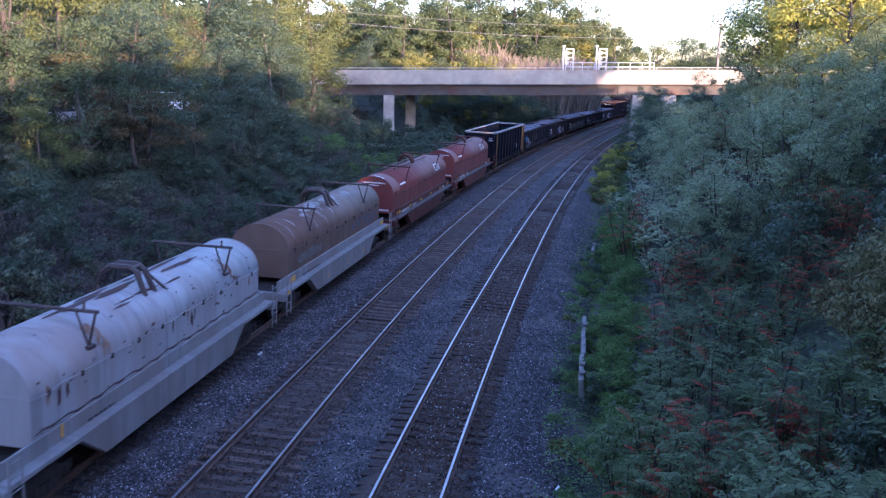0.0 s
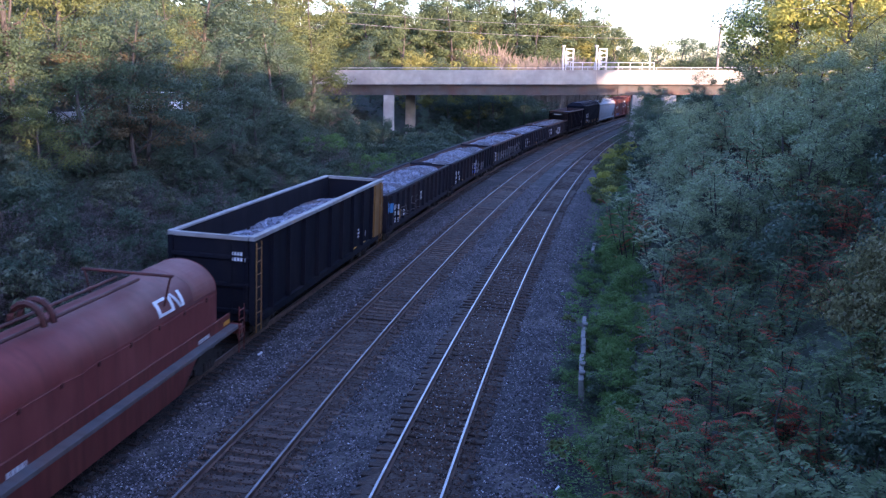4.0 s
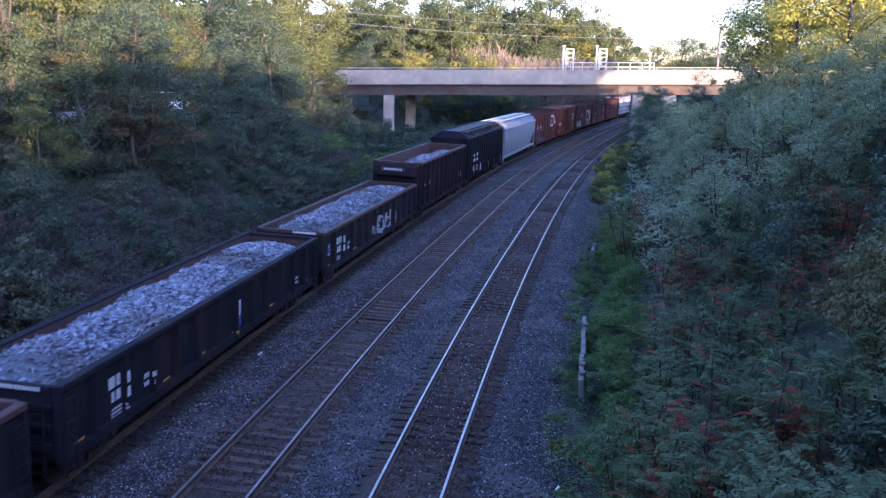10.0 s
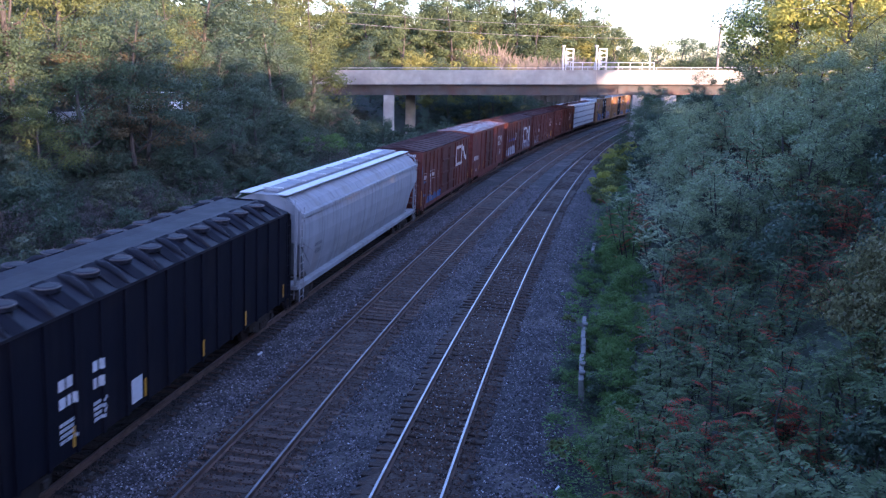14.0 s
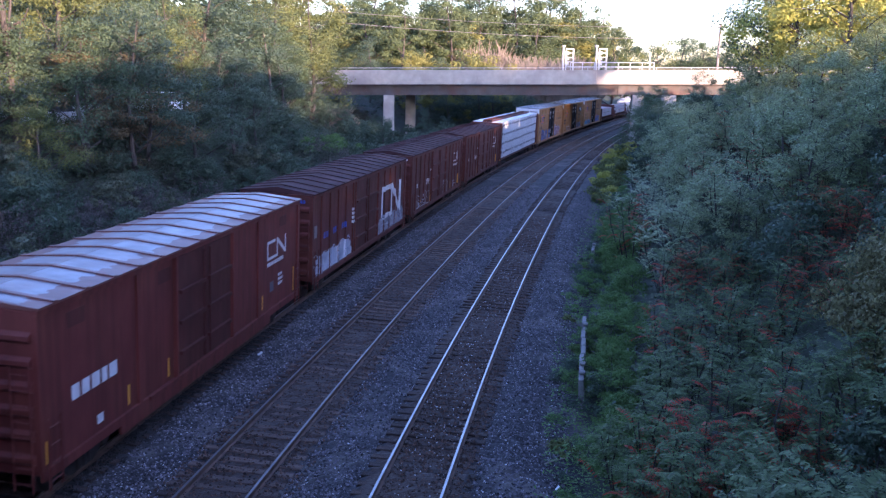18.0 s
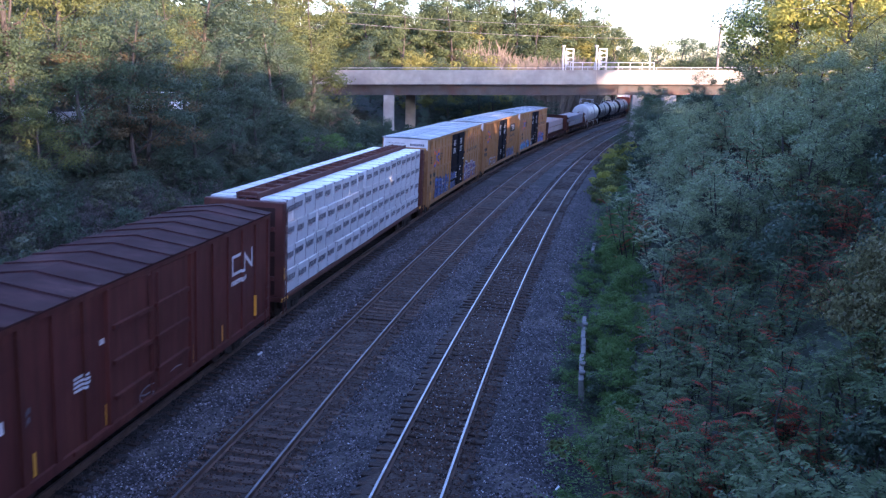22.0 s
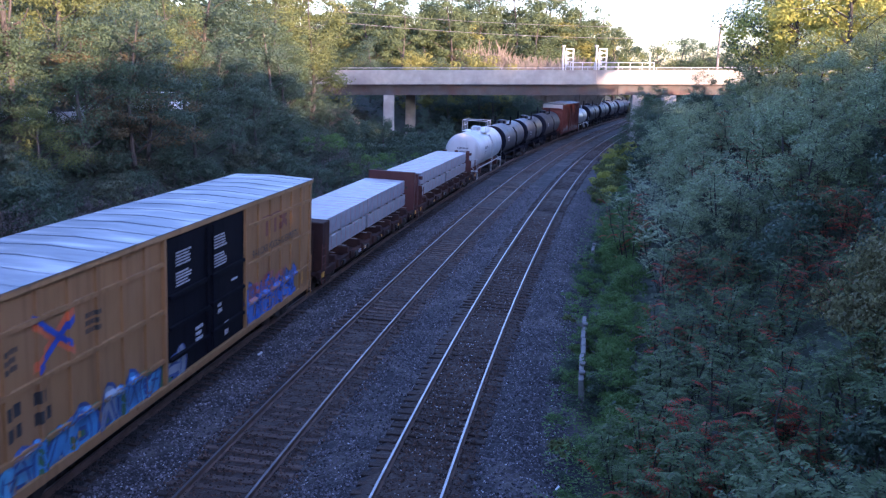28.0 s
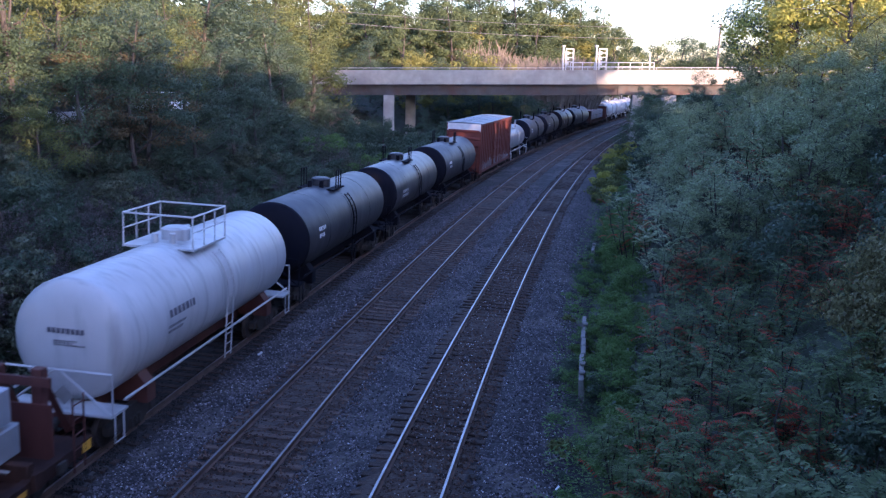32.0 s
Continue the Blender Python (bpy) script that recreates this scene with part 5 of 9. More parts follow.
class Side:
    """The near side of a car: its sheet and posts, on which marks are laid."""

    def __init__(self, car, x, posts=(), depth=0.0):
        self.car, self.x, self.posts, self.depth = car, x, sorted(posts), depth
        self.door, self.ribs, self.low = None, (), 0.82

    def strip(self, bm, y0, y1, a0, b0, a1, b1):
        """A thin plate from y0 to y1, whose lower and upper edges run from a0, b0 to a1, b1, stepped over the posts."""
        cuts = sorted({y0, y1, *[min(max(c, y0), y1) for p in self.posts for c in p]})
        prev = None
        for c, d in zip(cuts, cuts[1:]):
            if d - c < 1e-4:
                continue
            mid = (c + d) / 2
            up = any(p[0] <= mid <= p[1] for p in self.posts)
            x = self.x + (self.depth if up else 0.0)
            f = [(y - y0) / (y1 - y0) for y in (c, d)]
            zs = [(a0 + (a1 - a0) * t, b0 + (b1 - b0) * t) for t in f]
            lo = [bm.verts.new((x + 0.001, y, z)) for y, z in ((c, zs[0][0]), (d, zs[1][0]), (d, zs[1][1]), (c, zs[0][1]))]
            hi = [bm.verts.new((x + 0.005, v.co.y, v.co.z)) for v in lo]
            bm.faces.new(hi)
            if prev is not None and abs(prev - x) > 1e-4:
                e = 0.004 if x > prev else -0.004
                bm.faces.new([bm.verts.new((q, c - e, z)) for q, z in ((prev, zs[0][0]), (x + 0.005, zs[0][0]), (x + 0.005, zs[0][1]), (prev, zs[0][1]))])
            prev = x
            for i in range(4):
                bm.faces.new((lo[i], lo[(i + 1) % 4], hi[(i + 1) % 4], hi[i]))

    def mark(self, name, m, *rects, label=""):
        bm = bmesh.new()
        for r in rects:
            if len(r) == 4:
                self.strip(bm, r[0], r[1], r[2], r[3], r[2], r[3])
            else:
                self.strip(bm, *r)
        ob = part(name, bm, m, self.car, label)
        if name in ("lettering", "emblem"):
            ob["kind"] = "stuff"

    def lines(self, y, z, w, rows, h, seed, m=None, name="lettering"):
        """Rows of short bars, for small writing that cannot be read."""
        rng = random.Random(seed)
        rects = []
        for i in range(rows):
            p, end = y, y + w * rng.uniform(0.7, 1.0)
            zz = z - i * h * 1.6
            while p < end - 0.02:
                q = min(end, p + h * rng.uniform(0.5, 1.0))
                rects.append((p, q, zz - h, zz))
                p = q + h * 0.28
        self.mark(name, m or P_MARK, *rects, label="unreadable painted writing")

    def emblem(self, y, z, w, h, m=None):
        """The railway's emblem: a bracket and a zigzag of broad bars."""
        t = h * 0.15
        a = w * 0.42
        self.mark("emblem", m or P_MARK, (y, y + t, z, z + h), (y + t, y + a, z + h - t, z + h), (y + t, y + w * 0.5, z, z + t),
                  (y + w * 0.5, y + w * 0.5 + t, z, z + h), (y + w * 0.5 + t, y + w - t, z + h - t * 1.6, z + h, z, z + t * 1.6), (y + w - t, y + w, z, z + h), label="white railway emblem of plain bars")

    def reflectors(self, ys, z, h=0.5, w=0.1):
        for y in ys:
            self.mark("reflector", P_SAFETY, (y, y + w, z, z + h), label="yellow reflector strip")


SPRAY = {}
STROKES = (((0.1, 0.0), (0.05, 0.55), (0.15, 1.0)), ((0.85, 0.0), (0.95, 0.5), (0.85, 1.0)), ((0.1, 0.95), (0.5, 1.05), (0.9, 0.9)), ((0.1, 0.05), (0.5, -0.05), (0.95, 0.1)),
           ((0.95, 0.85), (0.5, 1.0), (0.1, 0.75), (0.35, 0.5), (0.85, 0.4), (0.8, 0.1), (0.1, 0.05)), ((0.1, 0.9), (0.45, 0.1), (0.9, 0.95)), ((0.1, 0.5), (0.5, 0.58), (0.9, 0.5)),
           ((0.9, 0.9), (0.3, 0.95), (0.05, 0.5), (0.35, 0.05), (0.9, 0.15)), ((0.15, 0.0), (0.5, 0.95), (0.9, 0.0)))


def spray_paint(colour):
    if colour not in SPRAY:
        SPRAY[colour] = mat("sprayed_paint", colour, tuple(c * 0.7 for c in colour), rough=0.6, grain=2.5, bump=0, third=tuple(c * 0.5 + 0.02 for c in colour), stain=1.3)
    return SPRAY[colour]


def spray(side, y0, y1, z0, z1, fills, line, seed, shapes=5, cloud=None, weight=0.26, rim=0.07, fade=0.0):
    """Sprayed shapes that cannot be read: a ragged cloud, then thick bent strokes with an outline, laid over the sheet and its posts."""
    rng = random.Random(seed)
    made = {}

    def at(y, z, lift):
        x = side.x
        if side.door and side.door[0] < y < side.door[1]:
            x = side.door[2]
        elif any(abs(z - r) < 0.055 for r in side.ribs):
            x = side.x + side.depth + 0.016
        elif any(p[0] - 0.005 <= y <= p[1] + 0.005 for p in side.posts):
            x = side.x + side.depth
        return (x + lift, y, z)

    def mesh_of(colour):
        return made.setdefault(colour, ([], []))

    def strip(pts, width, colour, lift):
        vs, fs = mesh_of(colour)
        fine = []
        for i in range(len(pts) - 1):
            a, b, c, d = (Vector(pts[min(max(j, 0), len(pts) - 1)]) for j in (i - 1, i, i + 1, i + 2))
            n = max(3, int((c - b).length / 0.09))
            for k in range(n + (i == len(pts) - 2)):
                t = k / n
                fine.append(0.5 * (2 * b + (c - a) * t + (2 * a - 5 * b + 4 * c - d) * t * t + (3 * b - a - 3 * c + d) * t ** 3))
        m = max(1, round(width / 0.08))
        base = len(vs)
        for i, q in enumerate(fine):
            w = fine[min(i + 1, len(fine) - 1)] - fine[max(i - 1, 0)]
            w = Vector((-w.y, w.x)).normalized() if w.length > 1e-6 else Vector((0, 1))
            u = i / (len(fine) - 1)
            wide = width * (0.5 + 0.18 * math.sin(5 * u + seed)) * (1 if 0 < i < len(fine) - 1 else 0.75)
            for k in range(m + 1):
                e = q + w * wide * (2 * k / m - 1)
                vs.append(at(e.x, min(max(e.y, side.low), 4.6), lift))
        for i in range(len(fine) - 1):
            for k in range(m):
                o = base + i * (m + 1) + k
                fs.append((o, o + 1, o + m + 2, o + m + 1))

    if cloud:
        vs, fs = mesh_of(cloud)
        step = 0.085
        ny, nz = int((y1 - y0) / step), int((z1 - z0) / step)
        for i in range(ny):
            for k in range(nz):
                y, z = y0 + i * step, z0 + k * step
                u, v = 2 * (i + 0.5) / ny - 1, 2 * (k + 0.5) / nz - 1
                q = abs(u) ** 5 + max(v, 0) ** 3 * 1.1 + 0.75 * noise.noise((y * 0.9, z * 1.1, seed)) + 0.25 * noise.noise((y * 4, z * 4, seed))
                if q < 0.62:
                    o = len(vs)
                    vs.extend([at(y + a * step, max(z + c * step, side.low), 0.003) for a, c in ((0, 0), (1, 0), (1, 1), (0, 1))])
                    fs.append((o, o + 1, o + 2, o + 3))
    w = (y1 - y0) / shapes
    for i in range(shapes):
        if rng.random() < fade:
            continue
        left, low, high = y0 + i * w + rng.uniform(-0.08, 0.05) * w, z0 + rng.uniform(0, 0.15) * (z1 - z0), z1 - rng.uniform(0, 0.28) * (z1 - z0)
        lean = rng.uniform(-0.1, 0.22) * w
        for st in rng.sample(STROKES, 3 if weight > 0.15 else 2):
            pts = [(left + a * w + lean * c, low + c * (high - low)) for a, c in st]
            if rim:
                strip(pts, weight + 2 * rim, line, 0.006)
            strip(pts, weight, fills[(i + rng.randrange(2)) % len(fills)], 0.009)
            if weight > 0.3:
                strip([(a - weight * 0.2, c + weight * 0.15) for a, c in pts[:3]], 0.05, line, 0.012)
    for colour, (vs, fs) in made.items():
        if fs:
            ob = part_of("sprayed_paint", raw("sprayed_paint", vs, fs), spray_paint(colour), side.car, "sprayed paint in bent shapes")
            ob["kind"] = "stuff"


def enlist(car, u0, u1, spread, *loads):
    for ob in (car, *loads):
        TRAIN.append((ob, (u0 + u1) / 2, spread))


# ---- box cars ----


def boxcar(label, u0, u1, skin, roof_m, eave=4.35, peak=0.2, door=(-1.5, 1.6), door_m=None, pitch=1.0, ribs=14, horizontal=(), end_top=None, low_skirt=False, roof_over=0.0):
    L = u1 - u0
    hl = L / 2 - 0.77
    car = thing("boxcar", label, "boxcar", group="cars of the freight train")
    w, dep, z0 = 1.50, 0.065, 0.92
    sx = w - dep
    block("body", skin, car, -sx, sx, -hl, hl, z0, eave, bev=0.02)
    posts = []
    n = max(4, round(2 * hl / pitch))
    for i in range(n + 1):
        y = -hl + 0.07 + (2 * hl - 0.14) * i / n
        if door[0] - 0.05 < y < door[1] + 0.05:
            continue
        posts.append((y - 0.09, y + 0.09))
        for s in (-1, 1):
            a, c = (sx, w) if s > 0 else (-w, -sx)
            block("side_post", skin, car, a, c, y - 0.09, y + 0.09, z0 + 0.1, eave - 0.08)
    for s in (-1, 1):
        a, c = (sx, w + 0.01) if s > 0 else (-w - 0.01, -sx)
        block("side_sill", skin, car, a, c, -hl, hl, z0 - 0.12, z0 + 0.1)
        block("top_chord", skin, car, a, c, -hl, hl, eave - 0.12, eave + 0.02)
        if low_skirt:
            block("skirt", skin, car, a, c, -hl * 0.62, hl * 0.62, z0 - 0.35, z0 - 0.12)
    for z in horizontal:
        y = [-hl + 0.1, door[0], door[1], hl - 0.1]
        for a, c in ((y[0], y[1]), (y[2], y[3])):
            block("side_rib", skin, car, sx, w + 0.015, a, c, z - 0.05, z + 0.05)
    # doors on the near side, and their rails
    dm = door_m or skin
    for s in (1, -1):
        mid = (door[0] + door[1]) / 2
        for a, c in ((door[0] + 0.05, mid - 0.015), (mid + 0.015, door[1] - 0.05)):
            x0, x1 = (sx, w - 0.02) if s > 0 else (-w + 0.02, -sx)
            d = block("door", dm, car, x0, x1, a, c, z0 + 0.12, eave - 0.14, bev=0.015, label="sliding side door")
            if s > 0:
                for k in range(3):
                    z = z0 + 0.7 + k * 0.85
                    block("door_rib", dm, d, x1, x1 + 0.1, a + 0.1, c - 0.1, z - 0.05, z + 0.05)
                bm = bmesh.new()
                tube(bm, [(x1 + 0.05, mid + (0.2 if a > mid - 0.1 else -0.2), z0 + 0.2), (x1 + 0.05, mid + (0.2 if a > mid - 0.1 else -0.2), eave - 0.2)], 0.03, 6)
                part("lock_bar", bm, dm, d)
    for y in door:
        block("door_post", skin, car, sx, w + 0.05, *sorted((y, y + (-0.09 if y == door[0] else 0.09))), z0 + 0.1, eave - 0.1)
    block("door_track", skin, car, w, w + 0.07, door[0] - 1.6, door[1] + 1.6, z0 + 0.02, z0 + 0.12)
    # roof with raised cross ribs
    roof = None
    bm = bmesh.new()
    e = w + roof_over + 0.06
    prism(bm, [(-e, eave + 0.022), (e, eave + 0.022), (e, eave + 0.07), (0, eave + 0.07 + peak), (-e, eave + 0.07)], -hl - 0.02, hl + 0.02)
    roof = part("roof", bm, roof_m, car, "ribbed sheet-metal roof")
    lift = 0.008 if roof_m is P_ROOF_SILVER else 0.035
    for i in range(ribs):
        y = -hl + 2 * hl * (i + 0.5) / ribs
        bm = bmesh.new()
        prism(bm, [(-e, eave + 0.07), (0, eave + 0.07 + peak), (e, eave + 0.07), (e, eave + 0.07 + lift), (0, eave + 0.085 + lift * 0.8 + peak), (-e, eave + 0.07 + lift)], y - 0.07, y + 0.07)
        part("roof_rib", bm, roof_m, roof)
    # ends with pressed corrugations
    for s in (-1, 1):
        y = s * hl
        for k in range(6):
            z = z0 + 0.35 + k * (eave - z0 - 0.7) / 5.4
            bm = bmesh.new()
            prism(bm, [(y - s * 0.005, z - 0.13), (y + s * 0.09, z - 0.05), (y + s * 0.09, z + 0.05), (y - s * 0.005, z + 0.13)], -sx + 0.08, sx - 0.08, axis="x")
            part("end_corrugation", bm, skin, car)
        if end_top:
            a, c = (y, y + 0.02) if s > 0 else (y - 0.02, y)
            block("end_cap", end_top, car, -sx, sx, a, c, eave - 0.62, eave + 0.02, label="white upper end plate")
        ladder(car, skin, sx * 0.8, y + s * 0.14, z0 - 0.3, 3.3, along_y=False, rungs=8)
        ladder(car, skin, w + 0.06, y - s * 0.35, z0 - 0.35, z0 + 1.2, rungs=4, name="side_ladder")
    block("centre_sill", P_BOGIE, car, -0.22, 0.22, -hl + 0.2, hl - 0.2, 0.62, z0 - 0.13)
    running_gear(car, hl, L - 5.6, 0.77)
    side = Side(car, sx, posts, dep)
    side.door, side.ribs = (*door, w - 0.02), horizontal
    enlist(car, u0, u1, L - 5.6)
    return car, side, hl


# ---- open cars ----


def scrap_load(label, hl, w, z_edge, crown, seed, coarse=1.0):
    """A mound of shredded metal: a rough bed with loose bent flakes on it."""
    rng = np.random.default_rng(seed)
    t = thing("scrap_load", label, "scrap metal", group="scrap in the gondolas")
    ny, nx = 60, 13
    yy, xx = np.meshgrid(np.linspace(-hl, hl - 0.02, ny), np.linspace(-w, w, nx), indexing="ij")
    ends = np.clip(np.minimum(yy + hl, hl - yy) / 1.5, 0, 1) ** 0.7
    lump = np.array([noise.noise((a * 0.55, c * 0.8, seed)) for a, c in zip(yy.ravel(), xx.ravel())]).reshape(yy.shape)
    zz = z_edge + crown * (1 - (xx / w) ** 2 * 0.8) * ends + lump * 0.22 * ends - 0.35 * (1 - ends)
    idx = np.arange(nx * ny).reshape(ny, nx)
    quads = np.stack([idx[:-1, :-1], idx[:-1, 1:], idx[1:, 1:], idx[1:, :-1]], -1).reshape(-1, 4)
    part_of("scrap_bed", raw("scrap_bed", np.stack([xx.ravel(), yy.ravel(), zz.ravel()], 1).tolist(), quads.tolist()), P_SCRAP_BED, t)
    n = int(21000 / coarse ** 2)
    u, v = rng.random(n) * (ny - 1.01), rng.random(n) * (nx - 1.01)
    i, j = u.astype(int), v.astype(int)
    c = np.stack([xx[i, j] + (v - j) * (xx[0, 1] - xx[0, 0]), yy[i, j] + (u - i) * (yy[1, 0] - yy[0, 0]), zz[i, j] + rng.uniform(0.0, 0.07, n)], 1)
    a = rng.normal(0, 1, (n, 3))
    a[:, 2] *= 0.35
    a /= np.linalg.norm(a, axis=1)[:, None]
    b = np.cross(a, rng.normal(0, 0.45, (n, 3)) + (0, 0, 1))
    b /= np.linalg.norm(b, axis=1)[:, None]
    la, lb = (rng.uniform(0.02, 0.085, n) * coarse)[:, None], (rng.uniform(0.008, 0.027, n) * coarse)[:, None]
    lift = np.array([0, 0, 1.0]) * (rng.uniform(-0.015, 0.03, n) * coarse)[:, None]
    vs = np.stack([c - a * la - b * lb, c + a * la - b * lb + lift, c + a * la * 0.8 + b * lb, c - a * la + b * lb * 0.7 - lift * 0.5], 1).reshape(-1, 3)
    fs = np.arange(n * 4).reshape(n, 4)
    ob = part_of("scrap_surface", raw("scrap_surface", vs.tolist(), fs.tolist()), P_SCRAP, t)
    ob["kind"] = "stuff"
    return t


def gondola(label, u0, u1, skin, top, posts_n=15, load=None, chord=None, sloped=False, end_post=None, inside=None, shift=0.0):
    L = u1 - u0
    hl = L / 2 - 0.5
    lining = inside or P_RUST
    car = thing("gondola", label, "gondola car", group="cars of the freight train")
    w, z0 = 1.53, 0.95
    t = 0.05
    xs = w - 0.15
    cm = chord or skin
    for s in (-1, 1):
        a, c = (xs - t, xs) if s > 0 else (-xs, -xs + t)
        block("side_wall", skin, car, a, c, -hl, hl, z0, top - 0.1)
        a, c = (xs - t - 0.035, xs - t - 0.003) if s > 0 else (-xs + t + 0.003, -xs + t + 0.035)
        block("side_lining", lining, car, a, c, -hl + 0.06, hl - 0.06, z0 + 0.1, top - 0.02, label="inner face of the wall")
        a, c = (xs - t - 0.02, w) if s > 0 else (-w, -xs + t + 0.02)
        block("top_chord", cm, car, a, c, -hl, hl, top - 0.1, top + 0.05, bev=0.02)
        block("side_sill", skin, car, *((xs, w) if s > 0 else (-w, -xs)), -hl, hl, z0 - 0.12, z0 + 0.1)
    posts = []
    for i in range(posts_n + 1):
        y = -hl + 0.08 + (2 * hl - 0.16) * i / posts_n + (shift if 0 < i < posts_n else 0.0)
        posts.append((y - 0.07, y + 0.07))
        for s in (-1, 1):
            bm = bmesh.new()
            prism(bm, [(y - 0.10, 0), (y + 0.10, 0), (y + 0.06, 0.145), (y - 0.06, 0.145)], 0, 1, axis="x")
            for v in bm.verts:
                px, py, pz = v.co
                v.co = (s * (xs + pz), py, z0 + 0.1 + px * (top - 0.2 - z0))
            bmesh.ops.recalc_face_normals(bm, faces=bm.faces)
            m = end_post if (end_post and i == posts_n) else skin
            part("side_post", bm, m, car)
    for s in (-1, 1):
        y = s * hl
        a, c = (y - 0.06, y) if s > 0 else (y, y + 0.06)
        block("end_wall", skin, car, -xs + t + 0.04, xs - t - 0.04, a, c, z0 + 0.02, top - 0.1)
        a, c = (y - 0.1, y - 0.063) if s > 0 else (y + 0.063, y + 0.1)
        block("end_lining", lining, car, -xs + t + 0.05, xs - t - 0.05, a, c, z0 + 0.1, top - 0.03)
        a, c = (y - 0.11, y + 0.06) if s > 0 else (y - 0.06, y + 0.11)
        block("end_chord", cm, car, -xs + t + 0.025, xs - t - 0.025, a, c, top - 0.1, top + 0.05, bev=0.02)
        for k in range(3):
            z = z0 + 0.35 + k * (top - z0 - 0.5) / 2.6
            a, c = (y, y + 0.1) if s > 0 else (y - 0.1, y)
            block("end_rib", skin, car, -xs + 0.03, xs - 0.03, a, c, z - 0.08, z + 0.08, bev=0.03)
        ladder(car, end_post or skin, w + 0.03, y - s * 0.28, z0 - 0.35, top - 0.15, rungs=7, name="side_ladder")
        ladder(car, skin, xs * 0.72, y + s * 0.14, z0 - 0.35, top - 0.15, along_y=False, rungs=7)
    if sloped:
        for s in (-1, 1):
            bm = bmesh.new()
            y = s * hl
            prism(bm, [(y + s * 0.11, top - 0.75), (y + s * 0.42, top - 0.75), (y + s * 0.42, top - 0.2), (y + s * 0.11, top - 0.1)], -xs + 0.02, xs - 0.02, axis="x")
            part("end_shelf", bm, skin, car)
    if end_post:
        block("corner_panel", end_post, car, xs, w - 0.02, hl - 1.25, hl - 0.45, z0 + 0.1, top - 0.1, label="worn yellow corner panel")
    block("floor", P_RUST, car, -xs + t + 0.04, xs - t - 0.04, -hl + 0.1, hl - 0.1, z0, z0 + 0.08)
    block("centre_sill", P_BOGIE, car, -0.25, 0.25, -hl + 0.2, hl - 0.2, 0.6, z0 - 0.004)
    running_gear(car, hl, L - 4.6)
    loads = []
    if load:
        lab, z_edge, crown, seed, coarse = load
        loads.append(scrap_load(lab, hl - 0.35, xs - t - 0.05, z_edge, crown, seed, coarse))
    enlist(car, u0, u1, L - 4.6, *loads)
    return car, Side(car, xs, posts, 0.145), hl


HOOD_W, HOOD_Z, HOOD_RISE = 1.13, 2.52, 0.92


def hood_at(y, a, lift=0.006):
    """A point on the coil cover: a turns from the crown to the springing, and past it runs down the wall."""
    if a > math.pi / 2:
        return (HOOD_W + lift, y, HOOD_Z - (a - math.pi / 2) * HOOD_W)
    return ((HOOD_W + lift) * math.sin(a), y, HOOD_Z + (HOOD_RISE + lift) * math.cos(a))


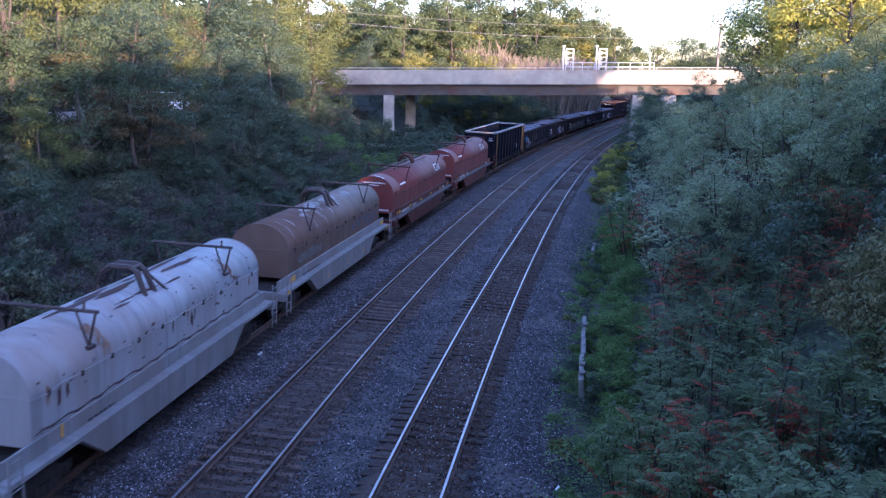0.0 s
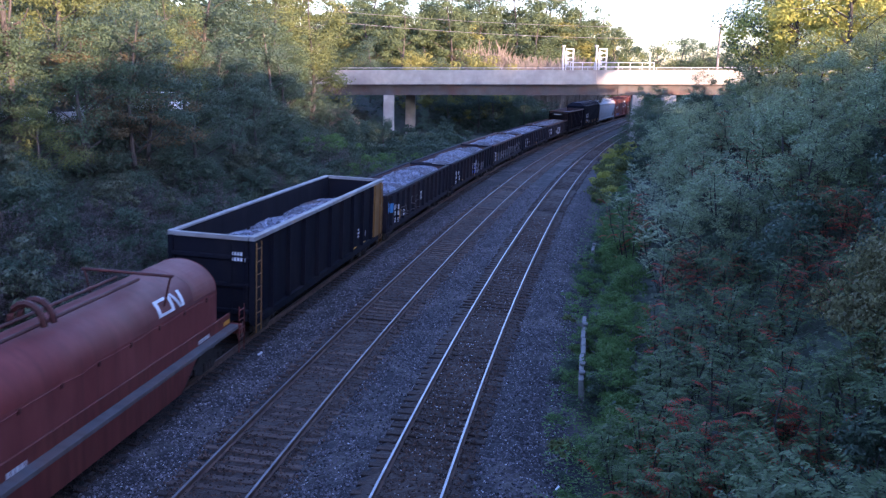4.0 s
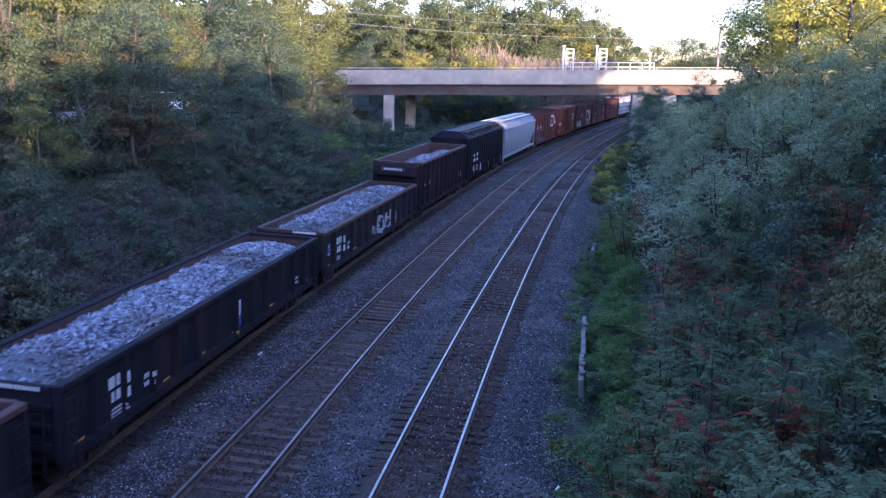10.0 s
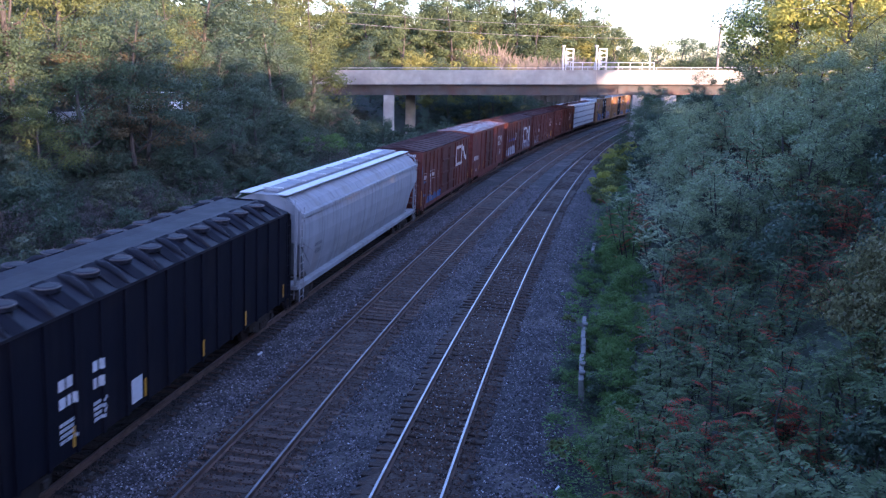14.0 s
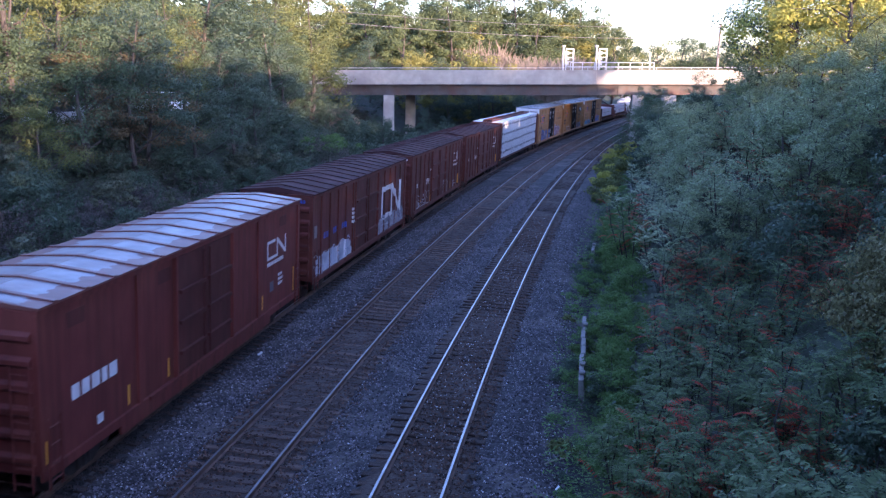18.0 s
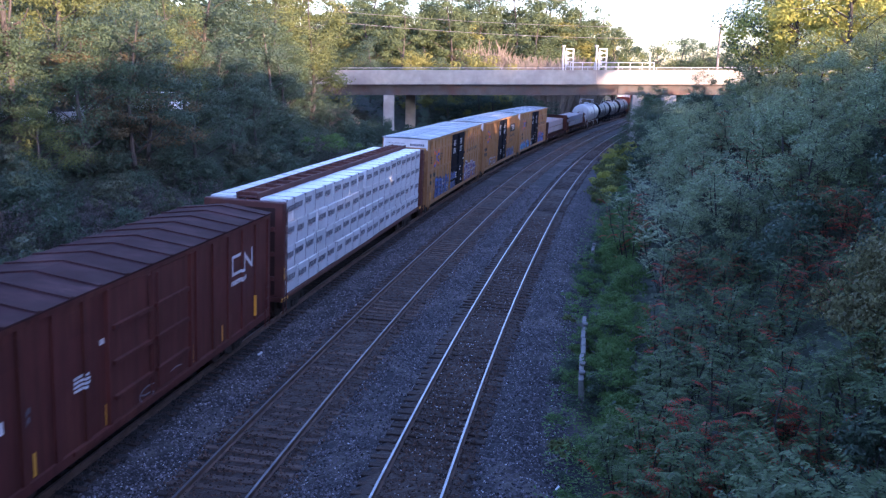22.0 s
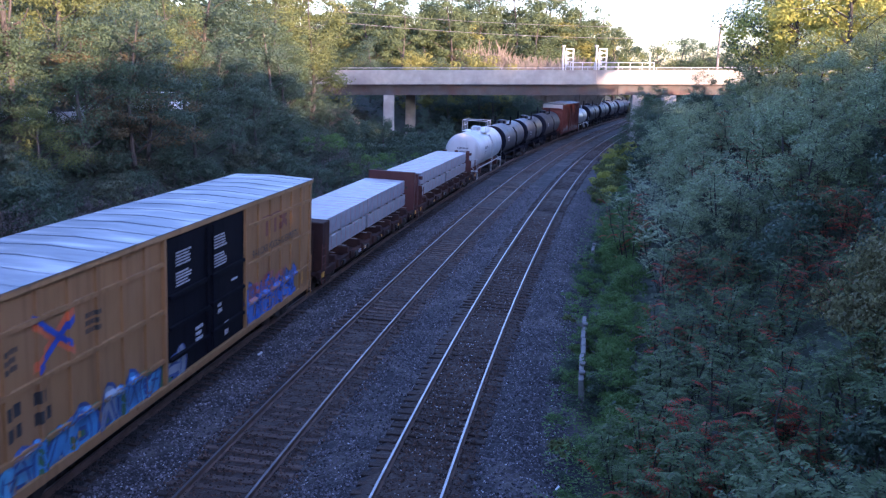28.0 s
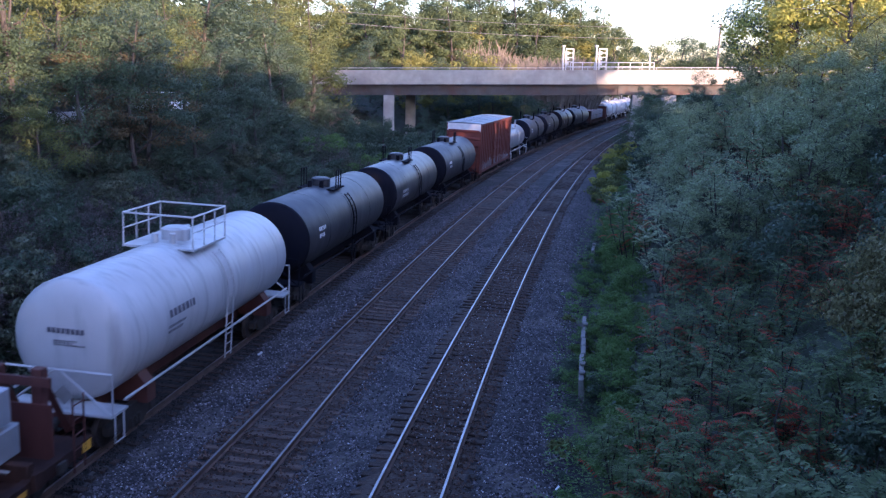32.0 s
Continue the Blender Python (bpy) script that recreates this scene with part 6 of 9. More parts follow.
def coil_car(label, u0, u1, cover, frame_m, hood_label, ridge=False, bar_m=None, ends=(-7.43, 7.43), bars=(-4.25, 4.2)):
    L = u1 - u0
    hl = L / 2 - 0.45
    car = thing("coil_car", label, "coil car", group="cars of the freight train")
    w = 1.50
    for s in (-1, 1):
        a, c = (1.14, 1.2) if s > 0 else (-1.2, -1.14)
        block("side_sill", frame_m, car, a, c, -hl + 0.2, hl - 0.2, 1.05, 1.6, bev=0.015)
        bm = bmesh.new()
        k = hl * 0.50
        prism(bm, [(-k - 1.0, 1.119), (-k, 0.42), (k, 0.42), (k + 1.0, 1.119)], (w - 0.30) * s, (w - 0.02) * s, axis="x")
        bmesh.ops.recalc_face_normals(bm, faces=bm.faces)
        part("trough_side", bm, frame_m, car, "deep tapered trough plate under the sill")
        block("walkway", P_LEDGE if ridge else P_GREY, car, *((1.203, w) if s > 0 else (-w, -1.203)), -hl + 0.2, hl - 0.2, 1.122, 1.24, bev=0.01, label="pale grey ledge along the sill")
    block("deck", P_BOGIE, car, -1.135, 1.135, -hl + 0.25, hl - 0.25, 1.02, 1.15)
    block("centre_sill", P_BOGIE, car, -0.3, 0.3, -hl + 0.1, hl - 0.1, 0.62, 1.016)
    for s in (-1, 1):
        y0, y1 = sorted((s * (hl - 0.2), s * (hl + 0.02)))
        block("end_sill", frame_m, car, -w - 0.05, w + 0.05, y0, y1, 0.92, 1.22, bev=0.02)
        ladder(car, frame_m, w + 0.1, s * (hl - 0.25), 0.4, 1.9, rungs=5, name="side_ladder")
        bm = bmesh.new()
        tube(bm, [(-w, s * (hl - 0.05), 1.2), (-w, s * (hl - 0.05), 1.95), (-0.6, s * (hl - 0.05), 1.95), (-0.6, s * (hl - 0.05), 1.2)], 0.025, 6)
        part("end_rail", bm, frame_m, car)
    # the removable cover
    y0, y1 = ends
    arch = [(HOOD_W * math.cos(math.pi * i / 16), HOOD_Z + HOOD_RISE * math.sin(math.pi * i / 16)) for i in range(17)]
    outline = [(HOOD_W, 1.42)] + arch + [(-HOOD_W, 1.42)]
    bm = bmesh.new()
    prism(bm, outline, y0, y1)
    hood = part("cover", bm, cover, car, hood_label, smooth=False)
    for p in hood.data.polygons:
        p.use_smooth = len(p.vertices) == 4 and p.center.z > HOOD_Z
    for e, y in ((-1, y0), (1, y1)):
        bm = bmesh.new()
        for (xa, za), (xb, zb) in zip(arch, arch[1:]):
            tube(bm, [(xa, y - e * 0.03, za), (xb, y - e * 0.03, zb)], 0.02, 5)
        part("cover_rim", bm, cover, hood)
        bm = bmesh.new()
        box(bm, -HOOD_W, HOOD_W, *sorted((y + e * 0.002, y + e * 0.02)), HOOD_Z - 0.05, HOOD_Z - 0.02)
        part("end_seam", bm, cover, hood)
    # the joint between arch and wall sags between its tabs
    bm = bmesh.new()
    n = 22
    tube(bm, [(HOOD_W + 0.012, y0 + (y1 - y0) * i / n, HOOD_Z - 0.06 - 0.03 * (i % 2) - 0.02 * math.sin(i * 1.9)) for i in range(n + 1)], 0.016, 5)
    part("seam_rail", bm, cover, hood)
    for i in range(10):
        y = y0 + (y1 - y0) * (i + 0.5) / 10
        block("latch", bar_m or P_BOGIE, hood, HOOD_W, HOOD_W + 0.035, y - 0.04, y + 0.04, HOOD_Z - 0.16, HOOD_Z - 0.04)
    bar = bar_m or P_DARKBAR
    for y in bars:
        bm = bmesh.new()
        top = 3.72
        tube(bm, [(-1.3, y, top), (1.3, y, top)], 0.045, 6)
        for sx in (-1, 1):
            foot = (sx * 1.04, y, 2.88)
            tube(bm, [(sx * 1.24, y, top + 0.02), foot], 0.032, 5)
            if not ridge:
                tube(bm, [(sx * 0.74, y, top), foot], 0.028, 5)
                tube(bm, [(sx * 0.95, y, top - 0.02), (sx * 0.95, y, top + 0.2)], 0.03, 5)
                box(bm, foot[0] - 0.1, foot[0] + 0.1, y - 0.14, y + 0.14, 2.84, 2.92)
        part("stacking_bar", bm, bar, hood, "steel stacking bar across the cover")
    bm = bmesh.new()
    if ridge:
        for x in (-0.32, 0.32):
            tube(bm, [(x, -4.25, 3.56), (x, 4.2, 3.56)], 0.045, 6)
        part("ridge_rail", bm, bar, hood)
        bm = bmesh.new()
        for dy in (-0.18, 0.18):
            tube(bm, [(0.42 * math.cos(a), dy, 3.5 + 0.5 * math.sin(a)) for a in np.linspace(0, math.pi, 9)], 0.08, 6)
    else:
        # two bent hoops over the ridge, held by stays
        for dy in (-0.2, 0.2):
            tube(bm, [(-0.8, dy * 1.3, 3.14), (-0.55, dy, 3.78), (-0.32, dy, 3.93), (0.25, dy, 3.93), (0.45, dy, 3.8), (0.7, dy * 1.3, 3.2)], [0.07, 0.085, 0.09, 0.09, 0.085, 0.07], 6)
        for sx in (-0.4, 0.3):
            tube(bm, [(sx, -0.2, 3.93), (sx, 0.2, 3.93)], 0.05, 5)
        tube(bm, [(0.35, 0.2, 3.86), (0.8, 0.8, 3.12)], 0.04, 5)
        tube(bm, [(-0.35, 0.2, 3.86), (-0.8, 0.8, 3.12)], 0.04, 5)
    part("lifting_bracket", bm, bar, hood, "lifting bracket on top of the cover")
    running_gear(car, hl, L - 4.4)
    enlist(car, u0, u1, L - 4.4)
    return car, Side(car, 1.201), hl


P_DARKBAR = paint("rusty_bars", (0.075, 0.06, 0.058), (0.045, 0.032, 0.03), amount=0.5)
P_RUST_RUN = mat("rust_run", (0.2, 0.1, 0.055), (0.12, 0.055, 0.03), rough=0.85, grain=6, bump=0.1, third=(0.24, 0.17, 0.13), stain=2.5)

# ---- hoppers ----


def black_hopper(u0, u1):
    L = u1 - u0
    hl = L / 2 - 0.45
    car = thing("covered_hopper", "tall black covered hopper car with round roof hatches", "hopper car", group="cars of the freight train")
    w, z0, eave = 1.53, 0.95, 4.12
    block("body", P_BLACK, car, -w + 0.06, w - 0.06, -hl, hl, z0, eave, bev=0.02)
    posts = []
    for i in range(17):
        y = -hl + 0.06 + (2 * hl - 0.12) * i / 16
        posts.append((y - 0.05, y + 0.05))
        for s in (-1, 1):
            block("side_post", P_BLACK, car, *((w - 0.06, w) if s > 0 else (-w, -w + 0.06)), y - 0.05, y + 0.05, z0, eave - 0.03)
    bm = bmesh.new()
    prism(bm, [(-w, eave - 0.02), (w, eave - 0.02), (w, eave + 0.05), (0.62, eave + 0.5), (0.32, eave + 0.44), (-0.32, eave + 0.44), (-0.62, eave + 0.5), (-w, eave + 0.05)], -hl + 0.7, hl - 0.7)
    roof = part("roof", bm, P_BLACK_ROOF, car, "black roof with bulged panels")
    for e in (-1, 1):
        bm = bmesh.new()
        ys = (e * (hl - 0.7), e * hl)
        lo = [(-w, eave - 0.02), (w, eave - 0.02)]
        pts = [(-w, ys[0], eave + 0.05), (-0.62, ys[0], eave + 0.5), (0.62, ys[0], eave + 0.5), (w, ys[0], eave + 0.05), (-w + 0.05, ys[1], eave + 0.0), (w - 0.05, ys[1], eave + 0.0), (-w, ys[0], eave - 0.02), (w, ys[0], eave - 0.02)]
        v = [bm.verts.new(q) for q in pts]
        for f in ((0, 1, 2, 3), (1, 0, 4), (2, 5, 3), (1, 4, 5, 2), (0, 6, 4), (3, 5, 7), (4, 6, 7, 5), (0, 3, 7, 6)):
            bm.faces.new([v[i] for i in f])
        bmesh.ops.recalc_face_normals(bm, faces=bm.faces)
        part("roof_slope", bm, P_BLACK, car)
    for i in range(16):
        y = -hl + 0.9 + (2 * hl - 1.8) * (i + 0.5) / 16
        for s in (-1, 1):
            bm = bmesh.new()
            prism(bm, [(s * w, eave + 0.05), (s * 1.1, eave + 0.33), (s * 0.64, eave + 0.52), (s * 0.64, eave + 0.46), (s * 1.1, eave + 0.2)], y - 0.22, y + 0.22)
            part("roof_bulge", bm, P_BLACK, roof)
    # arched ribs across the slopes
    for i in range(11):
        y = -hl + 1.0 + (2 * hl - 2.0) * i / 10
        for s in (-1, 1):
            bm = bmesh.new()
            tube(bm, [(s * 1.5, y, eave + 0.04), (s * 1.2, y + 0.05, eave + 0.26), (s * 0.9, y + 0.07, eave + 0.42), (s * 0.64, y + 0.05, eave + 0.5)], [0.05, 0.1, 0.11, 0.05], 8)
            part("roof_rib", bm, P_BLACK_ROOF, roof, "rounded rib of the black roof", smooth=True)
    for i in range(10):
        y = -hl + 1.0 + (2 * hl - 2.0) * (i + 0.5) / 10
        for s in (-1, 1):
            bm = bmesh.new()
            tube(bm, [(s * 0.86, y, eave + 0.36), (s * 0.86, y, eave + 0.46), (s * 0.86, y, eave + 0.49)], [0.30, 0.30, 0.2], 14)
            lid = part("roof_hatch", bm, P_BLACK_ROOF, roof, "round loading hatch")
            bm = bmesh.new()
            tube(bm, [(s * 0.86 + 0.3 * math.cos(q * math.pi / 6), y + 0.3 * math.sin(q * math.pi / 6), eave + 0.465) for q in range(13)], 0.022, 5)
            part("hatch_rim", bm, P_LEDGE, lid, "pale worn rim")
    for e in (-1, 1):
        ladder(car, P_BLACK, 1.1, e * (hl + 0.05), 0.6, 4.0, along_y=False, rungs=10)
        ladder(car, P_BLACK, w + 0.05, e * (hl - 0.35), 0.6, 3.9, rungs=9, name="side_ladder")
    for y in (-4.6, -1.6, 1.6, 4.6):
        bm = bmesh.new()
        prism(bm, [(-1.2, z0), (1.2, z0), (0.45, 0.45), (-0.45, 0.45)], y - 1.2, y + 1.2)
        part("outlet", bm, P_BLACK, car)
    running_gear(car, hl, L - 4.2)
    side = Side(car, w - 0.06, posts, 0.06)
    side.lines(-hl + 2.6, 2.75, 0.75, 1, 0.24, 1)
    side.lines(-hl + 2.6, 2.35, 0.6, 1, 0.24, 2)
    side.lines(-hl + 3.9, 2.75, 0.5, 1, 0.24, 3)
    side.lines(-hl + 3.9, 2.35, 0.6, 1, 0.24, 4)
    side.lines(-hl + 2.6, 1.8, 0.6, 4, 0.08, 5)
    side.lines(-hl + 3.9, 1.8, 0.6, 4, 0.08, 6)
    side.mark("placard", P_MARK, (-2.9, -2.38, 1.12, 1.74), label="white placard")
    side.reflectors((-hl + 0.3, -5.4, -2.28, 1.0, 4.15, hl - 0.6), 1.1, 0.47)
    for r in range(2):
        bm = bmesh.new()
        for j in range(4 if r == 0 else 5):
            box(bm, 0.25 + j * 0.2, 0.40 + j * 0.2, -hl - 0.006, -hl - 0.001, 3.45 - r * 0.25, 3.62 - r * 0.25)
        part("end_lettering", bm, P_MARK, car, "white painted writing on the end")
    bm = bmesh.new()
    for j in range(4):
        box(bm, 0.3, 0.3 + 0.6 + 0.1 * (j % 2), -hl - 0.006, -hl - 0.001, 2.75 - j * 0.09, 2.79 - j * 0.09)
    part("end_lettering", bm, P_MARK, car)
    enlist(car, u0, u1, L - 4.2)


def grey_hopper(u0, u1):
    L = u1 - u0
    hl = L / 2 - 0.5
    car = thing("covered_hopper", "light grey covered hopper car with curved sides", "hopper car", group="cars of the freight train")
    zs = [1.15, 1.6, 2.2, 2.8, 3.4, 3.9, 4.15, 4.38, 4.5]
    xs = [1.22, 1.36, 1.47, 1.53, 1.53, 1.42, 1.22, 0.8, 0.45]
    n = len(zs)
    rings = []
    bm = bmesh.new()
    for y, low in ((-hl + 0.35, 2.7), (-hl + 1.7, 1.15), (hl - 1.7, 1.15), (hl - 0.35, 2.7)):
        ring = [bm.verts.new((-x, y, max(z, low) if z < low else z)) for x, z in zip(xs, zs)]
        ring += [bm.verts.new((x, y, max(z, low) if z < low else z)) for x, z in zip(xs[::-1], zs[::-1])]
        rings.append(ring)
    for r0, r1 in zip(rings, rings[1:]):
        for i in range(2 * n):
            j = (i + 1) % (2 * n)
            bm.faces.new((r0[i], r0[j], r1[j], r1[i]))
    bm.faces.new(rings[0][::-1])
    bm.faces.new(rings[-1])
    bmesh.ops.recalc_face_normals(bm, faces=bm.faces)
    part("body", bm, P_HOPPER, car, "curved pale grey hopper body")
    for s in (-1, 1):
        block("side_sill", P_HOPPER, car, *((1.22, 1.5) if s > 0 else (-1.5, -1.22)), -hl + 0.3, hl - 0.3, 0.95, 1.16, bev=0.02)
        bm = bmesh.new()
        prism(bm, [(s * 1.53, 3.72), (s * 1.585, 3.72), (s * 1.585, 3.86), (s * 1.45, 3.9)], -hl + 0.3, hl - 0.3)
        bmesh.ops.recalc_face_normals(bm, faces=bm.faces)
        part("top_rail", bm, P_HOPPER, car)
        block("running_board", M_GALV, car, *((0.5, 0.95) if s > 0 else (-0.95, -0.5)), -hl + 0.2, hl - 0.2, 4.52, 4.56)
    block("hatch_trough", P_HOPPER, car, -0.3, 0.3, -hl + 0.9, hl - 0.9, 4.49, 4.62, bev=0.03)
    for i in range(8):
        y = -hl + 1.2 + (2 * hl - 2.4) * i / 7
        block("hatch_clamp", M_GALV, car, -0.4, 0.4, y - 0.05, y + 0.05, 4.62, 4.67)
    for e in (-1, 1):
        y = e * hl
        block("end_platform", P_HOPPER, car, -1.45, 1.45, *sorted((y, y - e * 0.9)), 0.98, 1.1)
        for x in (-1.35, 1.35):
            bm = bmesh.new()
            tube(bm, [(x, y - e * 0.1, 1.1), (x, y - e * 0.1, 4.1), (x * 0.7, y - e * 0.3, 4.45)], 0.045, 6)
            part("corner_post", bm, P_HOPPER, car)
        ladder(car, P_HOPPER, 1.1, y - e * 0.05, 0.6, 4.4, along_y=False, rungs=11)
        ladder(car, P_HOPPER, 1.5, y - e * 0.35, 0.5, 4.1, rungs=11, name="side_ladder")
    for y in (-4.9, 0, 4.9):
        bm = bmesh.new()
        prism(bm, [(-1.15, 1.15), (1.15, 1.15), (0.4, 0.42), (-0.4, 0.42)], y - 1.8, y + 1.8)
        part("outlet", bm, P_HOPPER, car)
    block("centre_sill", P_BOGIE, car, -0.25, 0.25, -hl + 0.1, hl - 0.1, 0.62, 0.97)
    running_gear(car, hl, L - 4.4)
    side = Side(car, 1.49)
    side.lines(-hl + 1.9, 2.5, 1.0, 2, 0.18, 11, P_LABEL)
    enlist(car, u0, u1, L - 4.4)


# ---- flat cars with lumber ----


def bundle(load, x0, x1, y0, y1, z0, z1, top_m, seed, straps=2, strap_m=None, labels=True, clips=False):
    """One wrapped bundle of boards with its straps and printed bars."""
    rng = random.Random(seed)
    bm = bmesh.new()
    box(bm, x0, x1, y0, y1, z0, z1, bev=0.025)
    for v in bm.verts:
        v.co += Vector((rng.uniform(-0.012, 0.012), rng.uniform(-0.01, 0.01), rng.uniform(-0.01, 0.006)))
    b = part("package", bm, top_m, load, "boards wrapped in white plastic")
    for i in range(straps):
        y = y0 + (y1 - y0) * (i + 0.12) / straps
        bm = bmesh.new()
        box(bm, x0 - 0.012, x1 + 0.012, y - 0.010, y + 0.010, z1 - 0.02, z1 + 0.006)
        box(bm, x1 + 0.003, x1 + 0.014, y - 0.008, y + 0.008, z0, z1)
        if clips:
            box(bm, x1 - 0.12, x1 + 0.03, y - 0.05, y + 0.05, z1 - 0.07, z1 + 0.018)
        part("strap", bm, strap_m or P_STRAP, b)
    if labels:
        n = max(1, round((y1 - y0) / 1.2))
        for i in range(n):
            y = y0 + (y1 - y0) * (i + 0.14) / n
            bm = bmesh.new()
            p = y
            zz = z0 + (z1 - z0) * rng.uniform(0.5, 0.6)
            for q in range(5 if rng.random() < 0.75 else 4):
                v = box(bm, x1 + 0.014, x1 + 0.018, p, p + 0.125, zz - 0.04, zz + 0.17)
                for w in v[1::2]:
                    w.co.y += 0.04
                p += 0.172
            part("print", bm, P_LABEL, b, "dark printed bars")["kind"] = "stuff"
            bm = bmesh.new()
            for q in range(2):
                box(bm, x1 + 0.014, x1 + 0.017, y + 0.08, y + 0.5, zz - 0.06 - q * 0.04, zz - 0.045 - q * 0.04)
            part("print", bm, P_PINK_PRINT, b, "faint pink printed lines")["kind"] = "stuff"
    return b


def centrebeam(u0, u1):
    L = u1 - u0
    hl = L / 2 - 0.45
    car = thing("centrebeam_flatcar", "brown centre-beam flatcar stacked with lumber", "flatcar", group="cars of the freight train")
    block("deck", P_BROWN, car, -1.45, 1.45, -hl, hl, 0.92, 1.1, bev=0.02)
    block("centre_sill", P_BOGIE, car, -0.3, 0.3, -hl + 0.1, hl - 0.1, 0.6, 0.916)
    for e in (-1, 1):
        y = e * hl
        block("bulkhead_panel", P_DECK, car, -1.2, 1.2, *sorted((y + e * 0.003, y + e * 0.012)), 1.2, 4.35, label="dark grimy panel between the frame members")
        block("bulkhead", P_BROWN, car, -1.5, 1.5, *sorted((y, y - e * 0.35)), 1.104, 4.55, bev=0.03, label="tall brown steel end bulkhead")
        for z in (1.8, 2.7, 3.6):
            block("bulkhead_rib", P_BROWN, car, -1.2, 1.2, *sorted((y + e * 0.013, y + e * 0.07)), z - 0.08, z + 0.08)
        ladder(car, P_BROWN, 1.53, y - e * 0.17, 0.5, 4.3, rungs=11, w=0.3, name="side_ladder")
        block("step_board", P_SAFETY, car, 1.46, 1.5, *sorted((y, y - e * 0.6)), 0.95, 1.06, label="yellow edge strip")
    block("beam_web", P_BROWN, car, -0.05, 0.05, -hl + 0.35, hl - 0.35, 1.104, 4.6)
    for x in (-0.42, 0.36):
        block("beam_flange", P_BROWN, car, x, x + 0.06, -hl + 0.35, hl - 0.35, 4.50, 4.78)
    block("beam_top", P_BROWN, car, -0.36, 0.36, -hl + 0.35, hl - 0.35, 4.6, 4.64)
    for i in range(20):
        y = -hl + 0.7 + (2 * hl - 1.4) * i / 19
        block("beam_rib", P_BROWN, car, -0.36, 0.36, y - 0.05, y + 0.05, 4.643, 4.76)
        block("beam_post", P_BROWN, car, 0.05, 0.3, y - 0.06, y + 0.06, 1.104, 4.49)
    running_gear(car, hl, L - 5.4)
    load = thing("lumber_load", "bundles of lumber in white plastic wrap, strapped in four tiers", "lumber", group="lumber on the flatcars")
    rng = random.Random(71)
    for s in (1, -1):
        for tier in range(4):
            z0 = 1.12 + tier * 0.875
            y = -hl + 0.40
            col = 0
            end = hl - 0.8
            while y < end - 0.5:
                ln = (1.22, 0.85, 1.05, 0.7)[tier] if col == 0 else 2.4 if col % 4 else 1.2
                y1 = min(y + ln, end)
                # the stack is stepped where two lengths of timber meet
                if s > 0 and tier >= 2 and y < -1.0 <= y1:
                    y1 = -1.0
                a1 = y1 - (0.42 if s > 0 and tier >= 2 and y1 == -1.0 else 0.0)
                x0, x1 = (0.46, 1.44) if s > 0 else (-1.44, -0.46)
                wob = rng.uniform(-0.018, 0.018)
                bundle(load, x0 + wob, x1 + wob, y + 0.012, a1 - 0.01, z0, z0 + 0.858, P_WRAP, tier * 31 + col + (200 if s < 0 else 0), straps=max(1, round((a1 - y) / 1.2)), labels=s > 0, clips=tier == 3)
                y = y1
                col += 1
    side = Side(car, 1.5)
    side.reflectors((-hl + 0.12,), 1.75, 0.42)
    enlist(car, u0, u1, L - 5.4, load)


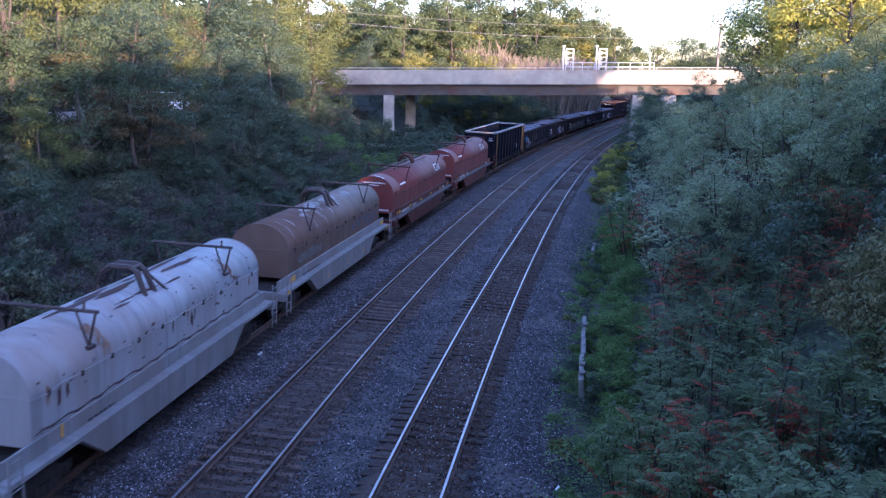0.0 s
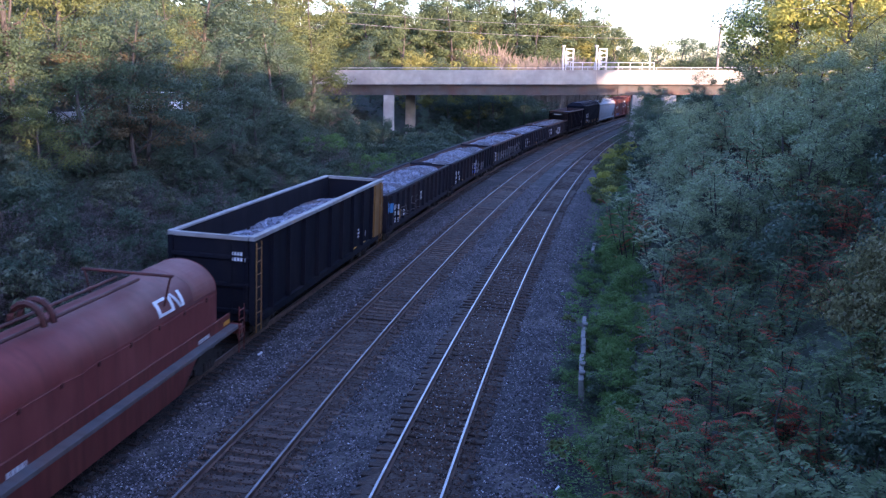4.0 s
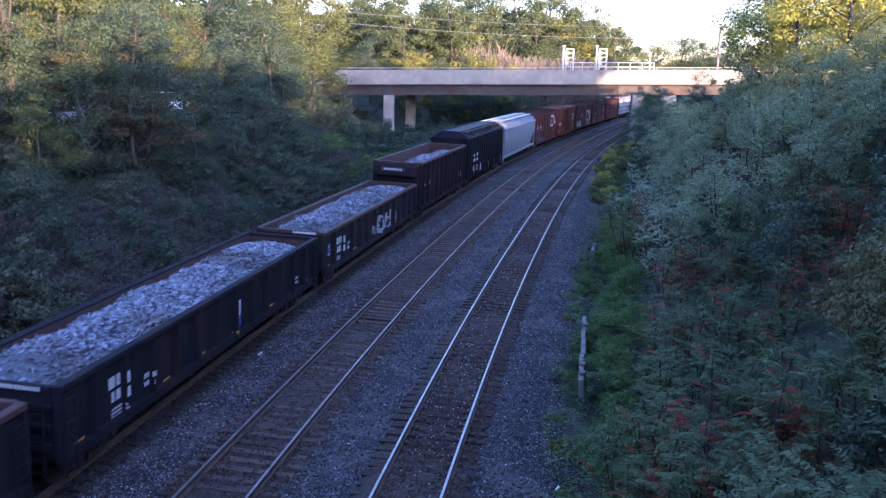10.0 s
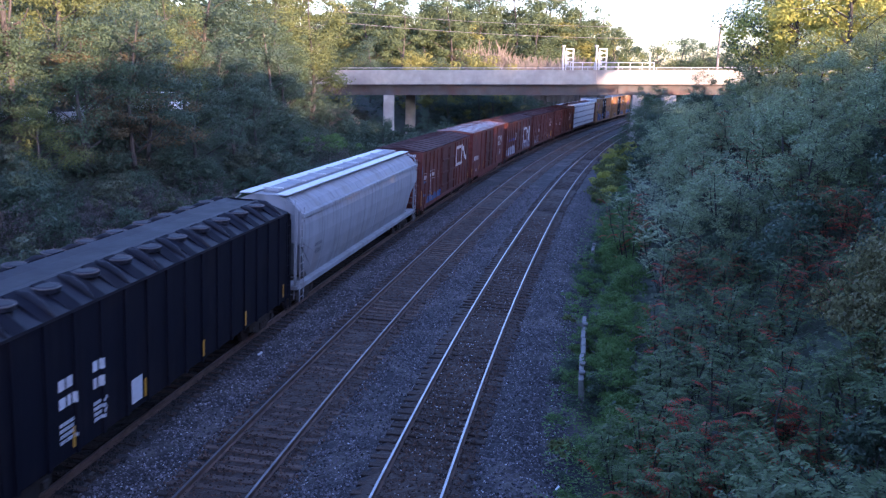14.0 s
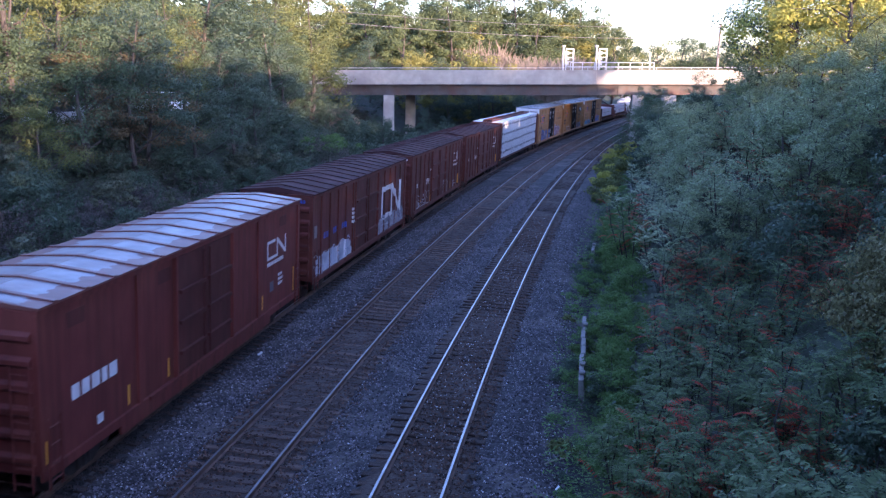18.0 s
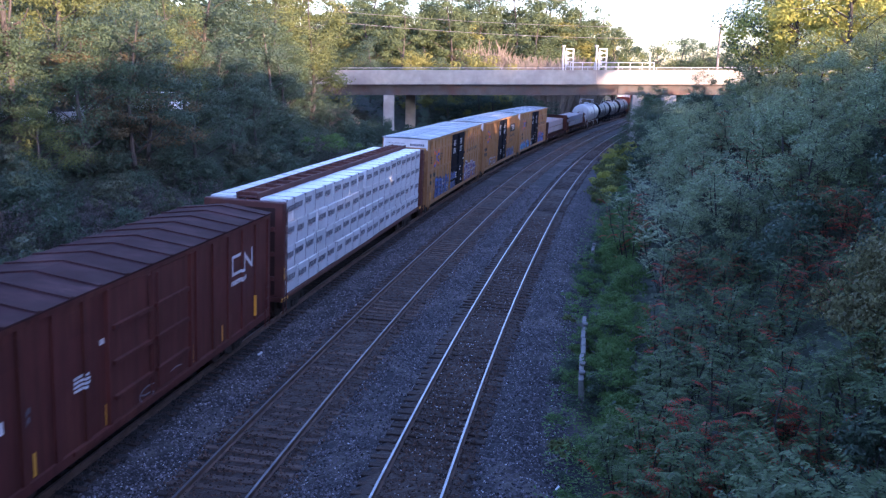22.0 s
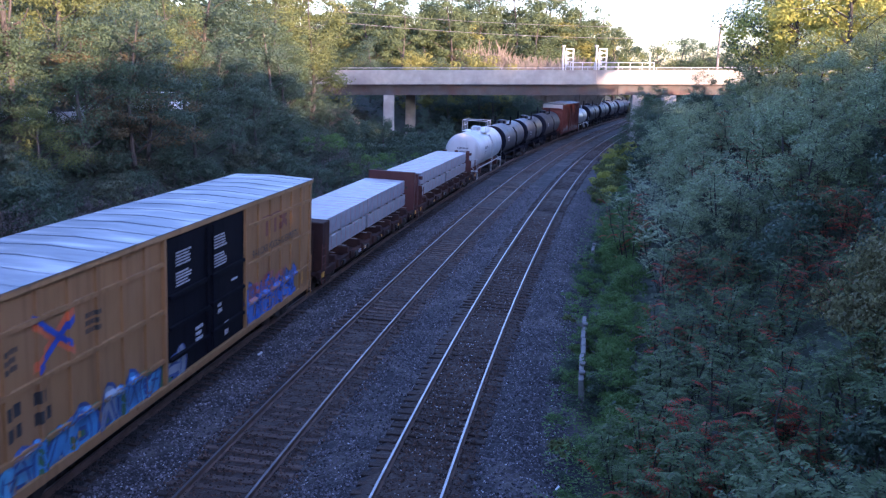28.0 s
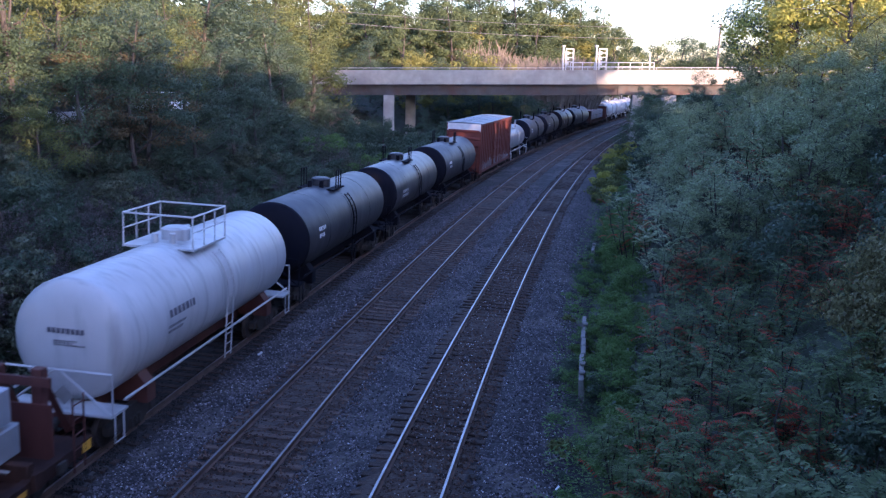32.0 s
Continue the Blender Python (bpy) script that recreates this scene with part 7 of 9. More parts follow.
def bulkhead_flat(u0, u1, open_ends, seed, span=(-7.8, 7.85), joint=0.3):
    L = u1 - u0
    hl = L / 2 - 0.45
    car = thing("bulkhead_flatcar", "brown bulkhead flatcar carrying wrapped lumber", "flatcar", group="cars of the freight train")
    block("deck", P_DECK, car, -1.3, 1.3, -hl, hl, 0.86, 0.975, bev=0.02)
    block("centre_sill", P_BOGIE, car, -0.3, 0.3, -hl + 0.1, hl - 0.1, 0.6, 0.855)
    for s in (-1, 1):
        block("side_sill", P_DECK, car, *((1.3, 1.5) if s > 0 else (-1.5, -1.3)), -hl, hl, 0.78, 1.08, bev=0.015)
    for i in range(8):
        y = -hl + 2.2 + (2 * hl - 4.4) * i / 7
        block("bolster_beam", P_DECK, car, -1.42, 1.42, y - 0.11, y + 0.11, 0.98, 1.36, bev=0.02)
        block("stake_pocket", P_DECK, car, 1.5, 1.6, y - 0.12, y + 0.12, 0.85, 1.2)
        block("winch", P_BOGIE, car, 1.5, 1.58, y + 0.75, y + 1.05, 0.8, 1.0)
    for e in (-1, 1):
        y = e * (hl - 1.05) if open_ends else -hl + 0.85 if e < 0 else hl - 0.35
        top = 3.05 if e < 0 else 3.32
        if open_ends:
            for x in (-0.95, 0.0, 0.95):
                block("bulkhead_post", P_BROWN, car, x - 0.13, x + 0.13, y - 0.12, y + 0.12, 0.98, 2.95, bev=0.02)
                bm = bmesh.new()
                tube(bm, [(x, y + e * 0.08, 2.7), (x, y + e * 0.98, 1.16)], 0.1, 4)
                part("brace", bm, P_BROWN, car)
            block("bulkhead_rail", P_BROWN, car, -1.3, 1.3, *sorted((y - e * 0.121, y - e * 0.2)), 2.6, 2.8)
            block("bulkhead_sheet", P_BROWN, car, -1.3, 1.3, *sorted((y - e * 0.121, y - e * 0.16)), 0.98, 2.2)
        else:
            block("bulkhead", P_DECK if e < 0 else P_BROWN, car, -1.42, 1.42, *sorted((y - (0.45 if e < 0 else 0.14), y + (0.45 if e < 0 else 0.14))), 0.98, top, bev=0.03, label="solid brown steel bulkhead")
            for x in (-1.0, 0.0, 1.0):
                a, c = sorted((y + e * (0.45 if e < 0 else 0.14), y + e * (0.7 if e < 0 else 0.3)))
                block("bulkhead_brace", P_DECK if e < 0 else P_BROWN, car, x - 0.06, x + 0.06, a, c, 0.98, 2.7)
            block("bulkhead_slot", P_BOGIE, car, -1.0, 1.0, *sorted((y - e * (0.451 if e < 0 else 0.141), y - e * (0.47 if e < 0 else 0.16))), 2.35, 2.47)
        ladder(car, P_BROWN, 1.5, y + e * 0.5, 0.5, 2.2, rungs=5, name="side_ladder")
        block("corner_sign", P_SAFETY, car, 1.505, 1.515, *sorted((e * (hl - 0.1), e * (hl - 0.45))), 0.82, 1.04, label="yellow reflector plate")
    running_gear(car, hl, L - 4.8)
    load = thing("lumber_load", "long bundles of lumber in pale wrap, two tiers high", "lumber", group="lumber on the flatcars")
    a, c = span
    mid = joint
    for tier, (z0, z1) in enumerate(((1.39, 2.05), (2.14, 2.89))):
        for y0, y1 in ((a, mid - 0.02), (mid + 0.02, c)):
            for x0, x1 in ((-1.42, 0.96),):
                bundle(load, x0, x1, y0 + (0.22 if tier == 0 else 0), y1 - (0.2 if tier == 0 and y1 < c else -0.25 if tier == 0 else 0), z0, z1, P_WRAP_LONG if tier else P_WRAP_GREY, seed + tier * 7 + int(y0 * 3), straps=9, strap_m=P_STRAP_PINK, labels=False)
        if tier == 0:
            for i in range(9):
                y = a + 0.6 + (c - a - 1.2) * i / 8
                bm = bmesh.new()
                box(bm, -1.44, 1.0, y - 0.05, y + 0.05, z1 + 0.005, 2.135)
                box(bm, -1.25, 1.25, y - 0.05, y + 0.05, 1.362, z0 - 0.003)
                part("dunnage", bm, M_POLE, load)
    side = Side(car, 1.501)
    side.lines(-3.4, 0.98, 1.6, 1, 0.15, seed)
    side.reflectors((-6.0, -2.6, 0.7, 4.0, 7.0), 0.84, 0.12, 0.42)
    enlist(car, u0, u1, L - 4.8, load)


# ---- tank cars ----


def tank_car(label, u0, u1, skin, end_m, r=1.45, rail_m=None, big_platform=False, frame_m=None):
    L = u1 - u0
    hl = L / 2 - 0.45
    car = thing("tank_car", label, "tank car", group="cars of the freight train")
    zc = 1.08 + r
    th = hl - (0.42 if big_platform else 0.6)
    bm = bmesh.new()
    rows = [(-th - 0.0, 0.05 * r), (-th + 0.03, 0.45 * r), (-th + 0.10, 0.75 * r), (-th + 0.2, 0.91 * r), (-th + 0.3, 0.98 * r), (-th + 0.42, r)]
    prof = rows + [(-y, q) for y, q in rows[::-1]]
    tube(bm, [(0, y, zc) for y, _ in prof], [q for _, q in prof], 36)
    for f in bm.faces:
        if abs(f.calc_center_median().y) > th - 0.45 or len(f.verts) > 4:
            f.material_index = 1
    shell = part("tank_shell", bm, (skin, end_m), car, "welded cylindrical tank", smooth=True)
    for y in (-th * 0.5, 0.02, th * 0.5):
        bm = bmesh.new()
        tube(bm, [(0, y - 0.03, zc), (0, y + 0.03, zc)], r + 0.006, 36)
        part("weld_band", bm, skin, shell, smooth=False)
    fm = frame_m or P_BLACK
    rm = rail_m or P_BLACK
    block("centre_sill", fm, car, -0.32, 0.32, -hl, hl, 0.68, 1.02)
    for e in (-1, 1):
        y = e * (hl - 2.0)
        bm = bmesh.new()
        prism(bm, [(-1.35, 0.75), (-1.35, 1.2), (-1.05, 1.55), (1.05, 1.55), (1.35, 1.2), (1.35, 0.75)], y - 0.22, y + 0.22)
        part("saddle", bm, fm, car)
        block("end_platform", rm, car, -1.4, 1.4, *sorted((e * hl, e * (hl - 0.75))), 1.03, 1.09, label="end platform grating")
        bm = bmesh.new()
        yy = e * (hl - 0.05)
        tube(bm, [(-1.4, yy, 1.09), (-1.4, yy, 2.1), (1.4, yy, 2.1), (1.4, yy, 1.09)], 0.03, 6)
        part("end_rail", bm, rm, car)
        for s in (-1, 1):
            bm = bmesh.new()
            tube(bm, [(s * 1.4, yy, 1.05), (0.05 * s, yy, 2.1)], 0.03, 5)
            part("end_brace", bm, rm, car)
        bm = bmesh.new()
        tube(bm, [(1.42, e * (hl - 0.1), 1.05), (1.42, e * (hl - 0.1), 0.4), (1.42, e * (hl - 0.5), 0.4), (1.42, e * (hl - 0.5), 1.05)], 0.025, 5)
        part("step", bm, rm, car)
    for s in (-1, 1):
        bm = bmesh.new()
        tube(bm, [(s * 1.45, -hl + 0.5, 1.35), (s * 1.45, hl - 0.5, 1.35)], 0.035, 6)
        part("side_rail", bm, rm, car)
        for y in np.linspace(-hl + 1.4, hl - 1.4, 5):
            bm = bmesh.new()
            tube(bm, [(s * 1.45, float(y), 1.35), (s * 1.0, float(y), 0.95)], 0.03, 5)
            part("rail_stay", bm, rm, car)
    # fittings on top
    bm = bmesh.new()
    tube(bm, [(0, 0, zc + r - 0.1), (0, 0, zc + r + 0.28), (0, 0, zc + r + 0.34)], [0.42, 0.42, 0.3], 16)
    part("manway", bm, skin, car, "domed manway with fittings")
    for dx, dy in ((0.0, 0.75), (0.25, -0.7), (-0.25, -0.8)):
        bm = bmesh.new()
        tube(bm, [(dx, dy, zc + r - 0.08), (dx, dy, zc + r + 0.25)], 0.1, 8)
        part("valve", bm, rm, car)
    pw, py = (1.0, 1.12) if big_platform else (0.75, 0.8)
    for s in (-1, 1):
        block("top_platform", rm, car, *sorted((s * 0.5, s * (pw + 0.1))), -py, py, zc + r - 0.14, zc + r - 0.08)
        bm = bmesh.new()
        x = s * (pw + 0.06)
        zt = zc + r + (0.85 if big_platform else 0.7)
        zb = zc + r - 0.1
        if big_platform:
            tube(bm, [(x, -py, zb), (x, -py, zt), (x, py, zt), (x, py, zb)], 0.03, 6)
            for y in (-py * 0.33, py * 0.33):
                tube(bm, [(x, y, zb), (x, y, zt)], 0.025, 5)
            tube(bm, [(x, -py, zb + 0.5), (x, py, zb + 0.5)], 0.025, 5)
        else:
            for y in (-0.35, 0.0, 0.35):
                tube(bm, [(x, y, zb), (x, y, zt)], 0.03, 5)
            tube(bm, [(x, -0.35, zt), (x, 0.35, zt)], 0.03, 5)
        part("platform_rail", bm, rm, car)
    if big_platform:
        for y in (-py, py):
            bm = bmesh.new()
            tube(bm, [(-pw - 0.06, y, zc + r + 0.85), (pw + 0.06, y, zc + r + 0.85)], 0.03, 6)
            part("platform_rail", bm, rm, car)
    bm = bmesh.new()
    for y in (0.15, 0.6):
        tube(bm, [((r + 0.05) * math.sin(a), y, zc + (r + 0.05) * math.cos(a)) for a in np.linspace(0.75, 1.75, 8)] + [(1.47, y, 0.5)], 0.025, 5)
    for a in np.linspace(0.8, 1.7, 6):
        tube(bm, [((r + 0.05) * math.sin(a), 0.15, zc + (r + 0.05) * math.cos(a)), ((r + 0.05) * math.sin(a), 0.6, zc + (r + 0.05) * math.cos(a))], 0.018, 5)
    for z in (0.6, 0.9, 1.2, 1.5, 1.8):
        tube(bm, [(1.47, 0.15, z), (1.47, 0.6, z)], 0.018, 5)
    part("ladder", bm, rm, car)
    running_gear(car, hl, L - 4.0)
    enlist(car, u0, u1, L - 4.0)
    return car, th, zc, r


def tank_writing(car, y, a0, r, zc, w, rows, h, seed, m):
    """Short bars wrapped on the shell, for writing that cannot be read."""
    rng = random.Random(seed)
    bm = bmesh.new()
    for i in range(rows):
        p = y
        ang = a0 + i * h * 1.7 / r
        end = y + w * rng.uniform(0.7, 1)
        while p < end:
            q = p + h * rng.uniform(0.5, 0.95)
            vs = []
            for yy, aa in ((p, ang), (q, ang), (q, ang + h / r), (p, ang + h / r)):
                vs.append(bm.verts.new(((r + 0.012) * math.sin(aa), yy, zc + (r + 0.012) * math.cos(aa))))
            bm.faces.new(vs)
            p = q + h * 0.3
    part("lettering", bm, m, car, "painted writing on the tank")["kind"] = "stuff"


def end_bars(car, m, y, x0, z, widths, h):
    for i, wd in enumerate(widths):
        bm = bmesh.new()
        p = x0
        while p < x0 + wd:
            box(bm, p, p + h * 0.7, y - 0.006, y - 0.001, z - i * h * 1.7, z - i * h * 1.7 + h)
            p += h * 0.95
        part("end_lettering", bm, m, car, "painted writing on the end")["kind"] = "stuff"

# ---- the make-up of the train, front to rear ----
GAP = [14.6, 30.2, 46.8, 64.55, 82.5, 100.2, 118.0, 136.4, 154.45, 172.95, 191.0, 207.1, 224.9, 246.25, 263.95, 281.45, 298.85, 316.28, 333.65, 358.3, 379.15, 399.8, 420.85, 439.6, 460.3, 473.6, 488.0, 501.6, 516.0, 533.5, 545.0, 558.5, 571.0, 583.5, 601.0, 622.0, 636.0, 650.0, 664.0]
U = list(zip(GAP, GAP[1:]))


def build_train():
    c, up, hl = coil_car("white coil car with a rust-streaked rounded cover", *U[0], P_WHITE, P_GREY, "dented white cover with rust streaks", ends=(-5.9, 6.75), bars=(-3.55, 4.1))
    up.lines(-hl + 3.4, 1.3, 1.5, 1, 0.2, 1, P_MARK_BLACK)
    up.reflectors((-hl + 2.35,), 1.3, 0.3)
    rng = random.Random(4)
    # long rust patches on the crown, runs below the bar's feet and the joint, chips all over
    spots = [(rng.uniform(-2.6, 3.4), rng.uniform(-0.25, 0.3), rng.uniform(0.5, 1.3), rng.uniform(0.05, 0.12), P_RUST) for i in range(9)]
    spots += [(rng.uniform(-1.6, 1.8), rng.uniform(0.45, 0.75), rng.uniform(0.25, 0.6), rng.uniform(0.02, 0.04), P_RUST) for i in range(6)]
    for y0 in (-3.3, 4.3, -3.1):
        spots += [(y0 + rng.uniform(-0.05, 0.1) + k * 0.05, 0.75 + k * 0.14, rng.uniform(0.05, 0.11), 0.13, P_RUST_RUN) for k in range(6)]
    for y0 in (1.3, 1.55, 1.75, -4.9, -4.6, -5.3, 5.9, 0.4):
        spots.append((y0, rng.uniform(1.65, 1.95), rng.uniform(0.04, 0.1), rng.uniform(0.12, 0.26), rng.choice((P_RUST, P_RUST_RUN))))
    for i in range(70):
        spots.append((rng.uniform(-5.6, 6.5), rng.choice((rng.uniform(0.2, 1.5), rng.uniform(1.45, 2.35), rng.uniform(1.45, 1.7))), rng.uniform(0.02, 0.09), rng.uniform(0.015, 0.05), rng.choice((P_RUST, P_RUST, P_LABEL))))
    for y, a, wy, wa, m in spots:
        bm = bmesh.new()
        pts = []
        for k in range(12):
            t = 2 * math.pi * k / 12
            q = 1 + rng.uniform(-0.5, 0.3)
            pts.append(bm.verts.new(hood_at(y + wy * q * math.cos(t), a + wa * q * math.sin(t), 0.012)))
        c0 = bm.verts.new(hood_at(y, a, 0.02))
        for k in range(12):
            bm.faces.new((c0, pts[k], pts[(k + 1) % 12]))
        part("rust_patch", bm, m, c, "rust showing through the paint")
    # a wavy dark line of rust along the foot of the wall
    bm = bmesh.new()
    tube(bm, [(HOOD_W + 0.006, -5.8 + 12.4 * k / 40, 1.66 + 0.03 * math.sin(k * 2.1) + 0.02 * math.sin(k * 0.7)) for k in range(41)], [0.012 + 0.01 * (k % 3) for k in range(41)], 5)
    part("rust_patch", bm, P_RUST, c, "rust along the foot of the cover")
    c, up, hl = coil_car("tan coil car with a rounded steel cover on a grey frame", *U[1], P_TAN, P_GREY, "dull tan steel cover", ends=(-6.45, 6.9), bars=(-3.8, 4.2))
    up.lines(-4.95, 1.3, 2.0, 1, 0.2, 2, P_MARK_BLACK)
    up.reflectors((-6.45, 7.0), 1.27, 0.2, 0.6)
    Side(c, 1.501).reflectors((-hl + 0.25, hl - 0.8), 1.1, 0.13, 0.5)
    Side(c, 1.481).reflectors((-2.6, 0.2, 2.8), 0.62, 0.3, 0.1)
    spray(Side(c, HOOD_W + 0.003), 1.9, 6.2, 1.75, 2.25, ((0.05, 0.07, 0.13), (0.06, 0.075, 0.12)), (0.07, 0.07, 0.09), 5, 6, weight=0.1, rim=0.0)
    spray(Side(c, HOOD_W + 0.003), -5.4, -2.5, 1.8, 2.2, ((0.16, 0.15, 0.155), (0.13, 0.12, 0.12)), (0.1, 0.1, 0.1), 9, 3, cloud=(0.115, 0.1, 0.095), weight=0.1, rim=0.0)
    for y, a0, a1 in ((-5.6, 0.2, 1.25), (-2.9, 0.1, 1.3), (-1.6, 0.5, 1.35), (3.2, 0.2, 1.2), (6.1, 0.3, 1.3)):
        bm = bmesh.new()
        tt = np.linspace(a0, a1, 12)
        row = [[bm.verts.new(hood_at(y + d * 0.018 * (1 + 0.6 * math.sin(9 * t + y)), t)) for t in tt] for d in (-1, 1)]
        for q in range(11):
            bm.faces.new((row[0][q], row[0][q + 1], row[1][q + 1], row[1][q]))
        part("chafe_line", bm, P_GREY, c, "thin pale chafed line across the cover")
    rng = random.Random(12)
    for y, a, wy, wa in ((-2.0, 0.25, 0.8, 0.22), (-0.9, 0.1, 0.6, 0.3), (0.9, 0.2, 0.9, 0.25), (3.3, 0.3, 0.5, 0.2), (-3.2, 0.5, 0.3, 0.12)):
        bm = bmesh.new()
        pts = []
        for k in range(18):
            t, q = 2 * math.pi * k / 18, 1 + rng.uniform(-0.2, 0.12)
            aa = a + wa * q * math.sin(t)
            pts.append(bm.verts.new(hood_at(y + wy * q * math.cos(t), aa, 0.004)))
        c0 = bm.verts.new(hood_at(y, a, 0.008))
        for k in range(18):
            bm.faces.new((c0, pts[k], pts[(k + 1) % 18]))
        part("scuff", bm, P_GREY, c, "pale worn patch on the crown of the cover")
    for y, a0, a1 in ((-4.9, 0.25, 0.8), (-1.9, 0.1, 0.95), (-1.2, 0.3, 0.7), (0.9, 0.4, 0.8), (2.6, 0.2, 0.6), (4.6, 0.1, 0.9), (-0.4, 0.6, 1.0)):
        bm = bmesh.new()
        tt = np.linspace(a0, a1, 7)
        row = [[bm.verts.new(hood_at(y + d * (0.02 + 0.05 * math.sin(3 * (t - a0) / (a1 - a0))) + 0.1 * (t - a0), t)) for t in tt] for d in (-1, 1)]
        for q in range(6):
            bm.faces.new((row[0][q], row[0][q + 1], row[1][q + 1], row[1][q]))
        part("scuff", bm, P_GREY, c, "pale rubbed streak")
    for i in (2, 3):
        c, up, hl = coil_car("brown-red coil car with a rounded cover", *U[i], P_RED_COIL, P_RED_DARK if i == 2 else P_RED, "brown-red steel cover", ridge=True, bar_m=P_RED_DARK)
        up.lines(-5.53, 1.36, 2.0, 1, 0.21, 3 + i)
        up.lines(-2.8, 1.36, 0.8, 1, 0.15, 13 + i)
        up.lines(5.97, 1.38, 0.9, 1, 0.12, 23 + i)
        up.reflectors((-6.7, -6.25, -3.6, -0.8, 2.1, 5.0, 7.8) if i == 2 else (-6.6, 7.8), 1.29, 0.13, 0.45)
        Side(c, HOOD_W + 0.002).lines(-6.9, 2.28, 0.7, 1, 0.07, 43 + i, P_LADDER_YELLOW)
        for e in (-1, 1):
            bm = bmesh.new()
            ya, yb = e * 7.4, e * 5.85
            tt = np.linspace(-1.5, 1.5, 25)
            row = [[bm.verts.new(hood_at(yy + 0.05 * math.sin(5 * t + i) * (yy == yb), t, 0.004)) for t in tt] for yy in (ya, yb)]
            for q in range(24):
                bm.faces.new((row[0][q], row[0][q + 1], row[1][q + 1], row[1][q]))
            part("end_band", bm, P_RED_FADED, c, "faded pinkish band at the end of the cover")
        # emblem and a white plate on the curved part
        for y0, y1, a0, a1, kind in ((3.75, 5.25, 0.93, 1.42, 0), (-5.68, -4.35, 1.15, 1.25, 1), (-7.35, -7.15, 0.0, 0.12, 1), (-7.35, -7.15, 0.16, 0.3, 1), (-7.35, -7.15, 0.34, 0.5, 1)):
            bm = bmesh.new()

            def curved(ya, yb, aa, ab):
                v = [bm.verts.new(hood_at(y, t, 0.012)) for y, t in ((ya, aa), (yb, aa), (yb, ab), (ya, ab))]
                bm.faces.new(v)
            if kind:
                curved(y0, y1, a0, a1)
            else:
                w = y1 - y0
                for q in (((0, 0), (0.12, 0), (0.12, 1), (0, 1)), ((0.12, 0), (0.44, 0), (0.44, 0.17), (0.12, 0.17)), ((0.12, 0.83), (0.5, 0.83), (0.5, 1), (0.12, 1)),
                          ((0.5, 0), (0.61, 0), (0.61, 1), (0.5, 1)), ((0.61, 0), (0.70, 0), (0.89, 1), (0.80, 1)), ((0.89, 0), (1, 0), (1, 1), (0.89, 1))):
                    n = max(1, round((q[2][1] - q[1][1]) * 8))
                    for k in range(n):
                        quad = [(q[0][0] + (q[3][0] - q[0][0]) * f, q[0][1] + (q[3][1] - q[0][1]) * f, q[1][0] + (q[2][0] - q[1][0]) * f, q[1][1] + (q[2][1] - q[1][1]) * f) for f in (k / n, (k + 1) / n)]
                        bm.faces.new([bm.verts.new(hood_at(y0 + yy * w, a0 + ta * (a1 - a0), 0.012)) for yy, ta in ((quad[0][0], quad[0][1]), (quad[0][2], quad[0][3]), (quad[1][2], quad[1][3]), (quad[1][0], quad[1][1]))])
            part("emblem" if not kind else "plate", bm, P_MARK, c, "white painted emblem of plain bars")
        end_bars(c, P_MARK, -7.44, -0.69, 3.06, (1.34, 0.0), 0.07)
        end_bars(c, P_MARK, -7.44, -0.36, 2.93, (0.68,), 0.06)
        end_bars(c, P_MARK, -7.44, 0.0, 1.55, (0.9,), 0.1)

    # gondolas with shredded metal
    c, side, hl = gondola("tall black gondola with a yellow end post, part filled with scrap", *U[4], P_BLACK, 3.78, 10, ("low heap of grey shredded metal in a tall gondola", 2.75, 0.3, 4, 1.1), end_post=P_LADDER_YELLOW, chord=P_GREY, inside=P_BLACK)
    side.mark("sign", P_GREY, (hl - 2.6, hl - 2.45, 1.35, 1.6), label="small pale sign")
    side.lines(hl - 3.9, 1.9, 0.35, 3, 0.10, 3)
    side.reflectors((hl - 3.0, hl - 4.6), 1.0, 0.12, 0.5)
    end_bars(c, P_MARK, -hl - 0.1, 0.75, 3.2, (0.4, 0.5), 0.11)
    looks = [
        (5, P_NAVY, 2.78, "black gondola heaped with shredded grey metal", 2.42, 0.40),
        (6, P_NAVY, 2.72, "black gondola filled level with shredded metal", 2.36, 0.32),
        (7, P_SLATE, 2.68, "grimy dark gondola filled with shredded metal", 2.38, 0.32),
        (8, P_NAVY, 2.58, "black gondola with scrap, rusty along the rim", 2.30, 0.30),
        (9, P_SLATE, 2.58, "dark gondola with white sprayed patches and scrap", 2.26, 0.30),
    ]
    for i, skin, top, lab, ze, cr in looks:
        skin = paint("gondola_side", (0.012, 0.013, 0.022) if skin is P_NAVY else (0.024, 0.023, 0.032), (0.02, 0.019, 0.023), rust=(0.05, 0.032, 0.027), rough=0.72, streak=True)
        c, side, hl = gondola(lab, *U[i], skin, top, 13, ("heap of shredded grey metal in a gondola", ze, cr, i, 1.15), chord=P_RUST if i in (7, 9) else None)
        side.low = 0.98
        if i == 5:
            spray(side, -7.7, -6.75, 1.75, 2.4, ((0.05, 0.26, 0.55), (0.04, 0.2, 0.42)), (0.03, 0.08, 0.2), 3, 1, cloud=(0.05, 0.24, 0.5), weight=0.2)
            spray(side, -4.9, -0.2, 1.1, 2.0, ((0.10, 0.085, 0.085), (0.07, 0.06, 0.065)), (0.03, 0.03, 0.03), 14, 4, weight=0.05, rim=0)
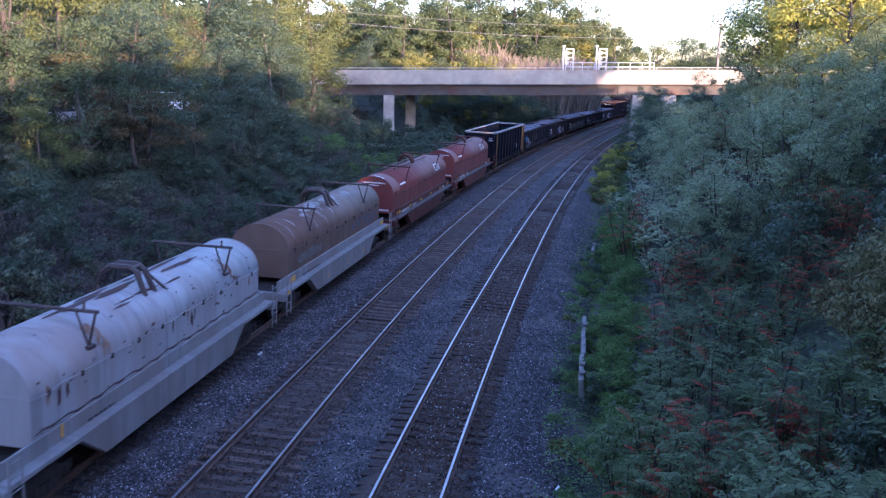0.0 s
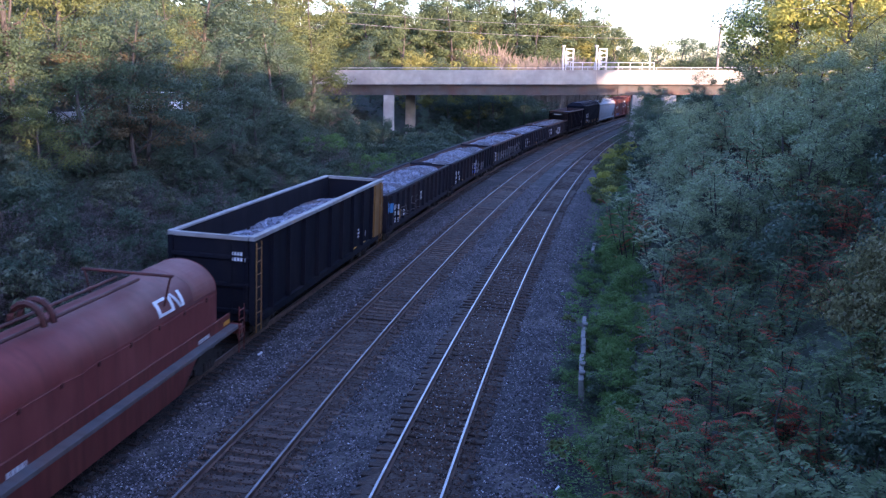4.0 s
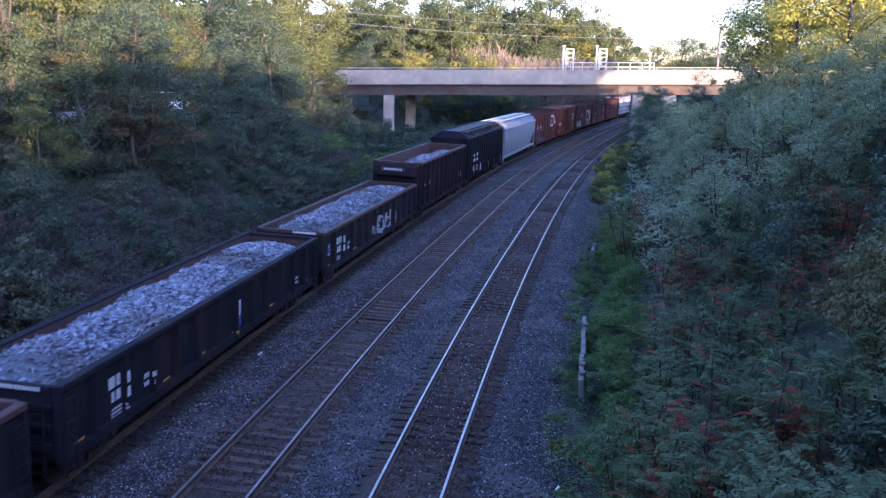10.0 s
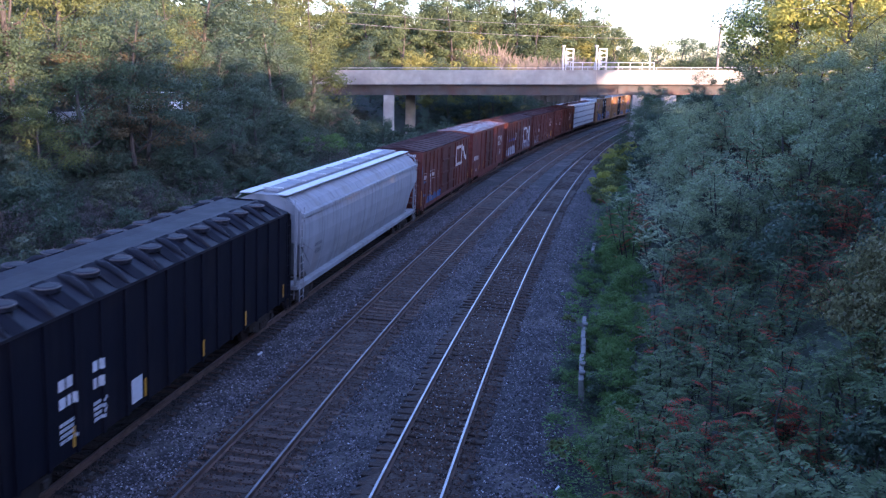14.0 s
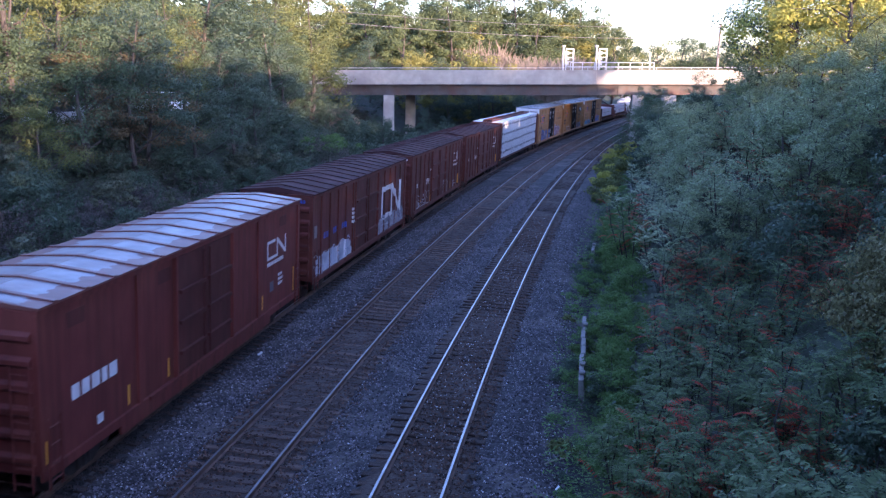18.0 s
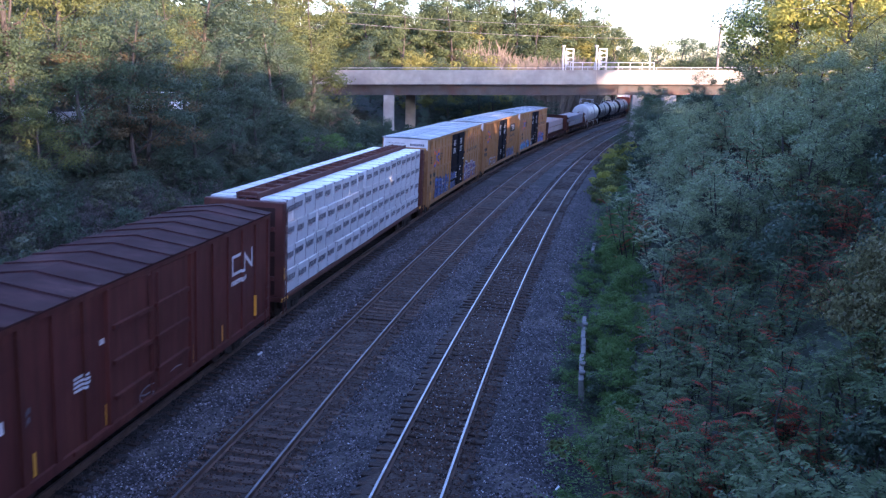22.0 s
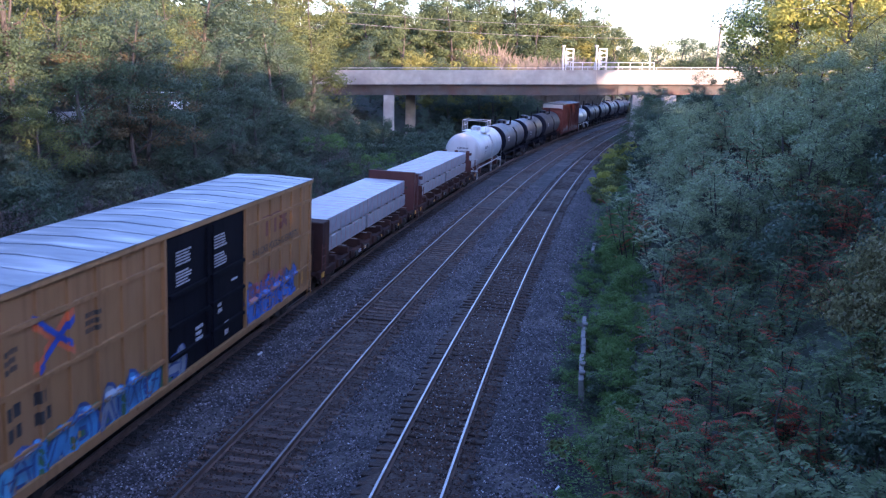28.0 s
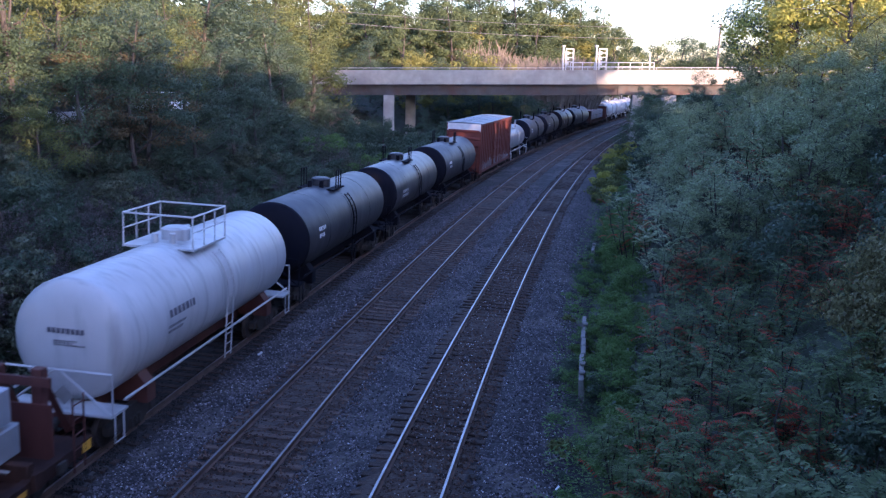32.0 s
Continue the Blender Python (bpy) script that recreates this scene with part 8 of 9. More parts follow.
        if i == 6:
            spray(side, 1.45, 2.5, 1.05, 2.0, ((0.26, 0.26, 0.3), (0.2, 0.2, 0.24)), (0.05, 0.05, 0.06), 6, 1, weight=0.3, rim=0.03)
            spray(side, 2.5, 5.2, 1.05, 1.8, ((0.12, 0.11, 0.13), (0.09, 0.085, 0.1)), (0.04, 0.04, 0.05), 26, 3, weight=0.18, rim=0.03)
        if i == 7:
            spray(side, -8.0, 7.2, 1.05, 1.95, ((0.15, 0.135, 0.145), (0.20, 0.12, 0.08), (0.10, 0.085, 0.09), (0.05, 0.07, 0.16)), (0.035, 0.035, 0.045), 5, 14, cloud=(0.04, 0.038, 0.045), weight=0.15, rim=0.05, fade=0.15)
        if i == 9:
            spray(side, 0.1, 3.0, 1.02, 1.95, ((0.42, 0.43, 0.47), (0.36, 0.37, 0.41)), (0.05, 0.05, 0.06), 21, 4, weight=0.27, rim=0.03)
            spray(side, -0.95, -0.35, 1.2, 1.75, ((0.08, 0.08, 0.09),), (0.1, 0.1, 0.1), 8, 1, cloud=(0.36, 0.37, 0.41), weight=0.06, rim=0)
            spray(side, 3.6, 4.25, 1.2, 1.8, ((0.08, 0.08, 0.09),), (0.1, 0.1, 0.1), 11, 2, cloud=(0.27, 0.27, 0.3), weight=0.06, rim=0)
        y0, z0, h = {5: (-6.25, 2.02, 0.26), 6: (-6.75, 2.0, 0.26), 7: (-7.4, 2.0, 0.2), 8: (-6.65, 2.06, 0.28), 9: (-6.65, 2.05, 0.3)}[i]
        side.lines(y0, z0, 1.0, 1, h, i)
        side.lines(y0 + 0.1, z0 - h * 1.35, 0.95, 1, h * 0.9, i + 20)
        side.lines(y0 + 0.1, z0 - h * 2.8, 0.6, 3, 0.06, i + 40)
        side.lines(y0 + 1.65, z0 - 0.45, 0.4, 2, 0.13, i + 60)
        side.lines(hl - 2.4, 1.5, 0.5, 2, 0.10, i + 80)
        y0 = {5: 0.05, 6: 0.35, 7: -0.5, 8: 0.72, 9: -8.0}[i]
        side.mark("sign", P_MARK, (y0, y0 + 0.48, 1.5, 1.98), label="white sign panel with a blue emblem")
        over = Side(c, side.x + 0.006, side.posts, side.depth)
        over.mark("emblem", P_BLUE if i != 5 else P_LABEL, (y0 + 0.1, y0 + 0.38, 1.58, 1.85))
        if i in (6, 7, 8):
            side.mark("sign", P_BLUE, (y0, y0 + 0.48, 1.14, 1.42), label="blue sign panel")
        if i == 5:
            side.reflectors((-hl + 0.15, -5.0, -1.4, 2.3), 1.02, 0.62)
        else:
            side.reflectors((-hl + 0.7, -4.0, -1.8, 0.5, 3.8, hl - 1.2), 0.98, 0.13, 0.34)
        end_bars(c, P_MARK, -hl - 0.061, 0.1, top - 0.06, (1.0,), 0.09)
    c, side, hl = gondola("tall rust-edged gondola with red and blue placards", *U[10], P_SLATE, 3.72, 11, ("sparse shiny scrap sheets in a tall gondola", 2.72, 0.6, 10, 1.9), chord=P_RUST, sloped=True, shift=-0.36)
    over = Side(c, side.x + 0.006, side.posts, side.depth)
    for y in (-2.28, 3.15):
        side.mark("placard", P_REDSIGN, (y, y + 0.68, 2.3, 2.9), label="red placard")
        for z in (2.46, 2.6):
            over.mark("placard_line", P_MARK, (y + 0.1, y + 0.58, z, z + 0.06))
    side.mark("placard", P_MARK, (0.43, 0.98, 2.25, 2.82), label="white and blue placard")
    over.mark("emblem", P_BLUE, (0.53, 0.88, 2.4, 2.68))
    side.mark("placard", P_BLUE, (0.43, 0.98, 1.76, 2.16))
    for y in (-6.22, -4.92):
        side.mark("patch_plate", P_BLACK, (y - 0.05, y + 0.75, 1.95, 2.42), label="black painted patch")
        over.lines(y, 2.36, 0.7, 1, 0.2, 9 + int(y))
        side.lines(y, 1.85, 0.45, 3, 0.1, 12 + int(y), P_LABEL)
    side.mark("sign", P_LABEL, (4.6, 4.95, 1.5, 1.95), (5.6, 5.9, 1.55, 1.95), label="framed notices")
    side.reflectors((-7.05,), 1.45, 0.5)
    side.reflectors((-3.6, -0.9, 1.9, 4.5), 1.15, 0.13, 0.3)
    block("end_sign", P_MARK_BLACK, c, -0.9, 0.6, -hl - 0.43, -hl - 0.421, 3.2, 3.47)
    end_bars(c, P_MARK, -hl - 0.431, -0.7, 3.28, (1.1,), 0.12)
    black_hopper(*U[11])
    grey_hopper(*U[12])

    # brown-red box cars
    m = paint("boxcar_red_sprayed", (0.128, 0.033, 0.027), (0.083, 0.025, 0.021), amount=0.25, grime=0.9)
    c, s, hl = boxcar("brown-red ribbed boxcar with a big white emblem and blue sprayed patch", *U[13], m, P_ROOF_RED, eave=4.36, door=(-2.15, 2.25), pitch=1.15, door_m=P_RED_DARK)
    s.emblem(3.12, 2.45, 4.2, 1.45)
    spray(s, -6.2, -2.1, 0.83, 1.5, ((0.05, 0.13, 0.32), (0.08, 0.2, 0.42)), (0.03, 0.05, 0.12), 2, 6, cloud=(0.05, 0.13, 0.3), weight=0.12, rim=0.03)
    spray(s, -7.95, -7.6, 2.7, 3.6, ((0.07, 0.18, 0.36),), (0.1, 0.1, 0.1), 12, 1, weight=0.16, rim=0)
    spray(s, -7.25, -6.8, 1.5, 2.7, ((0.07, 0.18, 0.36),), (0.1, 0.1, 0.1), 13, 1, weight=0.14, rim=0)
    for y in (-7.15, -5.8, -4.85):
        s.lines(y, 2.85, 0.7, 1, 0.24, 31 + int(y))
        s.mark("lettering", P_MARK, (y, y + 0.68, 2.97, 3.0), (y, y + 0.68, 2.46, 2.49))
    s.lines(-5.3, 2.4, 0.12, 5, 0.14, 33)
    s.lines(-3.4, 2.8, 0.35, 3, 0.1, 34)
    for y in (-7.0, -4.9, 6.6):
        s.mark("patch_plate", P_RED_DARK, (y, y + 0.7, 3.4, 4.0), label="darker repaired plate")
    for y in (-hl + 0.05, hl - 0.15):
        s.reflectors((y,), 1.08, 0.92)
    s.reflectors((-4.9, -1.95, 2.25, 4.9), 1.08, 0.5)
    end_bars(c, P_MARK, -hl - 0.03, 0.2, 4.1, (0.8,), 0.12)
    c, s, hl = boxcar("smooth brown-red boxcar with a frosted roof and white emblem", *U[14], P_RED, paint("red_roof_edge", (0.15, 0.05, 0.042), (0.1, 0.04, 0.035), amount=0.4, rough=0.45), eave=4.42, door=(-2.0, 1.65), pitch=5.2, peak=0.12, low_skirt=True, door_m=P_RED_DARK)
    s.emblem(4.83, 2.75, 1.85, 0.66)
    s.lines(4.83, 2.66, 1.85, 1, 0.13, 34)
    s.lines(5.9, 2.1, 0.5, 3, 0.1, 36)
    s.lines(-6.8, 2.46, 2.2, 1, 0.34, 35)
    s.mark("sign", P_MARK, (-5.85, -5.6, 1.2, 1.42))
    s.mark("sign", P_LABEL, (5.1, 5.45, 1.6, 1.95), label="small framed notice")
    for y in (-6.9, -2.9, 6.0):
        s.mark("patch_plate", P_RED_DARK, (y, y + 0.7, 3.75, 4.1), label="small raised plate")
    s.reflectors((-hl + 0.1, -4.5, -2.45, 1.85, 4.35), 1.15, 0.5)
    s.reflectors((hl - 0.5,), 1.1, 0.9)
    s.lines(-0.4, 2.2, 0.3, 3, 0.14, 37)
    frost = paint("bare_roof_sheet", (0.24, 0.25, 0.28), (0.15, 0.125, 0.13), rust=(0.16, 0.07, 0.06), amount=0.6, rough=0.4, metal=0.3)
    rng = random.Random(14)
    for k in range(15):
        ya, yb = (-hl + 0.05 if k == 0 else -hl + 2 * hl * (k - 0.5) / 14 + 0.075), (hl - 0.05 if k == 14 else -hl + 2 * hl * (k + 0.5) / 14 - 0.075)
        for sx in (-1, 1):
            bm = bmesh.new()
            n = 6
            edge = [rng.uniform(0.95, 1.25) for q in range(n + 1)]
            v = [[bm.verts.new((sx * a, ya + (yb - ya) * q / n, 4.42 + 0.07 + 0.12 * (1 - a / 1.56) + 0.006)) for a in (0.01, edge[q])] for q in range(n + 1)]
            for q in range(n):
                bm.faces.new((v[q][0], v[q][1], v[q + 1][1], v[q + 1][0]))
            part("roof_sheet", bm, frost, c, "bare pale roof sheet with worn red edges")
    m = paint("boxcar_red_white_tags", (0.122, 0.032, 0.026), (0.08, 0.025, 0.021), amount=0.25, grime=0.9)
    c, s, hl = boxcar("brown-red ribbed boxcar covered in white sprayed lettering shapes", *U[15], m, P_ROOF_RED, eave=4.36, door=(-2.05, 1.85), pitch=1.1, door_m=P_RED_DARK)
    s.emblem(2.9, 1.65, 3.95, 1.72)
    spray(s, -7.7, -1.9, 0.83, 1.95, ((0.42, 0.44, 0.5), (0.30, 0.33, 0.42)), (0.15, 0.14, 0.18), 4, 8, cloud=(0.42, 0.44, 0.5), weight=0.06, rim=0.0)
    spray(s, 1.9, 7.8, 0.83, 2.0, ((0.36, 0.37, 0.41), (0.28, 0.29, 0.34), (0.2, 0.2, 0.26)), (0.12, 0.10, 0.12), 9, 7, cloud=(0.25, 0.25, 0.29), weight=0.15, rim=0.04)
    for y in (-6.4, -5.1, -3.9):
        s.lines(y, 2.65, 0.7, 1, 0.26, 36 + int(y), P_BLUE)
    s.mark("patch_plate", P_GREY, (-7.6, -7.25, 2.6, 3.1), label="pale worn patch")
    s.lines(-2.4, 3.1, 0.25, 4, 0.12, 39)
    s.lines(0.0, 2.4, 0.2, 1, 0.25, 40)
    for y in (2.1, 6.2):
        s.mark("patch_plate", P_RED_DARK, (y, y + 0.7, 3.5, 4.05), label="darker repaired plate")
    s.reflectors((-hl + 0.2, -6.6, -4.3, -0.4, 2.4, 4.3, 6.2), 1.0, 0.5)
    end_bars(c, P_BLUE, -hl - 0.03, 0.1, 4.05, (1.1,), 0.13)
    for i in (16, 17):
        m = paint("boxcar_brown_tags", (0.108, 0.029, 0.024), (0.068, 0.022, 0.019), amount=0.25, grime=0.9)
        c, s, hl = boxcar("dark brown-red ribbed boxcar with a small white emblem", *U[i], m, paint("brown_roof", (0.052, 0.021, 0.022), (0.032, 0.016, 0.017), rust=(0.13, 0.07, 0.07), amount=0.3, rough=0.75, grime=0.9), eave=4.36, door=(-2.45, 1.7), pitch=1.1)
        s.emblem(4.8, 2.88, 1.68, 0.64)
        s.lines(4.6, 2.72, 1.9, 1, 0.14, 40 + i)
        if i == 16:
            spray(s, -6.5, -3.0, 0.95, 1.95, ((0.34, 0.35, 0.39),), (0.3, 0.3, 0.3), 16, 4, weight=0.055, rim=0)
            spray(s, -6.3, -4.2, 1.0, 1.6, ((0.3, 0.31, 0.35),), (0.3, 0.3, 0.3), 27, 3, weight=0.05, rim=0)
            spray(s, 1.1, 3.2, 0.9, 2.1, ((0.34, 0.35, 0.39),), (0.3, 0.3, 0.3), 17, 3, weight=0.055, rim=0)
            spray(s, 4.45, 6.0, 1.0, 1.65, ((0.3, 0.31, 0.35),), (0.3, 0.3, 0.3), 19, 3, weight=0.06, rim=0)
        else:
            spray(s, -2.0, 1.4, 0.95, 1.4, ((0.26, 0.26, 0.29),), (0.3, 0.3, 0.3), 18, 4, weight=0.035, rim=0, fade=0.3)
        s.lines(-6.6, 2.58, 0.6, 1, 0.26, 42 + i)
        s.lines(-5.55, 2.55, 0.3, 2, 0.12, 44 + i, P_LABEL)
        s.lines(-3.8, 2.6, 0.6, 4, 0.06, 46 + i)
        for y, z in ((-2.75, 3.02), (-1.9, 2.9), (-1.9, 2.52), (-0.2, 1.95), (0.1, 2.4), (0.9, 1.75)):
            s.mark("sign", P_MARK, (y, y + 0.2, z, z + 0.13), label="small white marks")
        for y in (-6.3, -3.9, 3.2):
            s.mark("patch_plate", P_RED_DARK, (y, y + 0.7, 3.5, 4.05), label="darker repaired plate")
        s.reflectors((-hl + 0.2, -5.3, -2.6, -0.6, 1.95, 4.0), 1.05, 0.5)
        s.reflectors((hl - 1.3,), 1.15, 0.7)
        end_bars(c, P_MARK, -hl - 0.03, 0.2, 4.1, (1.0,), 0.12)
    centrebeam(*U[18])

    # yellow high-cube box cars
    for j, i in enumerate((19, 20, 21)):
        m = paint("boxcar_yellow_sides", (0.31, 0.163, 0.068), (0.235, 0.124, 0.053), rust=(0.197, 0.115, 0.0656), amount=0.4)
        dm = paint("black_door_tags", (0.005, 0.0055, 0.0095), (0.008, 0.008, 0.011), rust=(0.012, 0.010, 0.010), rough=0.8)
        c, s, hl = boxcar(("yellow high-cube boxcar with black doors and dark blue sprayed shapes", "yellow high-cube boxcar with black doors and pale sprayed shapes", "yellow high-cube boxcar with black doors and bright blue sprayed shapes")[j], *U[i], m, P_ROOF_SILVER, eave=5.0, peak=0.06, door=((-2.5, 2.6), (-2.25, 2.75), (-2.3, 3.0))[j], door_m=dm, pitch=1.07 if j != 1 else 0.62, ribs=18, horizontal=(1.70, 3.02, 4.26) if j != 1 else (), end_top=P_MARK)
        if j == 0:
            spray(s, -7.3, -0.4, 0.83, 2.2, ((0.035, 0.085, 0.30), (0.05, 0.13, 0.40), (0.12, 0.17, 0.30)), (0.02, 0.03, 0.10), 1, 7, cloud=(0.06, 0.09, 0.2), weight=0.36, rim=0.09)
            spray(s, -6.9, -0.6, 1.0, 2.0, ((0.36, 0.38, 0.44),), (0.4, 0.4, 0.4), 31, 7, weight=0.045, rim=0, fade=0.2)
            spray(s, 2.75, 8.2, 0.86, 2.3, ((0.07, 0.05, 0.19), (0.05, 0.04, 0.14)), (0.45, 0.46, 0.52), 2, 4, cloud=(0.30, 0.09, 0.06), weight=0.34, rim=0.09)
        elif j == 1:
            spray(s, -6.8, -2.4, 0.85, 1.85, ((0.42, 0.43, 0.47),), (0.10, 0.12, 0.2), 3, 5, weight=0.13, rim=0.04)
            spray(s, 3.2, 7.8, 0.85, 1.9, ((0.10, 0.14, 0.26), (0.22, 0.24, 0.3)), (0.04, 0.05, 0.09), 4, 5, cloud=(0.16, 0.17, 0.22), weight=0.2, rim=0.05)
        else:
            spray(s, -8.9, -1.3, 0.83, 1.85, ((0.09, 0.36, 0.58), (0.24, 0.28, 0.33), (0.06, 0.24, 0.48)), (0.03, 0.07, 0.22), 5, 7, cloud=(0.035, 0.12, 0.06), weight=0.33, rim=0.07)
            spray(s, 3.2, 8.2, 0.86, 2.2, ((0.05, 0.13, 0.45), (0.08, 0.2, 0.55)), (0.01, 0.03, 0.14), 6, 6, cloud=(0.03, 0.1, 0.34), weight=0.3, rim=0.06)
            spray(s, 3.3, 8.2, 1.75, 2.3, ((0.34, 0.1, 0.1),), (0.3, 0.1, 0.1), 46, 4, weight=0.2, rim=0, fade=0.3)
            spray(s, 3.3, 7.4, 1.0, 1.9, ((0.5, 0.2, 0.06),), (0.4, 0.4, 0.4), 36, 6, weight=0.05, rim=0, fade=0.3)
        block("roof_edge", P_YELLOW, c, 1.515, 1.56, -hl, hl, 4.93, 5.06)
        d = Side(c, 1.521)
        for y in (-1.75, 0.65):
            d.lines(y, 4.45, 0.95, 5, 0.052, 50 + i + int(y), P_MARK_DIM)
            d.lines(y, 3.9, 0.95, 5, 0.052, 70 + i + int(y), P_MARK_DIM)
        d.lines(-0.6, 2.1, 0.5, 3, 0.10, 57 + i)
        d.lines(0.9, 2.4, 0.35, 2, 0.12, 58 + i)
        d.lines(1.9, 2.9, 0.6, 1, 0.06, 59 + i)
        d.lines(1.4, 1.7, 0.3, 2, 0.16, 60 + i)
        # cross emblem in orange and blue
        y0, z0, w, h = (-7.7, -7.35, -7.7)[j], 3.15, 1.35, 1.12
        t = 0.2
        s.mark("emblem", P_ORANGE, (y0, y0 + w, z0, z0 + t, z0 + h - t, z0 + h), (y0, y0 + w, z0 + h - t, z0 + h, z0, z0 + t), label="orange part of a crossed emblem")
        over = Side(c, s.x + 0.006, s.posts, s.depth)
        over.mark("emblem", P_BLUE, (y0 + 0.1, y0 + w, z0 - 0.05, z0 + t * 0.7, z0 + h - t * 1.9, z0 + h - t * 1.0), (y0, y0 + w - 0.1, z0 + h - t * 0.2, z0 + h + t * 0.6, z0 + t * 1.0, z0 + t * 1.8), label="blue part of a crossed emblem")
        s.lines(-8.65, 2.78, 0.65, 2, 0.27, 60 + i, P_MARK_BLACK)
        s.lines(-7.75, 2.78, 0.55, 2, 0.27, 61 + i, P_MARK_BLACK)
        s.lines(-8.65, 3.9, 0.55, 3, 0.11, 62 + i, P_MARK_BLACK)
        s.lines(-5.85, 3.9, 0.6, 3, 0.11, 63 + i, P_MARK_BLACK)
        if j == 1:
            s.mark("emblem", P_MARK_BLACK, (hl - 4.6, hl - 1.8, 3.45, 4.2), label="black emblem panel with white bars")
            e = Side(c, s.x + 0.006, s.posts, s.depth)
            e.mark("emblem", P_MARK, (hl - 4.4, hl - 3.7, 3.95, 4.1), (hl - 4.15, hl - 3.95, 3.55, 3.95), (hl - 3.55, hl - 2.85, 3.95, 4.1), (hl - 3.3, hl - 3.1, 3.55, 3.95), (hl - 2.7, hl - 2.0, 3.55, 3.75, 3.9, 4.1), (hl - 2.7, hl - 2.0, 3.9, 4.1, 3.55, 3.75))
        else:
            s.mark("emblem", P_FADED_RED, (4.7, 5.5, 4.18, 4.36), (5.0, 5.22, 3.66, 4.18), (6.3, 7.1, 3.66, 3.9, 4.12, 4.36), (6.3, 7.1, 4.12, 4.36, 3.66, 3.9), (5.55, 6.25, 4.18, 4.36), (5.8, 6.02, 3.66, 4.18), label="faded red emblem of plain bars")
        words = bpy.data.curves.new("slogan", "FONT")
        words.body = "Railcar Pooling\nExperts" if j == 1 else "RAILCAR POOLING EXPERTS"
        words.size, words.extrude, words.space_line = (0.48 if j == 1 else 0.345), 0.002, 0.95
        ob = new("slogan", words)
        ob.data.materials.append(P_MARK_BLACK)
        ob.parent = c
        ob.matrix_basis = Matrix(((0, 0, 1, s.x + s.depth + 0.004), (1, 0, 0, hl - 4.9 if j == 1 else 3.65), (0, 1, 0, 2.95 if j == 1 else 3.18), (0, 0, 0, 1)))
        ob["label"] = "dark painted slogan"
        s.reflectors((-8.65, -6.3, -2.7, 4.6, hl - 0.9), 1.1, 0.5)
        words = bpy.data.curves.new("end_words", "FONT")
        words.body, words.size, words.extrude = "EXCESS HEIGHT CAR", 0.115, 0.002
        ob = new("end_words", words)
        ob.data.materials.append(P_LABEL)
        ob.parent = c
        ob.matrix_basis = Matrix(((1, 0, 0, -1.15), (0, 0, -1, -hl - 0.024), (0, 1, 0, 4.68), (0, 0, 0, 1)))
        ob["label"] = "dark painted words on the white end plate"
        end_bars(c, P_LABEL, -hl - 0.021, 0.3, 4.6, (0.9,), 0.14)
    bulkhead_flat(*U[22], False, 81, (-6.9, 7.85), -0.2)
    bulkhead_flat(*U[23], True, 91)

    # tank cars and the rest
    c, th, zc, r = tank_car("white tank car with a railed top platform and rust stains", *U[24], P_TANK_WHITE, P_TANK_WHITE, r=1.54, rail_m=P_TANK_WHITE, big_platform=True, frame_m=P_BROWN)
    tank_writing(c, -th + 2.3, 1.35, r, zc, 1.6, 1, 0.2, 5, P_LABEL)
    tank_writing(c, -th + 2.2, 1.6, r, zc, 1.0, 2, 0.08, 6, P_LABEL)
    end_bars(c, P_LABEL, -th - 0.004, -0.45, zc + 0.25, (0.95,), 0.13)
    end_bars(c, P_LABEL, -th - 0.004, -0.3, zc + 0.05, (0.6, 0.5, 0.8), 0.03)
    bm = bmesh.new()
    box(bm, -0.18, 0.18, -0.01, 0.0, -0.18, 0.18)
    pl = part("placard", bm, P_GREY, c, "diamond placard")
    pl.matrix_basis = pose(0.05, -th - 0.2, zc - 1.2, 0, 45, 0)
    dark = "dark grey tank car with a black end and top fittings"
    for i in (25, 27, 30, 31, 33):
        c, th, zc, r = tank_car(dark, *U[i], P_TANK_DARK, P_BLACK, r=1.5 if i < 30 else 1.42)
        tank_writing(c, -th + 1.6, 1.3, r, zc, 0.9, 2, 0.16, i, P_MARK)
    for i in (26, 32):
        c, th, zc, r = tank_car("grimy dull grey tank car with a black end", *U[i], P_TANK_GREY, P_BLACK, r=1.46)
        tank_writing(c, -th + 1.8, 1.5, r, zc, 1.4, 2, 0.15, i, P_MARK)
    m = paint("boxcar_red_pale_tags", (0.15, 0.038, 0.03), (0.1, 0.03, 0.025), amount=0.3)
    _, s, _ = boxcar("tall red boxcar with a white roof and pale sprayed patches", *U[28], m, P_ROOF_SILVER, eave=4.95, peak=0.06, door=(-1.6, 1.6), pitch=0.85, end_top=P_MARK)
    spray(s, -7.5, 7.5, 0.83, 1.75, ((0.28, 0.275, 0.29), (0.16, 0.06, 0.045)), (0.12, 0.11, 0.12), 8, 9, cloud=(0.2, 0.18, 0.19), weight=0.2, rim=0.05)
    c, th, zc, r = tank_car("small silver tank car with white rails", *U[29], P_TANK_SILVER, P_TANK_SILVER, r=1.25, rail_m=P_TANK_WHITE)
    bulkhead_flat(*U[34], False, 101)
    for i in (35, 36, 37):
        tank_car("white tank car far down the train", *U[i], P_TANK_WHITE, P_TANK_WHITE, r=1.46, rail_m=P_TANK_WHITE)


build_train()

# ---- motion ----
SPEED = 13.80


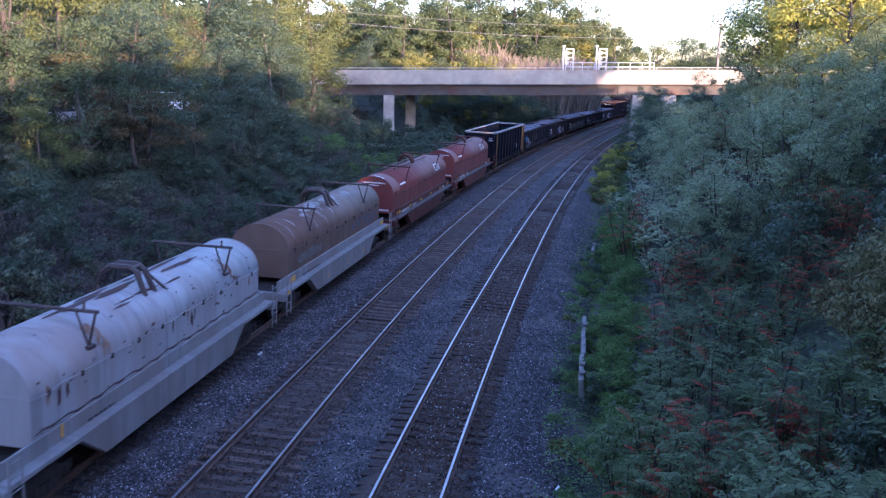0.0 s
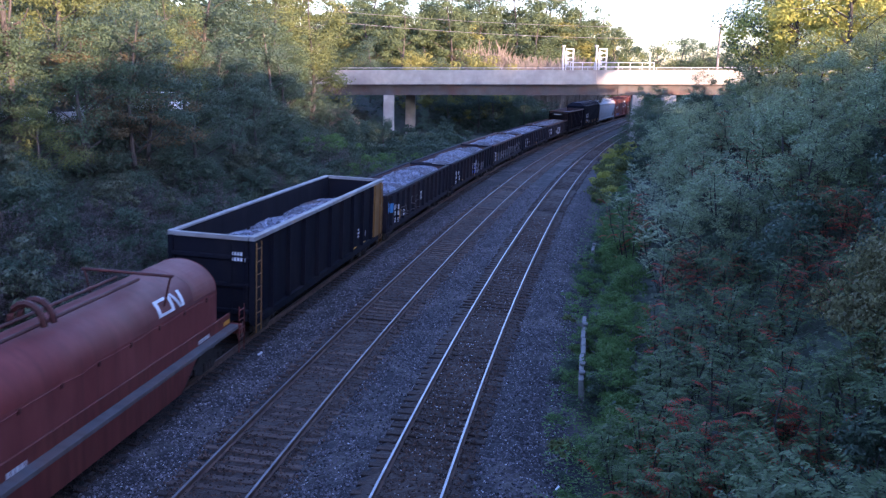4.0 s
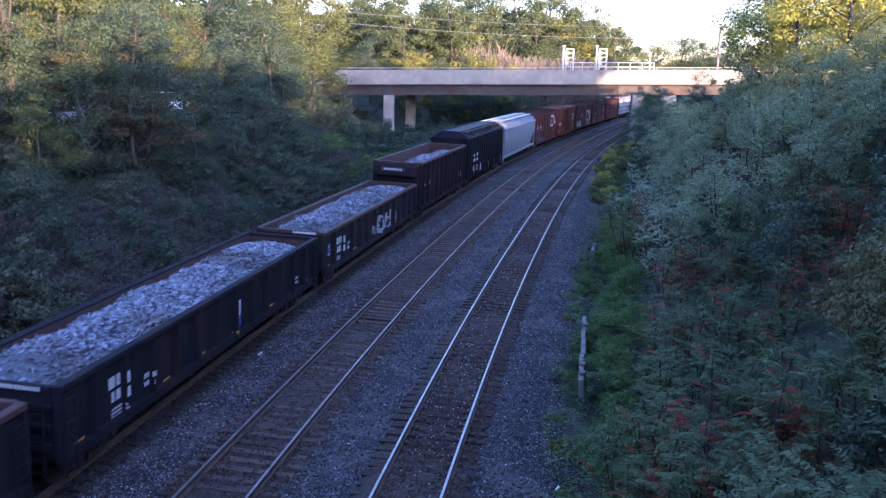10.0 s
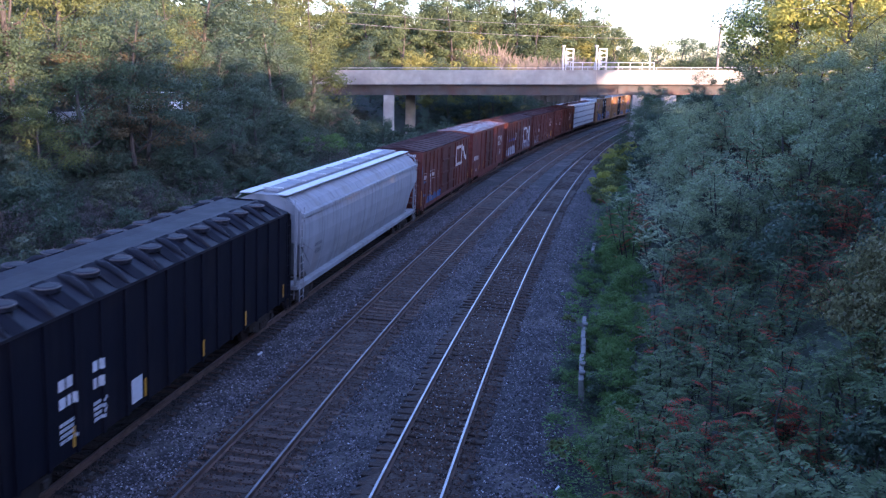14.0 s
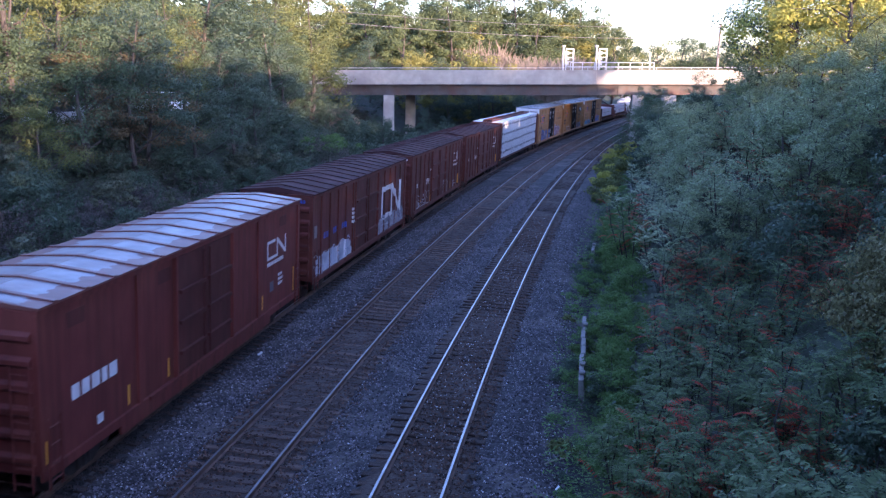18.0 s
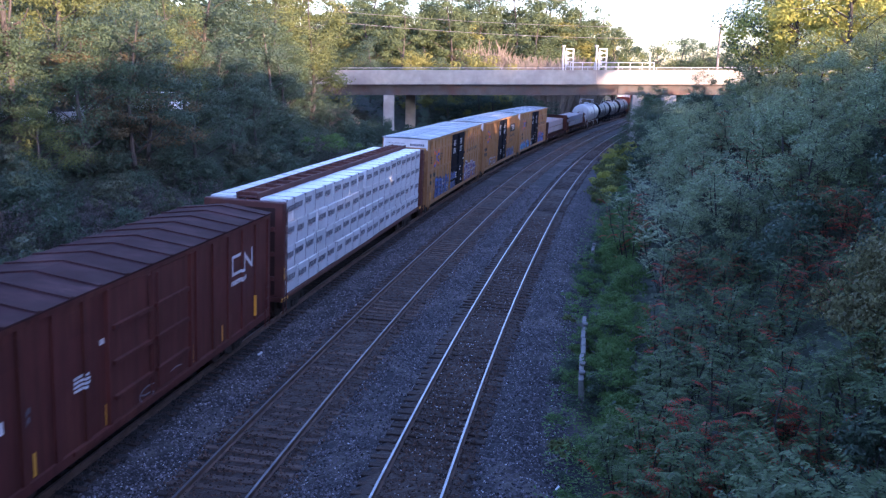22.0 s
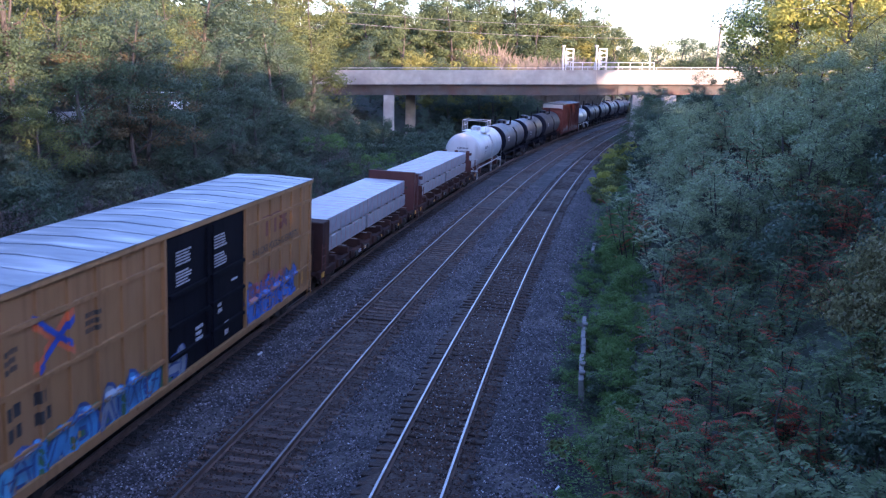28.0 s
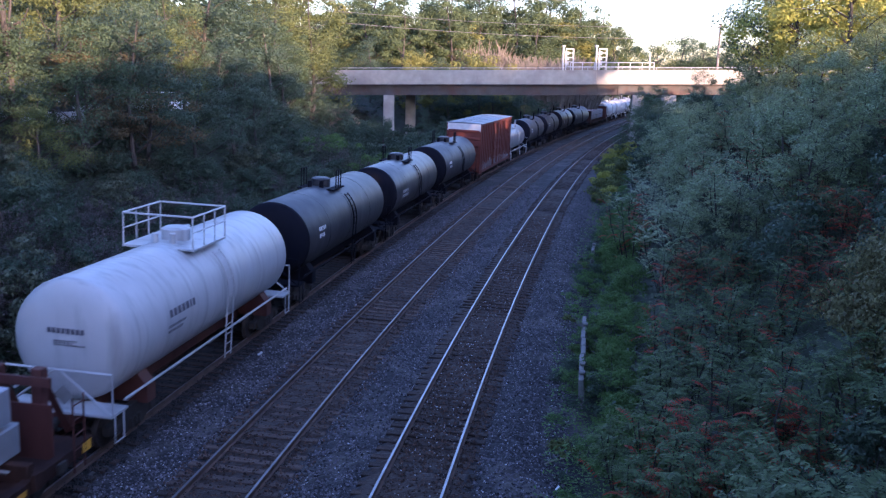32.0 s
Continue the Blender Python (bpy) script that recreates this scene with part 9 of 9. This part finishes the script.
def motions():
    """Each car rolls along its track at an even speed, on its two trucks."""
    for ob, centre, wheelbase in TRAIN:
        rows = []
        for i in range(65):
            t = i * 0.5
            s = centre - SPEED * t
            a, c = [], []
            for at, put in ((s - wheelbase / 2, a), (s + wheelbase / 2, c)):
                x, y, h = along(at, TRACK_TRAIN)
                put += [x, y]
            way = math.atan2(c[0] - a[0], c[1] - a[1])
            m = Matrix.Translation(((a[0] + c[0]) / 2, (a[1] + c[1]) / 2, 0.0)) @ Euler((0, BANK, -way)).to_matrix().to_4x4()
            rows.append((t, m))
        walk(ob, rows)


motions()
